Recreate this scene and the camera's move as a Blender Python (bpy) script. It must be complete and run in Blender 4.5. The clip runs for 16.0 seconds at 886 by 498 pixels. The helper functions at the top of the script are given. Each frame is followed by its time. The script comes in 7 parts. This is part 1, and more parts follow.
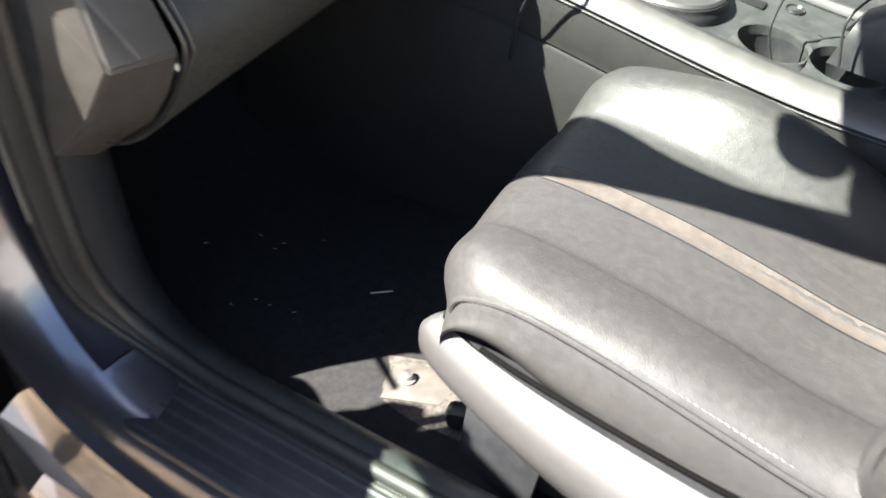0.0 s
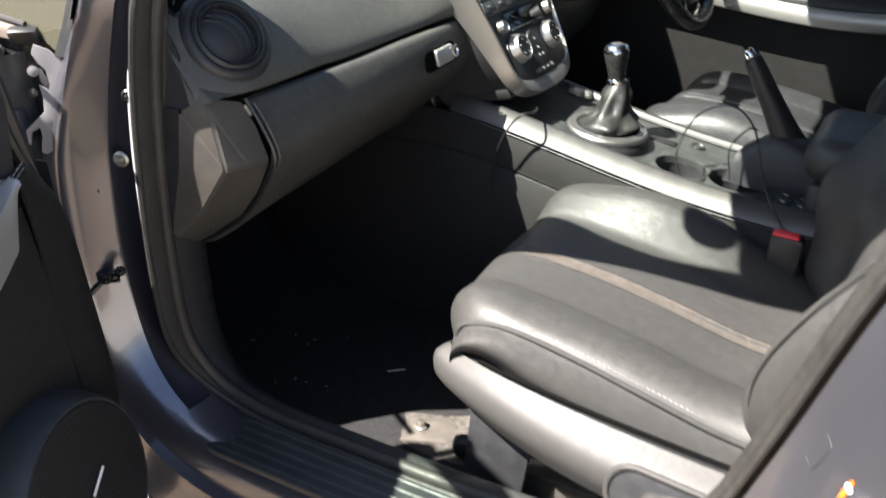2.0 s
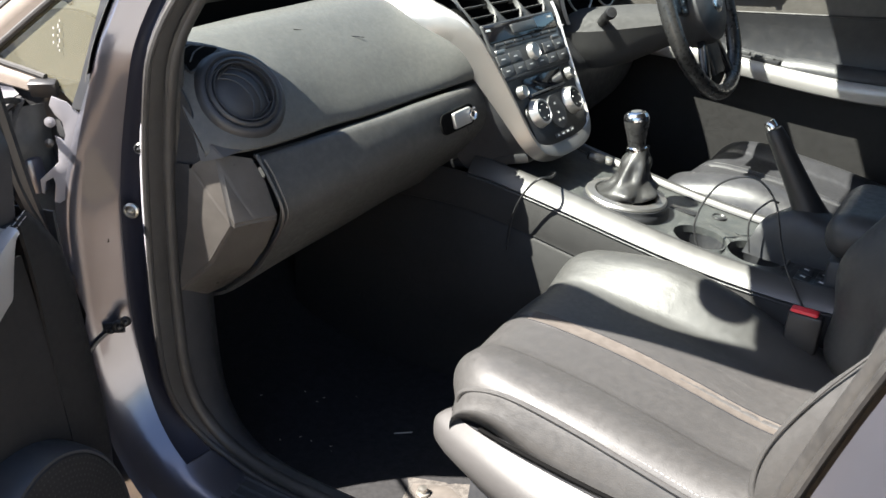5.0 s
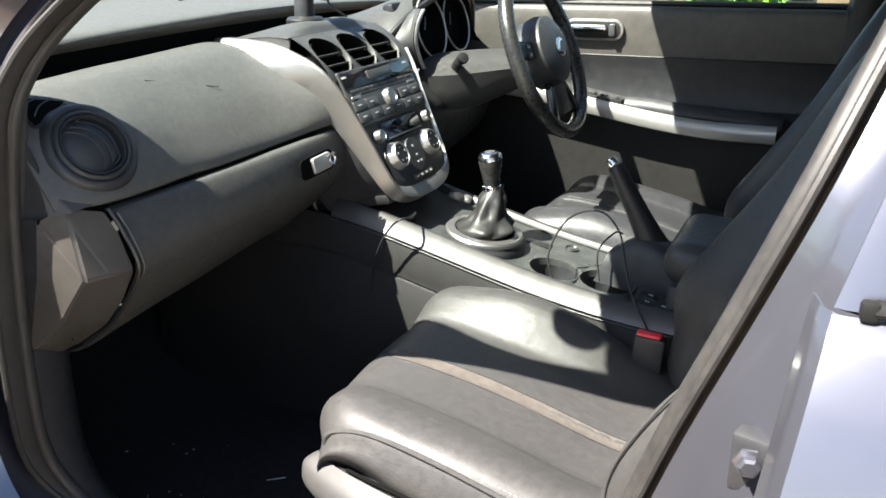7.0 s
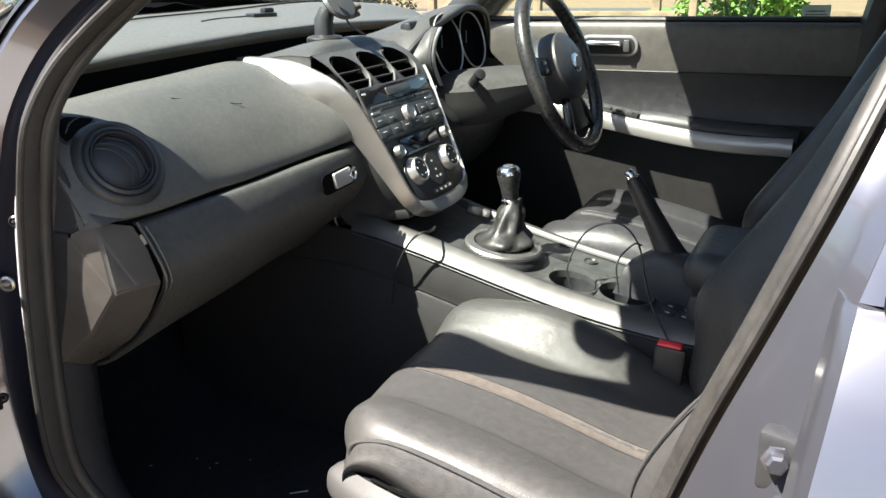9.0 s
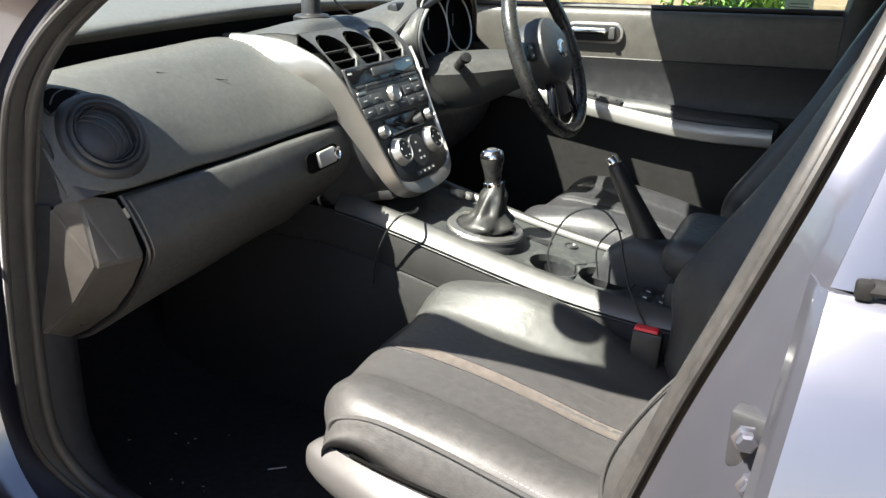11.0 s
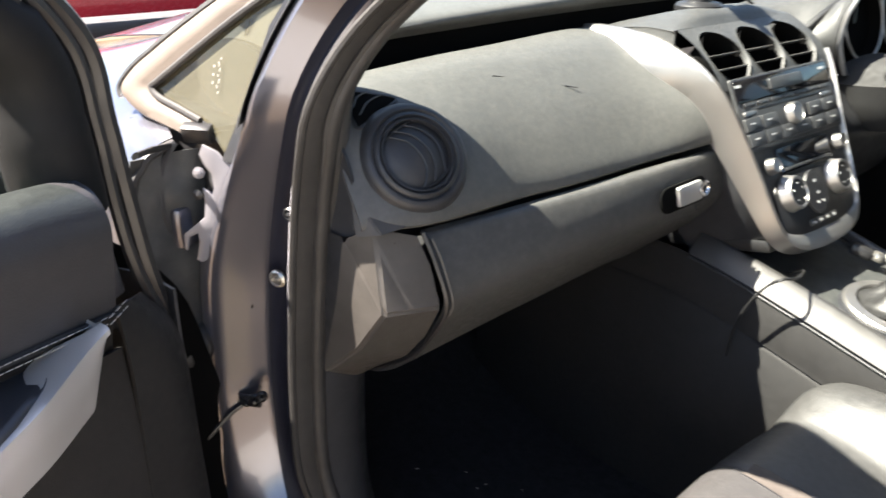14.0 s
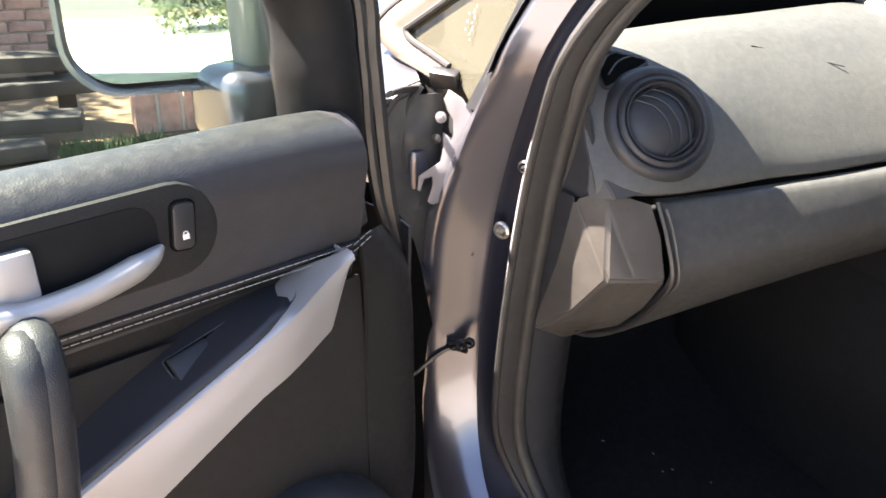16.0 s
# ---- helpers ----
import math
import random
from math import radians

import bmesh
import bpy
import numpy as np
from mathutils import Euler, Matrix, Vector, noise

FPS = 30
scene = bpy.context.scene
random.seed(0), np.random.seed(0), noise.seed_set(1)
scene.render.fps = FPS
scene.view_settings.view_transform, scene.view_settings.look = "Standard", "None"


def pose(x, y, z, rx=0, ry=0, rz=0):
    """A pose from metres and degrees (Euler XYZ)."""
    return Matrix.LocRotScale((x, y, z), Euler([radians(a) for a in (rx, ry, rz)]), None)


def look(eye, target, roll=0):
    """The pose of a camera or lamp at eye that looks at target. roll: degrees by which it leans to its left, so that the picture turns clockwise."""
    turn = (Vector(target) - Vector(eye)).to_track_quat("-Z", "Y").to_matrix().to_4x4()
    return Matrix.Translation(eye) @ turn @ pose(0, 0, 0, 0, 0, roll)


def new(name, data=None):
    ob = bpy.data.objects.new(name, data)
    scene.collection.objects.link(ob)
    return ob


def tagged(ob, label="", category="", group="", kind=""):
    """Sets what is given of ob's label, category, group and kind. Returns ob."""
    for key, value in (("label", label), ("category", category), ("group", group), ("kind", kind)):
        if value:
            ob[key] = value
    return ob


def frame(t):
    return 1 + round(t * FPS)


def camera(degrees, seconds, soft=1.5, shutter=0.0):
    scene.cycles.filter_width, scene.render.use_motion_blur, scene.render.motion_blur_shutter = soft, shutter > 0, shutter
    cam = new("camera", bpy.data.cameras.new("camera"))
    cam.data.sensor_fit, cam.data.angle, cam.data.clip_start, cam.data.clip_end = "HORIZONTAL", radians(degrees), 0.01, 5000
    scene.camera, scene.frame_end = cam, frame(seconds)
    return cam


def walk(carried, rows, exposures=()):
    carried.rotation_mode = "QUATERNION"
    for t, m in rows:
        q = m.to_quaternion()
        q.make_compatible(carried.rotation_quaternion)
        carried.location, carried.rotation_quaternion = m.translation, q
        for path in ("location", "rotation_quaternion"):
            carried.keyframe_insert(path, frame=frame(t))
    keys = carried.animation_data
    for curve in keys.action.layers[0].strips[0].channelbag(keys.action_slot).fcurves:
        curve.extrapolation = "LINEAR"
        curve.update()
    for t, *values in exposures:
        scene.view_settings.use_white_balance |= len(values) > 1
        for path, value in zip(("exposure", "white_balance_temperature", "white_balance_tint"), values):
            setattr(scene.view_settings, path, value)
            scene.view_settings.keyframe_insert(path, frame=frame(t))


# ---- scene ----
cam = camera(56.0, 16.0, 1.5, 0.4)
PATH = [
    (0, (0.34, -1.091, 1.221), (-0.514, 0.18, -0.065), -2.0),
    (0.5, (0.528, -1.325, 1.253), (-0.594, -0.031, 0.221), -5.9),
    (1, (0.513, -1.545, 1.256), (-0.349, 0.008, 0.336), -3.1),
    (1.5, (0.474, -1.58, 1.247), (-0.301, 0.003, 0.302), -2.4),
    (2, (0.519, -1.435, 1.263), (-0.427, 0.087, 0.376), -2.4),
    (2.5, (0.525, -1.382, 1.273), (-0.557, 0.088, 0.454), -2.3),
    (3, (0.533, -1.377, 1.272), (-0.567, 0.09, 0.474), -1.6),
    (5.5, (0.558, -1.407, 1.262), (-0.439, 0.156, 0.514), -1.3),
    (6, (0.581, -1.412, 1.267), (-0.328, 0.207, 0.523), -1.3),
    (6.5, (0.577, -1.402, 1.27), (-0.277, 0.258, 0.553), -0.9),
    (7, (0.588, -1.407, 1.285), (-0.227, 0.286, 0.597), -0.7),
    (7.5, (0.602, -1.402, 1.282), (-0.178, 0.319, 0.626), -1.3),
    (8, (0.597, -1.409, 1.284), (-0.196, 0.308, 0.634), -1.4),
    (8.5, (0.584, -1.42, 1.283), (-0.242, 0.284, 0.64), -1.4),
    (9, (0.585, -1.429, 1.277), (-0.265, 0.265, 0.637), -1.5),
    (11.5, (0.589, -1.443, 1.276), (-0.211, 0.258, 0.595), 0.6),
    (12, (0.599, -1.455, 1.281), (-0.234, 0.229, 0.595), 1.2),
    (12.5, (0.56, -1.51, 1.284), (-0.423, 0.092, 0.601), 0.4),
    (13, (0.506, -1.565, 1.282), (-0.504, 0.01, 0.576), 1.6),
    (13.5, (0.438, -1.368, 1.265), (-0.764, 0.038, 0.505), 0.9),
    (14, (0.403, -1.175, 1.297), (-1.019, 0.005, 0.531), -0.1),
    (14.5, (0.4, -1.156, 1.284), (-1.137, -0.19, 0.442), -1.5),
    (15, (0.409, -1.192, 1.289), (-1.158, -0.324, 0.401), -1.6),
    (15.5, (0.397, -1.217, 1.289), (-1.195, -0.358, 0.437), 1.1),
    (16, (0.377, -1.212, 1.286), (-1.254, -0.422, 0.439), 1.8),
]
EXPOSURES = [(0.0, 3.10, 6350, 10), (0.4, 2.98, 6350, 10), (1.0, 2.92, 6350, 11), (2.0, 2.50, 6450, 12), (3.0, 2.77, 6400, 12), (6.0, 2.74, 6350, 12), (7.0, 2.70, 6450, 11), (7.5, 2.56, 6500, 11), (9.0, 2.53, 6500, 11), (11.5, 2.62, 6500, 11), (12.0, 2.57, 6500, 11), (12.5, 2.52, 6550, 11), (13.5, 2.80, 6600, 12), (14.0, 3.08, 6700, 14), (14.5, 3.34, 6800, 16), (15.0, 3.70, 6800, 16), (15.5, 3.66, 6850, 17), (16.0, 3.62, 6900, 18)]
walk(cam, [(t, look(eye, target, roll)) for t, eye, target, roll in PATH], EXPOSURES)

from mathutils.bvhtree import BVHTree

# ---- world, sun ----
SUN = Vector((0.40, 0.54, -1.0)).normalized()          # the way the sunlight travels
world = bpy.data.worlds.new("world")
scene.world = world
world.use_nodes = True
sky = world.node_tree.nodes.new("ShaderNodeTexSky")
sky.sky_type, sky.sun_disc = "NISHITA", False
sky.sun_elevation, sky.sun_rotation = math.asin(-SUN.z), math.atan2(-SUN.x, -SUN.y)
world.node_tree.links.new(sky.outputs[0], world.node_tree.nodes["Background"].inputs[0])
world.node_tree.nodes["Background"].inputs[1].default_value = 0.050
sun = new("sun", bpy.data.lights.new("sun", "SUN"))
sun.data.energy, sun.data.angle, sun.data.color = 5.0, radians(0.6), (1.0, 0.94, 0.84)
sun.matrix_world = look((-3, -4, 8), Vector((-3, -4, 8)) + SUN)


# ---- materials ----
def nodes_of(m):
    m.use_nodes = True
    nt = m.node_tree
    return nt, nt.nodes, nt.links, nt.nodes["Principled BSDF"]


def noise_node(nt, coord, scale, detail=4.0, rough=0.55):
    n = nt.nodes.new("ShaderNodeTexNoise")
    n.inputs["Scale"].default_value, n.inputs["Detail"].default_value, n.inputs["Roughness"].default_value = scale, detail, rough
    nt.links.new(coord, n.inputs["Vector"])
    return n


def ramp(nt, fac, stops):
    r = nt.nodes.new("ShaderNodeValToRGB")
    e = r.color_ramp.elements
    while len(e) < len(stops):
        e.new(0.5)
    for k, (p, c) in zip(e, stops):
        k.position, k.color = p, (*c, 1) if len(c) == 3 else c
    nt.links.new(fac, r.inputs[0])
    return r


def mixed(nt, fac, a, b):
    m = nt.nodes.new("ShaderNodeMix")
    m.data_type = "RGBA"
    for sock, v in ((m.inputs[0], fac), (m.inputs[6], a), (m.inputs[7], b)):
        if hasattr(v, "links"):
            nt.links.new(v, sock)
        else:
            sock.default_value = v if isinstance(v, float) else (*v, 1)
    return m.outputs[2]


def material(name, base, rough=0.5, metal=0.0, vary=0.2, scale=9.0, bump=0.15, grain=500.0, dust=0.0, coat=0.0,
             pebble=False, spec=0.5, dust_colour=(0.30, 0.28, 0.25), wear=0.09, crease=0.0):
    """A worn surface: blotches at scale, fine relief at grain, dust in patches."""
    m = bpy.data.materials.new(name)
    nt, nodes, links, bsdf = nodes_of(m)
    coord = nodes.new("ShaderNodeTexCoord").outputs["Object"]
    blotch = noise_node(nt, coord, scale)
    low, high = tuple(c * (1 - vary) for c in base), tuple(min(1, c * (1 + vary)) for c in base)
    colour = ramp(nt, blotch.outputs[0], [(0.3, low), (0.7, high)]).outputs[0]
    if dust:
        spots = noise_node(nt, coord, scale * 2.7, 7.0, 0.7)
        mask = ramp(nt, spots.outputs[0], [(0.42, (0, 0, 0)), (0.75, (dust,) * 3)])
        colour = mixed(nt, mask.outputs[0], colour, dust_colour)
    links.new(colour, bsdf.inputs["Base Color"])
    bsdf.inputs["Roughness"].default_value = rough
    if wear:
        worn = noise_node(nt, coord, scale * 4, 5.0)
        gloss = ramp(nt, worn.outputs[0], [(0.3, (max(0.02, rough - wear),) * 3), (0.7, (min(1, rough + wear),) * 3)])
        links.new(gloss.outputs[0], bsdf.inputs["Roughness"])
    bsdf.inputs["Metallic"].default_value = metal
    bsdf.inputs["Specular IOR Level"].default_value = spec
    bsdf.inputs["Coat Weight"].default_value = coat
    bsdf.inputs["Coat Roughness"].default_value = 0.06
    if bump:
        if pebble:
            fine = nodes.new("ShaderNodeTexVoronoi")
            fine.inputs["Scale"].default_value = grain
            links.new(coord, fine.inputs["Vector"])
        else:
            fine = noise_node(nt, coord, grain, 2.0)
        b = nodes.new("ShaderNodeBump")
        b.inputs["Strength"].default_value, b.inputs["Distance"].default_value = bump, 0.0006
        links.new(fine.outputs[0], b.inputs["Height"])
        if crease:                             # soft creases of old hide
            stretch = nodes.new("ShaderNodeMapping")
            stretch.inputs["Scale"].default_value = (1.0, 2.6, 1.6)
            links.new(coord, stretch.inputs[0])
            wrinkle = noise_node(nt, stretch.outputs[0], 30.0, 4.0, 0.6)
            patch = ramp(nt, noise_node(nt, coord, 7.0, 3.0).outputs[0], [(0.45, (0, 0, 0)), (0.68, (1, 1, 1))])
            both = nodes.new("ShaderNodeMath")
            both.operation = "MULTIPLY"
            links.new(wrinkle.outputs[0], both.inputs[0])
            links.new(patch.outputs[0], both.inputs[1])
            c = nodes.new("ShaderNodeBump")
            c.inputs["Strength"].default_value, c.inputs["Distance"].default_value = crease, 0.004
            links.new(both.outputs[0], c.inputs["Height"])
            soft = nodes.new("ShaderNodeBump")
            soft.inputs["Strength"].default_value, soft.inputs["Distance"].default_value = 0.3, 0.004
            links.new(noise_node(nt, coord, 11.0, 2.0).outputs[0], soft.inputs["Height"])
            links.new(soft.outputs[0], c.inputs["Normal"])
            links.new(c.outputs[0], b.inputs["Normal"])
        links.new(b.outputs[0], bsdf.inputs["Normal"])
    return m


def glass_material(name, colour, rough=0.0, dust=0.0, dust_colour=(0.3, 0.28, 0.2)):
    m = bpy.data.materials.new(name)
    nt, nodes, links, bsdf = nodes_of(m)
    nodes.remove(bsdf)
    clear, gloss, mix, lw, power, scale = (nodes.new("ShaderNode" + k) for k in ("BsdfTransparent", "BsdfGlossy", "MixShader", "LayerWeight", "Math", "Math"))
    clear.inputs[0].default_value = (*colour, 1)
    gloss.inputs["Roughness"].default_value = rough
    lw.inputs[0].default_value = 0.5
    power.operation, power.inputs[1].default_value = "POWER", 4.0
    scale.operation, scale.inputs[1].default_value, scale.inputs[2].default_value = "MULTIPLY_ADD", 0.5, 0.035
    links.new(lw.outputs["Facing"], power.inputs[0])
    links.new(power.outputs[0], scale.inputs[0])
    links.new(scale.outputs[0], mix.inputs[0])
    links.new(clear.outputs[0], mix.inputs[1])
    links.new(gloss.outputs[0], mix.inputs[2])
    last = mix.outputs[0]
    if dust:                                   # a thin even film of dust
        overlay, veil = nodes.new("ShaderNodeBsdfDiffuse"), nodes.new("ShaderNodeMixShader")
        overlay.inputs[0].default_value, veil.inputs[0].default_value = (*dust_colour, 1), dust
        links.new(last, veil.inputs[1])
        links.new(overlay.outputs[0], veil.inputs[2])
        last = veil.outputs[0]
    links.new(last, nodes["Material Output"].inputs[0])
    return m


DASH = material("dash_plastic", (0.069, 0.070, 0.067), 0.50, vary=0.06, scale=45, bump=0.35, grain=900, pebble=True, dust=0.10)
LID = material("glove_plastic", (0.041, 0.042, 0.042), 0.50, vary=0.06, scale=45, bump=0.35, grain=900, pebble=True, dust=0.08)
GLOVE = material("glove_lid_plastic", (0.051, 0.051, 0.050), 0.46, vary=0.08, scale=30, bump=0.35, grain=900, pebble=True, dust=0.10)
COLUMN = material("column_plastic", (0.030, 0.030, 0.030), 0.75, vary=0.1, scale=30, bump=0.3, grain=900, spec=0.3)
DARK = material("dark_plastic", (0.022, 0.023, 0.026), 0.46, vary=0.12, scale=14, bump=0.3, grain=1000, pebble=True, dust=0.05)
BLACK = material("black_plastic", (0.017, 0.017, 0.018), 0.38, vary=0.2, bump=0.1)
GREYTRIM = material("grey_trim_plastic", (0.064, 0.060, 0.055), 0.42, vary=0.12, scale=14, bump=0.3, grain=1000, pebble=True, dust=0.10)
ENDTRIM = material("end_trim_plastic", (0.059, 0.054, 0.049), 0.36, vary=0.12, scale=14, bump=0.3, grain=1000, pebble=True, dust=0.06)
SILVER = material("satin_silver", (0.40, 0.388, 0.375), 0.38, metal=0.92, vary=0.03, bump=0.04, wear=0.04)
RAIL = material("satin_silver_rail", (0.092, 0.090, 0.089), 0.42, metal=0.70, vary=0.04, bump=0.04, wear=0.04)
RINGSILVER = material("satin_silver_ring", (0.44, 0.43, 0.42), 0.40, metal=0.60, vary=0.04, bump=0.04, wear=0.04)
CHROME = material("chrome", (0.66, 0.66, 0.67), 0.16, metal=1.0, vary=0.03, bump=0.0, wear=0.03)
GLOSS = material("piano_black", (0.008, 0.008, 0.010), 0.10, vary=0.1, bump=0.0, dust=0.02, wear=0.04)
LEATHER = material("black_leather", (0.037, 0.0365, 0.0358), 0.48, vary=0.05, scale=26, bump=0.22, grain=620, pebble=True, dust=0.04, crease=0.22,
                   dust_colour=(0.20, 0.18, 0.16))
DARKHIDE = material("dark_leather", (0.026, 0.026, 0.029), 0.40, vary=0.12, scale=30, bump=0.22, grain=620, pebble=True, dust=0.03, crease=0.10, dust_colour=(0.20, 0.18, 0.16))
VALLEY = material("dusty_leather_valley", (0.058, 0.050, 0.043), 0.9, vary=0.12, scale=25, bump=0.3, grain=700, dust=0.10)
WHEELHIDE = material("worn_wheel_leather", (0.022, 0.022, 0.022), 0.30, vary=0.25, scale=30, bump=0.15, grain=700)
DECK = material("console_plastic", (0.035, 0.038, 0.038), 0.40, vary=0.12, scale=14, bump=0.3, grain=1000, pebble=True, dust=0.10)
CARPET = material("black_carpet", (0.020, 0.020, 0.021), 0.95, vary=0.2, scale=60, bump=0.6, grain=900, dust=0.03, spec=0.1)
PAINT = material("grey_mica_paint", (0.146, 0.148, 0.176), 0.29, metal=0.78, vary=0.05, scale=5, bump=0.05, grain=2600, coat=1.0, wear=0.01)
# paler than the body paint: the flange's sunlit tone put into colour
PALEPAINT = material("sunlit_pale_paint", (0.185, 0.18, 0.195), 0.4, vary=0.08, bump=0.05, coat=0.4)
GAITER = material("gaiter_hide", (0.020, 0.020, 0.020), 0.42, vary=0.2, scale=30, bump=0.25, grain=700, crease=0.2)
DOORDARK = material("door_panel_plastic", (0.013, 0.0125, 0.0125), 0.58, vary=0.12, scale=30, bump=0.3, grain=1000, pebble=True, spec=0.28)
# tan: the frame's warm sunlit tone put into its colour
TAN = material("sunlit_tan", (0.120, 0.098, 0.080), 0.60, vary=0.12, scale=25, bump=0.2, grain=700)
POSTBLACK = material("post_black", (0.007, 0.007, 0.007), 0.70, vary=0.1, bump=0.1, spec=0.2)
# near-black for black parts and for painted shade in holes and gaps
SHADEBLACK = material("shade_black", (0.004, 0.004, 0.004), 0.95, bump=0.0, spec=0.05, wear=0.0)
ZINC = material("bright_zinc", (0.42, 0.41, 0.40), 0.45, metal=0.5, vary=0.08, bump=0.1)
VALANCE = material("seat_plastic", (0.040, 0.0385, 0.038), 0.55, vary=0.05, scale=30, bump=0.10, grain=420, dust=0.0, wear=0.04, spec=0.45)
SEAL = material("rubber_seal", (0.024, 0.023, 0.022), 0.55, vary=0.2, scale=20, bump=0.15, dust=0.08, dust_colour=(0.16, 0.14, 0.11))
GLOSSGRAIN = material("armrest_skin", (0.024, 0.0255, 0.030), 0.34, vary=0.06, scale=14, bump=0.22, grain=1000, pebble=True, wear=0.04)
PILLARTRIM = material("pillar_trim_plastic", (0.056, 0.051, 0.046), 0.50, vary=0.10, scale=14, bump=0.3, grain=1000, pebble=True, dust=0.08)
MIRRORDARK = material("mirror_foot_paint", (0.15, 0.165, 0.16), 0.40, vary=0.05, bump=0.02, coat=0.3)
TREAD = material("sill_plate_plastic", (0.026, 0.029, 0.032), 0.50, vary=0.12, scale=14, bump=0.2, dust=0.10)
THREAD = material("grey_thread", (0.34, 0.33, 0.32), 0.7, vary=0.1, bump=0.0)
RED = material("red_button", (0.62, 0.03, 0.04), 0.35, vary=0.08, bump=0.0)
STEEL = material("zinc_steel", (0.48, 0.46, 0.42), 0.35, metal=0.9, vary=0.2, scale=40, bump=0.1)
WHITE = material("white_marking", (0.78, 0.78, 0.76), 0.5, vary=0.05, bump=0.0)
ORANGE = material("orange_marking", (0.62, 0.16, 0.015), 0.4, vary=0.05, bump=0.0)
DULLRED = material("faded_red_marking", (0.55, 0.10, 0.12), 0.4, vary=0.1, bump=0.0)
SCREEN = material("dark_screen", (0.012, 0.014, 0.018), 0.06, vary=0.1, bump=0.0)
GREYBTN = material("grey_button", (0.050, 0.051, 0.052), 0.40, vary=0.1, bump=0.05)
TINTED = glass_material("tinted_side_glass", (0.87, 0.935, 0.885))
QTINT = glass_material("quarter_tint", (0.40, 0.385, 0.32), 0.0, 0.30, (0.20, 0.185, 0.125))
# body paint in the jamb channel, its shade put into a dark navy
SHADENAVY = material("shaded_navy", (0.014, 0.015, 0.024), 0.55, vary=0.12, bump=0.05, spec=0.2)
CLEAR = glass_material("windscreen_glass", (0.93, 0.96, 0.94))
MIRROR = material("mirror_glass", (0.88, 0.90, 0.90), 0.015, metal=1.0, vary=0.01, bump=0.0, wear=0.0)


# ---- mesh helpers ----
V = Vector


def top(name, label, category, at, group="", kind=""):
    """An Empty at the base of a thing."""
    ob = new(name)
    ob.location = at
    ob.empty_display_size = 0.05
    bpy.context.view_layer.update()
    return tagged(ob, label, category, group, kind)


def part(name, bm, mat, parent=None, label="", angle=38, category="", kind="", group=""):
    bmesh.ops.remove_doubles(bm, verts=bm.verts, dist=1e-6)
    bmesh.ops.recalc_face_normals(bm, faces=bm.faces)
    me = bpy.data.meshes.new(name)
    bm.to_mesh(me)
    bm.free()
    me.materials.append(mat)
    for p in me.polygons:
        p.use_smooth = True
    me.set_sharp_from_angle(angle=radians(angle))
    ob = new(name, me)
    if parent:
        ob.parent = parent
        root = parent
        while root.parent:
            root = root.parent
        if parent == root:
            ob.matrix_parent_inverse = Matrix.Translation(-parent.location)
    return tagged(ob, label, category, group, kind)


def smooth_path(pts, n):
    """Catmull-Rom through the points, n steps a span."""
    pts = [V(p) for p in pts]
    if len(pts) < 3 or n < 2:
        if len(pts) == 2 and n > 1:
            return [pts[0].lerp(pts[1], i / n) for i in range(n + 1)]
        return pts
    ends = [2 * pts[0] - pts[1], *pts, 2 * pts[-1] - pts[-2]]
    out = []
    for a, b, c, d in zip(ends, ends[1:], ends[2:], ends[3:]):
        for i in range(n):
            t = i / n
            out.append(0.5 * (2 * b + (c - a) * t + (2 * a - 5 * b + 4 * c - d) * t * t + (3 * b - a - 3 * c + d) * t ** 3))
    return out + [pts[-1]]


def grid(bm, rows, closed=False):
    vs = [[bm.verts.new(p) for p in r] for r in rows]
    for a, b in zip(vs, vs[1:]):
        n = len(a)
        for i in range(n if closed else n - 1):
            j = (i + 1) % n
            bm.faces.new((a[i], a[j], b[j], b[i]))
    return vs


def surf(ctrl, nu=5, nv=5, thick=0.0, bm=None):
    """A smooth sheet through a grid of control points, with thickness behind it."""
    bm = bm or bmesh.new()
    rows = [smooth_path(r, nv) for r in ctrl]
    cols = [smooth_path(c, nu) for c in zip(*rows)]
    grid(bm, list(zip(*cols)))
    if thick:
        bmesh.ops.recalc_face_normals(bm, faces=bm.faces)
        bmesh.ops.solidify(bm, geom=bm.faces[:], thickness=thick)
    return bm


def tube(path, r, seg=8, bm=None, squash=1.0, caps=True):
    """A round cord along a path; r may be a list."""
    bm = bm or bmesh.new()
    path = [V(p) for p in path]
    rs = r if isinstance(r, (list, tuple)) else [r] * len(path)
    side, rows = None, []
    for i, p in enumerate(path):
        d = (path[min(i + 1, len(path) - 1)] - path[max(i - 1, 0)]).normalized()
        if side is None:
            side = d.orthogonal().normalized()
        side = (side - d * side.dot(d)).normalized()
        other = d.cross(side)
        rows.append([p + rs[i] * (math.cos(a) * side + squash * math.sin(a) * other) for a in (2 * math.pi * k / seg for k in range(seg))])
    vs = grid(bm, rows, True)
    if caps:
        bm.faces.new(vs[0][::-1])
        bm.faces.new(vs[-1])
    return bm


def ring(centre, axis, r, tube_r, n=40, seg=8, bm=None):
    """A closed ring."""
    bm = bm or bmesh.new()
    q = V(axis).normalized().to_track_quat("Z", "Y")
    rows = []
    for k in range(n):
        a = 2 * math.pi * k / n
        out = V((math.cos(a), math.sin(a), 0))
        rows.append([V(centre) + q @ (out * (r + tube_r * math.cos(b)) + V((0, 0, tube_r * math.sin(b)))) for b in (2 * math.pi * j / seg for j in range(seg))])
    grid(bm, [*rows, rows[0]], True)
    return bm


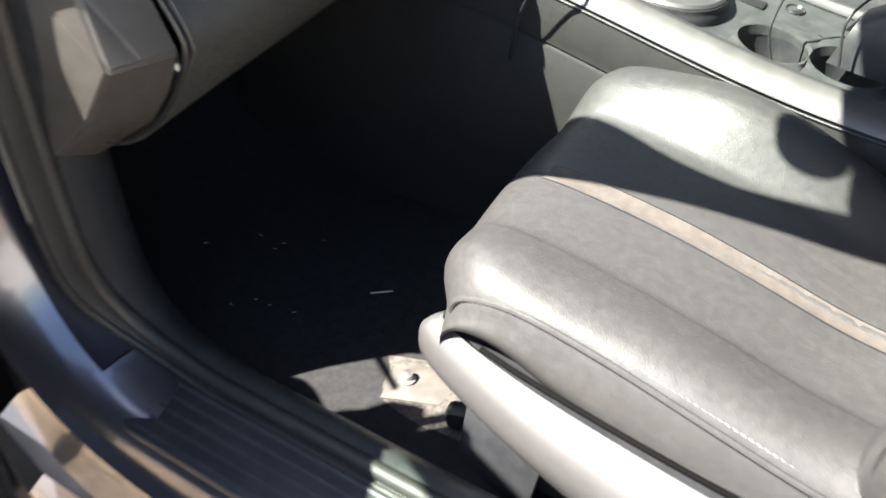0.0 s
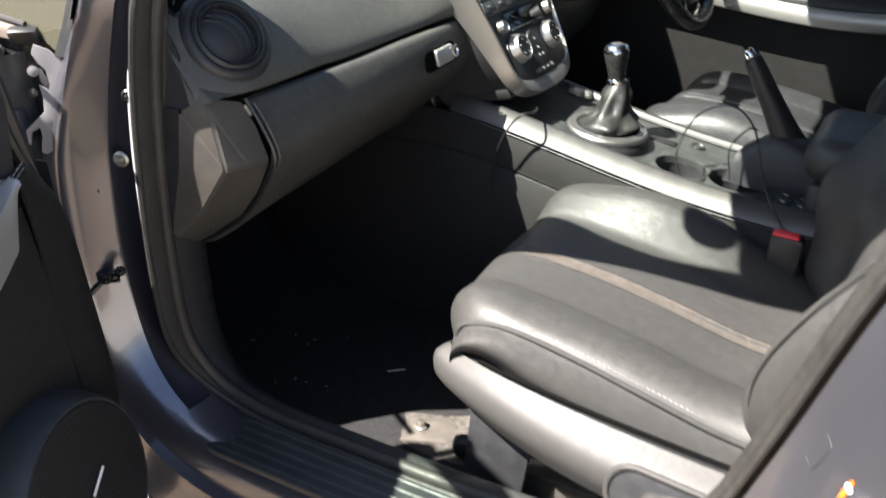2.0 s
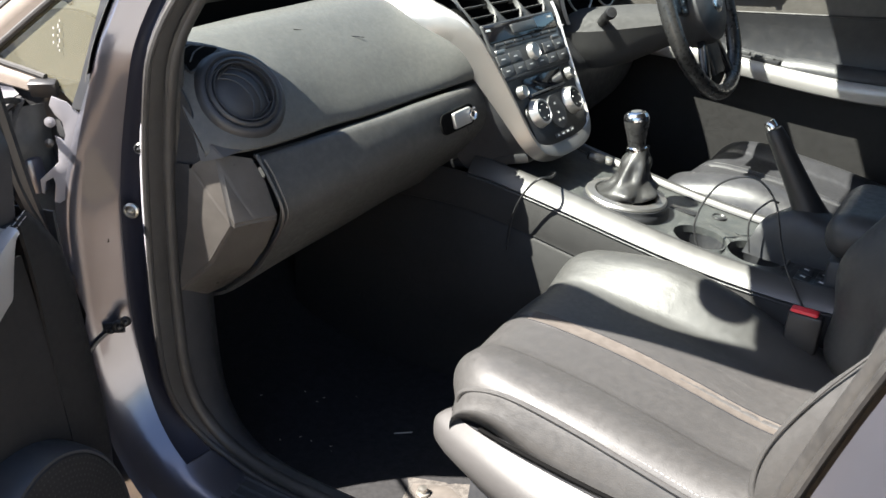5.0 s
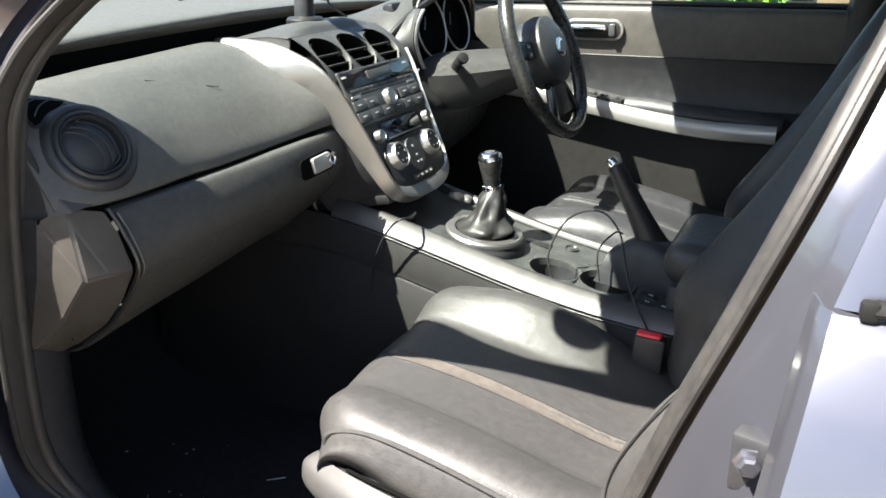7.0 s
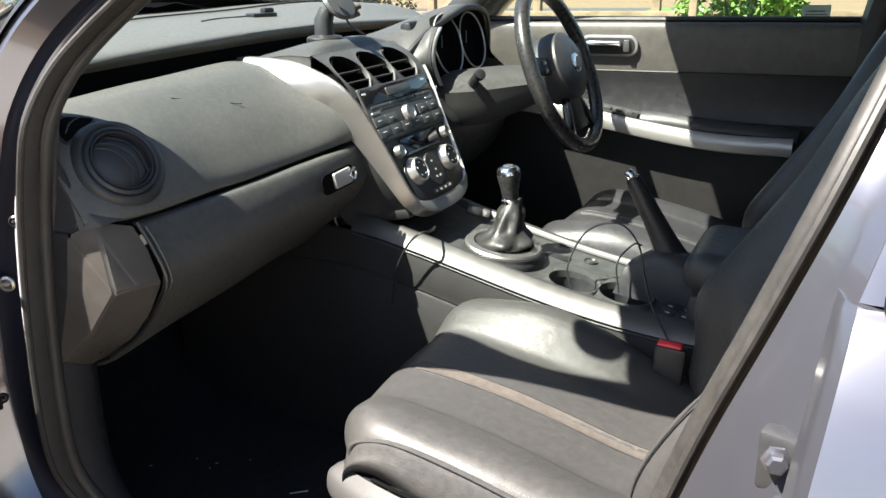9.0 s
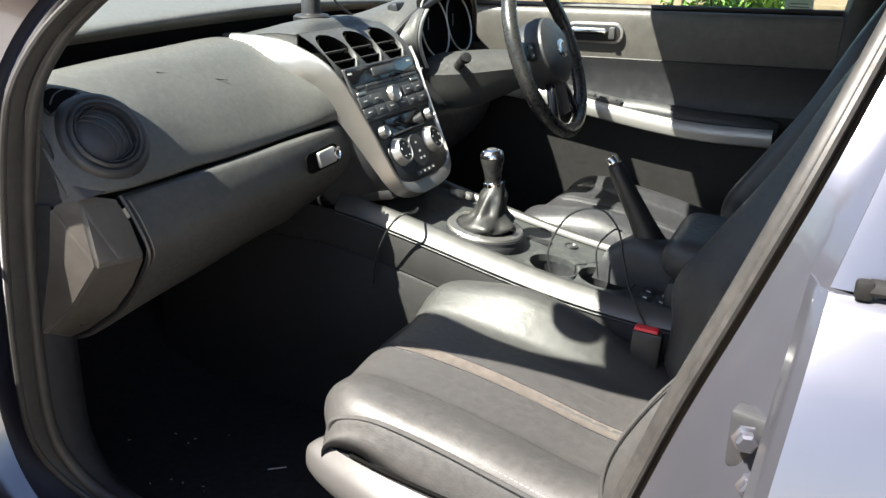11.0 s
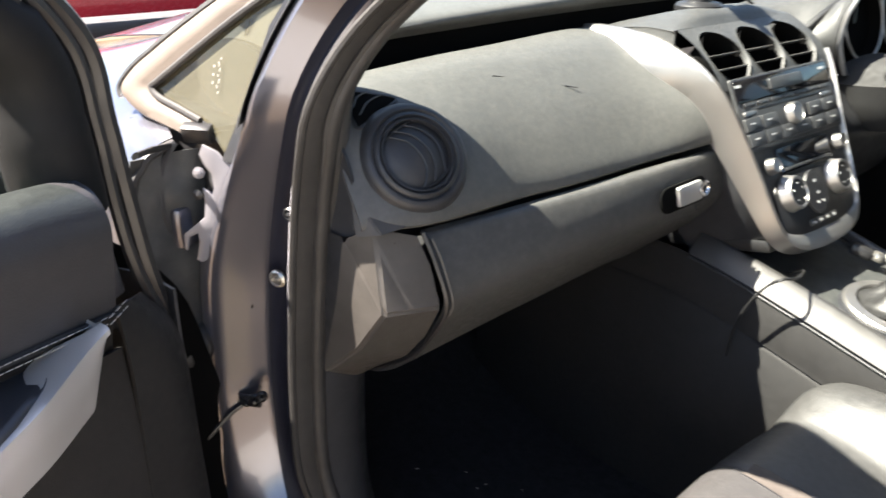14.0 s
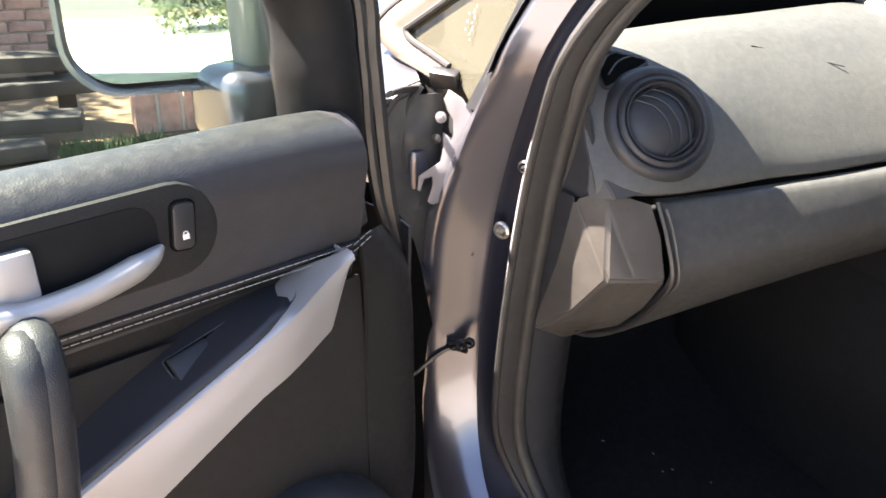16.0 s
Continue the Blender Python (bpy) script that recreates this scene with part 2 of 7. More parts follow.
def lathe(profile, centre, axis, n=32, bm=None, squash=1.0):
    """A turned form; the profile is (radius, height along the axis)."""
    bm = bm or bmesh.new()
    q = V(axis).normalized().to_track_quat("Z", "Y")
    rows = [[V(centre) + q @ V((max(r, 1e-5) * math.cos(a), max(r, 1e-5) * squash * math.sin(a), h)) for a in (2 * math.pi * k / n for k in range(n))] for r, h in profile]
    grid(bm, rows, True)
    return bm


def box(size, m=None, bevel=0.003, bm=None, segments=2):
    """A block of that size, centred on the pose m, with rounded edges."""
    b = bmesh.new()
    bmesh.ops.create_cube(b, size=1.0, matrix=Matrix.Diagonal((*size, 1)))
    if bevel:
        bmesh.ops.bevel(b, geom=b.edges[:], offset=bevel, segments=segments, affect="EDGES", profile=0.5)
    if m is not None:
        b.transform(m)
    if bm is None:
        return b
    me = bpy.data.meshes.new("joint")
    b.to_mesh(me)
    b.free()
    bm.from_mesh(me)
    bpy.data.meshes.remove(me)
    return bm


def slab(outline, depth, m, bevel=0.002):
    """A plate with that outline in its own x, y plane, standing up by depth along z, laid at the pose m."""
    b = bmesh.new()
    lower = [b.verts.new((x, y, 0)) for x, y in outline]
    f = b.faces.new(lower)
    up = bmesh.ops.extrude_face_region(b, geom=[f])
    bmesh.ops.translate(b, vec=(0, 0, depth), verts=[v for v in up["geom"] if isinstance(v, bmesh.types.BMVert)])
    if bevel:
        edges = [e for e in b.edges if all(v.co.z > depth / 2 for v in e.verts)]
        bmesh.ops.bevel(b, geom=edges, offset=bevel, segments=2, affect="EDGES", profile=0.5)
    b.transform(m)
    return b


def rounded(w, h, r, n=6):
    """The outline of a rounded rectangle."""
    pts = []
    for cx, cy, a0 in ((w / 2 - r, h / 2 - r, 0), (-w / 2 + r, h / 2 - r, 90), (-w / 2 + r, -h / 2 + r, 180), (w / 2 - r, -h / 2 + r, 270)):
        pts += [(cx + r * math.cos(radians(a0 + 90 * k / n)), cy + r * math.sin(radians(a0 + 90 * k / n))) for k in range(n + 1)]
    return pts


def frame_at(origin, x_axis, z_axis):
    """A pose with that origin, z axis and nearest x axis."""
    z = V(z_axis).normalized()
    x = (V(x_axis) - z * V(x_axis).dot(z)).normalized()
    y = z.cross(x)
    return Matrix(((x.x, y.x, z.x, origin[0]), (x.y, y.y, z.y, origin[1]), (x.z, y.z, z.z, origin[2]), (0, 0, 0, 1)))


def stitches(path, length=0.004, gap=0.003, r=0.0007, lift=(0, 0, 0)):
    """A row of thread stitches along a path, joined."""
    bm = bmesh.new()
    path = [V(p) + V(lift) for p in path]
    pos, nxt = 0.0, 0.0
    for a, b in zip(path, path[1:]):
        seg = (b - a).length
        while nxt < pos + seg:
            d = (b - a).normalized()
            p = a + d * (nxt - pos)
            tube([p, p + d * length], r, 4, bm)
            nxt += length + gap
        pos += seg
    return bm

# ---- the car: x to its rear, y to its right, z up ----
# the edge of the front passenger doorway, from the windscreen pillar down, along the sill and up the centre pillar: x, z
DOORWAY = [(0.70, 1.455), (0.46, 1.480), (0.25, 1.462), (0.08, 1.415), (-0.06, 1.348), (-0.16, 1.283), (-0.25, 1.222), (-0.30, 1.165), (-0.335, 1.07), (-0.36, 0.98), (-0.38, 0.87), (-0.395, 0.75), (-0.40, 0.62),
           (-0.387, 0.545), (-0.345, 0.492), (-0.26, 0.468), (-0.10, 0.465), (0.08, 0.466), (0.235, 0.477), (0.335, 0.525), (0.402, 0.61),
           (0.45, 0.73), (0.50, 0.88), (0.545, 1.0), (0.60, 1.15), (0.655, 1.30), (0.70, 1.42)]
EDGE = smooth_path([(x, 0, z) for x, z in DOORWAY], 5)


def step(a, b, x):
    t = min(1, max(0, (x - a) / (b - a)))
    return t * t * (3 - 2 * t)


def lean(z):
    """How far the body's side leans in above the waist."""
    return 0.065 * step(1.08, 1.27, z)


def doorway_row(offs):
    """A row along the doorway's edge: offs gives (outward, y) on the front pillar, the sill and the centre pillar."""
    out = []
    for i, p in enumerate(EDGE):
        d = (EDGE[min(i + 1, len(EDGE) - 1)] - EDGE[max(i - 1, 0)]).normalized()
        n = V((d.z, 0, -d.x))
        u = i / (len(EDGE) - 1)
        a, c = 1 - step(0.446, 0.558, u), step(0.669, 0.785, u)
        s = 1 - a - c
        front = offs[0]
        if len(offs) > 3:                      # the pillar above the waist has a section of its own
            t = step(0.85, 1.14, p.z)
            front = tuple(f + (g - f) * t for f, g in zip(offs[0], offs[3]))
            t = step(1.22, 1.36, p.z)          # and so has the roof rail
            front = tuple(f + (g - f) * t for f, g in zip(front, offs[4]))
        o = a * front[0] + s * offs[1][0] + c * offs[2][0]
        y = a * front[1] + s * offs[1][1] + c * offs[2][1]
        out.append(V((p.x, y + lean(p.z), p.z)) + n * o)
    return out


def row(*offs):
    return doorway_row(offs)


# which way is outward: the edge runs down, back and up, so (dz, -dx) points forward, down and back
car = top("car_body", "dark grey metallic car body with an open passenger doorway", "car", (0.1, -0.8, 0.0))
ROWS_PAINT = [row((0.000, -0.742), (0.000, -0.712), (0.004, -0.762), (0.000, -0.742), (0.000, -0.742)), row((0.010, -0.747), (-0.004, -0.722), (0.012, -0.766), (0.010, -0.750), (0.004, -0.750)),
              row((0.058, -0.752), (-0.002, -0.772), (0.027, -0.774), (0.024, -0.757), (0.010, -0.757)), row((0.063, -0.757), (0.006, -0.800), (0.048, -0.814), (0.029, -0.764), (0.014, -0.760)),
              row((0.074, -0.800), (0.020, -0.807), (0.082, -0.842), (0.044, -0.784), (0.022, -0.761)), row((0.080, -0.814), (0.058, -0.809), (0.096, -0.850), (0.052, -0.784), (0.028, -0.759)),
              row((0.086, -0.818), (0.066, -0.825), (0.104, -0.846), (0.062, -0.776), (0.033, -0.755)), row((0.110, -0.816), (0.100, -0.828), (0.108, -0.800), (0.068, -0.764), (0.036, -0.747)),
              row((0.150, -0.800), (0.140, -0.846), (0.114, -0.740), (0.070, -0.735), (0.036, -0.735))]
for r in ROWS_PAINT[2:]:                       # fair the bend at the jamb's foot
    foot = [k for k in range(1, len(EDGE) - 1) if EDGE[k].x < -0.05 and EDGE[k].z < 0.72]
    for _ in range(14):
        for k, p in [(k, (r[k - 1] + 2 * r[k] + r[k + 1]) / 4) for k in foot]:
            r[k] = p
chan = max(k for k in range(len(EDGE)) if EDGE[k].x < -0.34 and EDGE[k].z > 0.50)
bm = bmesh.new()
grid(bm, ROWS_PAINT[:2])
grid(bm, [r[chan:] for r in ROWS_PAINT[1:3]])
grid(bm, ROWS_PAINT[2:])
part("door_jamb", bm, PAINT, car, "glossy painted door jamb", 50)
# channel drawn apart so that its shade can be coloured in
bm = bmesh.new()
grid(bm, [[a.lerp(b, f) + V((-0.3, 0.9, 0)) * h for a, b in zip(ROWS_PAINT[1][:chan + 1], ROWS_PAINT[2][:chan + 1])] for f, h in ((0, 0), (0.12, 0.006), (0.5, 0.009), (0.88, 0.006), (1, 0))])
part("jamb_channel", bm, SHADENAVY, car, "jamb channel, its shade put into a dark colour", 50)

# black moulding between the pillar and the glass
keep = [k for k in range(8, 60) if 1.045 < EDGE[k].z < 1.44]
bm = bmesh.new()
grid(bm, [[r[k] + V((-0.002, -0.004, 0.002)) for k in keep] for r in (ROWS_PAINT[5], ROWS_PAINT[6], ROWS_PAINT[7], ROWS_PAINT[8])])
bmesh.ops.solidify(bm, geom=bm.faces[:], thickness=0.003)
part("windscreen_moulding", bm, BLACK, car, "black moulding along the windscreen", 60)
part("windscreen_seal", tube([ROWS_PAINT[8][k] for k in keep], 0.011, 8), BLACK, car, "black rubber windscreen edge")

# lower sill skirt and floor pan
bm = bmesh.new()
grid(bm, [smooth_path([(x, -0.852, 0.345), (x, -0.866, 0.315), (x, -0.864, 0.27), (x, -0.84, 0.235), (x, -0.70, 0.22)], 4) for x in np.linspace(-0.95, 0.62, 12)])
part("sill_skirt", bm, PAINT, car, "dusty painted lower sill", 60)
for k in range(2):
    bm = tube([(x, -0.812 - 0.018 * k, 0.404 - 0.038 * k) for x in np.linspace(-0.36, 0.40, 10)], 0.0045, 6)
    part("sill_seal", bm, SEAL, car, "black rubber strip along the sill")

# the doorway's rubber seal: a bulb and a lip
path = row((-0.006, -0.722), (-0.010, -0.697), (-0.008, -0.742))
part("door_seal", tube(path, 0.0105, 10), SEAL, car, "black rubber door seal")
path = row((-0.004, -0.756), (-0.006, -0.712), (-0.006, -0.760))
part("seal_lip", tube(path, 0.0045, 8), SEAL, car, "black rubber seal lip")
bm = bmesh.new()
grid(bm, [row((-0.004, -0.716), (-0.007, -0.695), (-0.005, -0.740)), row((-0.010, -0.740), (-0.009, -0.704), (-0.010, -0.750)), row((-0.003, -0.757), (-0.004, -0.712), (-0.004, -0.760))])
part("seal_web", bm, SEAL, car, "black rubber web of the door seal", 60)

# inner trims along the doorway
n_all = len(EDGE)
inner = [row((-0.012, -0.718), (-0.010, -0.690), (-0.012, -0.738), (-0.012, -0.736), (-0.008, -0.736)), row((-0.014, -0.702), (-0.012, -0.674), (-0.014, -0.726), (-0.014, -0.716), (-0.008, -0.724)),
         row((-0.010, -0.670), (-0.002, -0.660), (-0.012, -0.708), (0.012, -0.690), (0.006, -0.716)), row((0.006, -0.642), (0.018, -0.643), (-0.002, -0.692), (0.060, -0.656), (0.024, -0.722)),
         row((0.100, -0.628), (0.100, -0.630), (0.040, -0.685), (0.096, -0.656), (0.034, -0.732))]
i1, i2 = int(n_all * 0.388), int(n_all * 0.688)
for name, lo, hi, mat, text in (("pillar_trim", 0, i1, GREYTRIM, "pale grained windscreen pillar trim"), ("kick_trim", i1, int(n_all * 0.558), DARK, "scuffed dark kick panel"),
                                ("sill_trim", int(n_all * 0.558), i2, DECK, "scratched dark plastic sill trim"), ("centre_pillar_trim", i2, n_all - 1, PILLARTRIM, "grey grained centre pillar trim")):
    bm = bmesh.new()
    grid(bm, [r[lo:hi + 1] for r in inner])
    bmesh.ops.solidify(bm, geom=bm.faces[:], thickness=0.003)
    part(name, bm, mat, car, text, 60)

# ribbed tread plate on the sill
plate = part("tread_plate", slab([(x - 0.057, y - 0.757) for x, y in rounded(0.528, 0.086, 0.02)], 0.009, Matrix.Translation((0.010, 0, 0.4665)), 0.003), TREAD, car,
             "ribbed black plastic sill tread plate")
for k in range(5):
    y = -0.791 + 0.0170 * k
    part("rib", tube([(-0.290, y, 0.4748), (0.200, y, 0.4748)], 0.0036, 8, squash=0.32), TREAD, plate)

# pale strip along the seal: a sliver of sunlight put into its colour
overlay = [k for k in range(len(EDGE)) if 0.79 < EDGE[k].z < 1.03 and EDGE[k].x < 0]
SUNSTRIP = material("pale_sun_tone", (0.30, 0.295, 0.32), 0.45, vary=0.08, bump=0.1)
LIPS = row((0.000, -0.7585), (0, -0.712), (0, -0.760)), row((0.0085, -0.7545), (0, -0.712), (0, -0.760))
bm = bmesh.new()
rows = []
for k in overlay:
    w = min(1.0, max(0.04, (EDGE[k].z - 0.795) / 0.10)) * (1.0 if EDGE[k].z > 0.835 else 0.55) * min(1.0, max(0.1, (1.035 - EDGE[k].z) / 0.05))
    rows.append([LIPS[0][k].lerp(LIPS[1][k], f) for f in (0.0, 0.5 * w, w)])
grid(bm, rows)
bmesh.ops.solidify(bm, geom=bm.faces[:], thickness=0.0006)
part("sun_strip", bm, SUNSTRIP, car, "pale strip along the door seal, sunlight put into its colour", 60)

# clips and the check strap on the jamb
for x, y, z, r in ((-0.368, -0.751, 0.982, 0.008), (-0.408, -0.752, 0.890, 0.011)):
    clip = part("clip", lathe([(r, 0), (r, 0.003), (r * 0.75, 0.005), (r * 0.7, 0.003), (r * 0.35, 0.003), (r * 0.3, 0.007), (0, 0.008)], (x, y - 0.002, z), (0.45, -0.89, 0), 20),
                BLACK if r < 0.011 else STEEL, car, "round fixing in the door jamb")
strap = part("check_strap", tube(smooth_path([(-0.462, -0.786, 0.706), (-0.468, -0.806, 0.694), (-0.474, -0.830, 0.672), (-0.480, -0.850, 0.655)], 4), 0.0032, 6), BLACK, car, "thin black door check strap")
for dx, dz, r in ((0.0, 0.0, 0.009), (0.010, 0.008, 0.0075), (-0.012, -0.006, 0.007)):
    part("bolt", lathe([(r, 0), (r, 0.004), (r * 0.8, 0.006), (r * 0.75, 0.003), (r * 0.4, 0.003), (r * 0.35, 0.010), (0, 0.011)], (-0.447 + dx, -0.780 + dx * 0.5, 0.715 + dz), (0.75, -0.65, 0), 14), BLACK, strap, "small black fixing")
part("bracket", box((0.030, 0.006, 0.016), frame_at((-0.454, -0.784, 0.711), (0.6, 0.45, 0.35), (0, 0, 1)), 0.002), BLACK, strap)

# hinge cavity between the jamb and the wing: black sheet painting its shade, hinge, boot and flange
cav = part("hinge_cavity", surf([[(-0.470, -0.790, z), (-0.53, -0.775, z), (-0.60, -0.800, z), (-0.66, -0.865, z)] for z in (0.50, 0.70, 0.90, 1.01)], 3, 4, 0.003), BLACK, car, "black sheet that paints the recess's shade behind the wing")
part("cable_boot", tube(smooth_path([(-0.500, -0.785, 0.80), (-0.485, -0.85, 0.79), (-0.46, -0.90, 0.785)], 8), [0.020 + 0.003 * (k % 2) for k in range(17)], 12), SEAL, car, "ribbed rubber cable boot")
for z in (0.945, 0.60):
    hg = part("door_hinge", box((0.08, 0.018, 0.050), frame_at((-0.515, -0.800, z), (0.45, -0.85, 0), (0, 0, 1)), 0.005), PAINT, car, "painted front door hinge")
    part("hinge_pin", lathe([(0.009, -0.022), (0.009, 0.022), (0.005, 0.025), (0, 0.025)], (-0.505, -0.825, z), (0, 0, 1), 14), BLACK, hg)
FL = ((0.009, 0.051), (0.025, 0.043), (0.037, 0.028), (0.053, 0.033), (0.043, 0.001), (0.019, -0.051), (0.002, -0.086), (-0.007, -0.091), (-0.013, -0.088), (-0.007, -0.065), (-0.008, -0.055), (-0.018, -0.060), (-0.023, -0.077), (-0.026, -0.075), (-0.025, -0.057), (-0.014, -0.048), (0.002, -0.035), (0.005, -0.017), (0.004, 0.000), (0.014, -0.006), (0.017, 0.001), (0.016, 0.018), (0.009, 0.027), (0.004, 0.040))
FM = frame_at((-0.465, -0.812, 1.0), (0.722, 0.692, 0), (0.69, -0.72, 0))
flange = part("wing_flange", slab(FL, 0.004, FM, 0.001), PALEPAINT, car, "wing flange, its sunlit paleness put into the colour")
part("bolt", lathe([(0.007, 0), (0.007, 0.001), (0.004, 0.0015), (0.004, 0.004), (0, 0.0045)], FM @ V((0.001, 0.018, 0.002)), (0.69, -0.72, 0.05), 12), PALEPAINT, flange)
part("bolt", lathe([(0.006, 0), (0.006, 0.002), (0.004, 0.003), (0, 0.005)], FM @ V((-0.008, -0.012, -0.010)), (0.69, -0.72, 0.05), 12), BLACK, flange)
# crumpled dark liner behind the flange and the strut that holds it
rng = random.Random(8)
liner = [[FM @ V((a, z, -0.030 - 0.35 * max(0, -a) + rng.uniform(-0.012, 0.012))) for a in (0.040, 0.010, -0.020, -0.050, -0.080, -0.110)] for z in (0.060, 0.030, 0.0, -0.035, -0.070, -0.110, -0.16)]
part("wing_liner", surf(liner, 4, 4, 0.002), BLACK, car, "crumpled black wing liner", 40)
closing = [[(-0.500 + rng.uniform(-0.004, 0.004), y + rng.uniform(-0.004, 0.004), z) for y in (-0.788, -0.806, -0.824, -0.842, -0.860, -0.876)] for z in (1.036, 1.010, 0.985, 0.955, 0.925, 0.89, 0.84, 0.76)]
part("wing_liner", surf(closing, 3, 3, 0.002), DECK, car, "crumpled dark grey closing panel of the wing", 40)
part("strut", tube(smooth_path([FM @ V(p) for p in ((-0.030, 0.048, -0.012), (-0.045, 0.020, -0.004), (-0.050, -0.020, 0.0), (-0.046, -0.060, -0.004))], 5), 0.004, 8, squash=0.5), DARK, car, "dark strut behind the wing")
part("strut", tube([(-0.500, -0.828, 1.044), (-0.440, -0.872, 1.060), (-0.400, -0.902, 1.068)], 0.005, 8, squash=0.6), BLACK, car, "black bar at the wing's rear edge")
part("wing_clip", box((0.036, 0.016, 0.022), frame_at((-0.482, -0.800, 1.058), (0.9, 0.5, 0.4), (0.3, -0.3, 1)), 0.004), BLACK, car, "broken black wing clip")

# striker, stickers and rear door hinge on the centre pillar
sn_ = V((-0.60, -0.77, 0.21)).normalized()
m = frame_at(V((0.5035, -0.8200, 0.7215)) + sn_ * 0.0005, (0.42, -0.10, 0.90), sn_)
striker = part("striker", slab(rounded(0.050, 0.026, 0.009), 0.005, m, 0.001), ZINC, car, "bright zinc door striker")
part("loop", tube(smooth_path([m @ V(p) for p in ((0.013, 0.004, 0.004), (0.014, 0.008, 0.022), (0.012, 0.012, 0.038), (0.0, 0.014, 0.043), (-0.012, 0.012, 0.038), (-0.014, 0.008, 0.022), (-0.013, 0.004, 0.004))], 4), 0.0048, 8), ZINC, striker)
for dx in (-0.019, 0.019):
    part("bolt", lathe([(0.005, 0), (0.005, 0.001), (0.003, 0.002), (0, 0.002)], m @ V((dx, 0, 0.005)), sn_, 12), STEEL, striker)
dn = V((-0.75, -0.56, 0.33)).normalized()
m = frame_at(V((0.460, -0.8135, 0.6215)) + dn * 0.0022, (1, -0.25, 0.15), dn)
disc = part("round_sticker", lathe([(0.019, 0), (0.019, 0.0004), (0, 0.0005)], m.translation, dn, 32), ORANGE, car, "round orange warning sticker")
part("marking", lathe([(0.0155, 0), (0.0155, 0.0003), (0, 0.0003)], m.translation + dn * 0.0006, dn, 32), material("dark_brown_marking", (0.05, 0.025, 0.02), 0.4, bump=0), disc)
for dx, dy, w, h, r in ((0.002, -0.001, 0.0045, 0.022, -35), (-0.005, -0.002, 0.004, 0.014, 20), (-0.001, -0.007, 0.016, 0.004, 20)):
    part("marking", box((w, h, 0.0003), m @ Matrix.Translation((dx, dy, 0.0012)) @ pose(0, 0, 0, 0, 0, r), 0), WHITE, disc)
# faded red sticker half hidden by the striker, and the outline of a clear one above
rn = V((-0.80, -0.50, 0.31)).normalized()
red = part("round_sticker", lathe([(0.013, 0), (0.013, 0.0004), (0, 0.0005)], V((0.463, -0.7775, 0.680)) + rn * 0.0014, rn, 28), DULLRED, car, "small faded red round sticker")
part("marking", lathe([(0.007, 0), (0.007, 0.0003), (0, 0.0003)], V((0.463, -0.7775, 0.680)) + rn * 0.0021, rn, 20), GREYBTN, red)
cm = frame_at(V((0.490, -0.7735, 0.766)) + rn * 0.0010, (0.35, -0.05, 0.93), rn)
edge = [cm @ V((x, y, 0)) for x, y in rounded(0.034, 0.026, 0.005)]
part("clear_sticker", tube(edge + edge[:1], 0.0004, 5), RAIL, car, "outline of a clear sticker")
tn = V((-0.60, -0.77, 0.20)).normalized()
m = frame_at(V((0.5195, -0.8195, 0.766)) + tn * 0.0008, (0.80, -0.60, 0.08), tn) @ pose(0, 0, 0, 0, 0, -14)
part("hazard_tag", slab([(-0.003, -0.013), (0.001, -0.008), (0.003, 0.004), (0.002, 0.014), (-0.001, 0.010), (-0.003, -0.002)], 0.0006, m, 0), ORANGE, car, "small orange and white tag")
part("tag_head", lathe([(0.0042, 0), (0.0040, 0.0004), (0, 0.0004)], m @ V((0.001, 0.004, 0.0008)), tn, 16), WHITE, car)
hinge = part("door_hinge", box((0.070, 0.020, 0.052), pose(0.583, -0.815, 0.905, 0, 0, -16), 0.004), DARK, car, "painted rear door hinge")
for dz in (-0.012, 0.014):
    part("bolt", lathe([(0.0115, 0), (0.0115, 0.003), (0.0085, 0.004), (0.0085, 0.011), (0.006, 0.013), (0, 0.013)], (0.566 - dz * 0.3, -0.826, 0.893 + dz * 1.6), (0.15, -0.98, 0.05), 6), PAINT, hinge)
hinge = part("door_hinge", box((0.070, 0.020, 0.052), pose(0.545, -0.845, 0.600, 0, 0, -16), 0.004), PAINT, car, "painted rear door hinge")
for dx in (-0.014, 0.016):
    part("bolt", lathe([(0.010, 0), (0.010, 0.003), (0.0075, 0.004), (0.0075, 0.010), (0, 0.011)], (0.536 + dx, -0.856 - dx * 0.2, 0.606), (0.15, -0.98, 0.05), 6), PAINT, hinge)


# ---- front wing, bonnet, pillars, roof and the far side ----
def side_surface(x0, x1, pts, n=10):
    bm = bmesh.new()
    grid(bm, [smooth_path([(x + dx, y, z) for dx, y, z in pts], 5) for x in np.linspace(x0, x1, n)])
    bmesh.ops.solidify(bm, geom=bm.faces[:], thickness=0.002)
    return bm


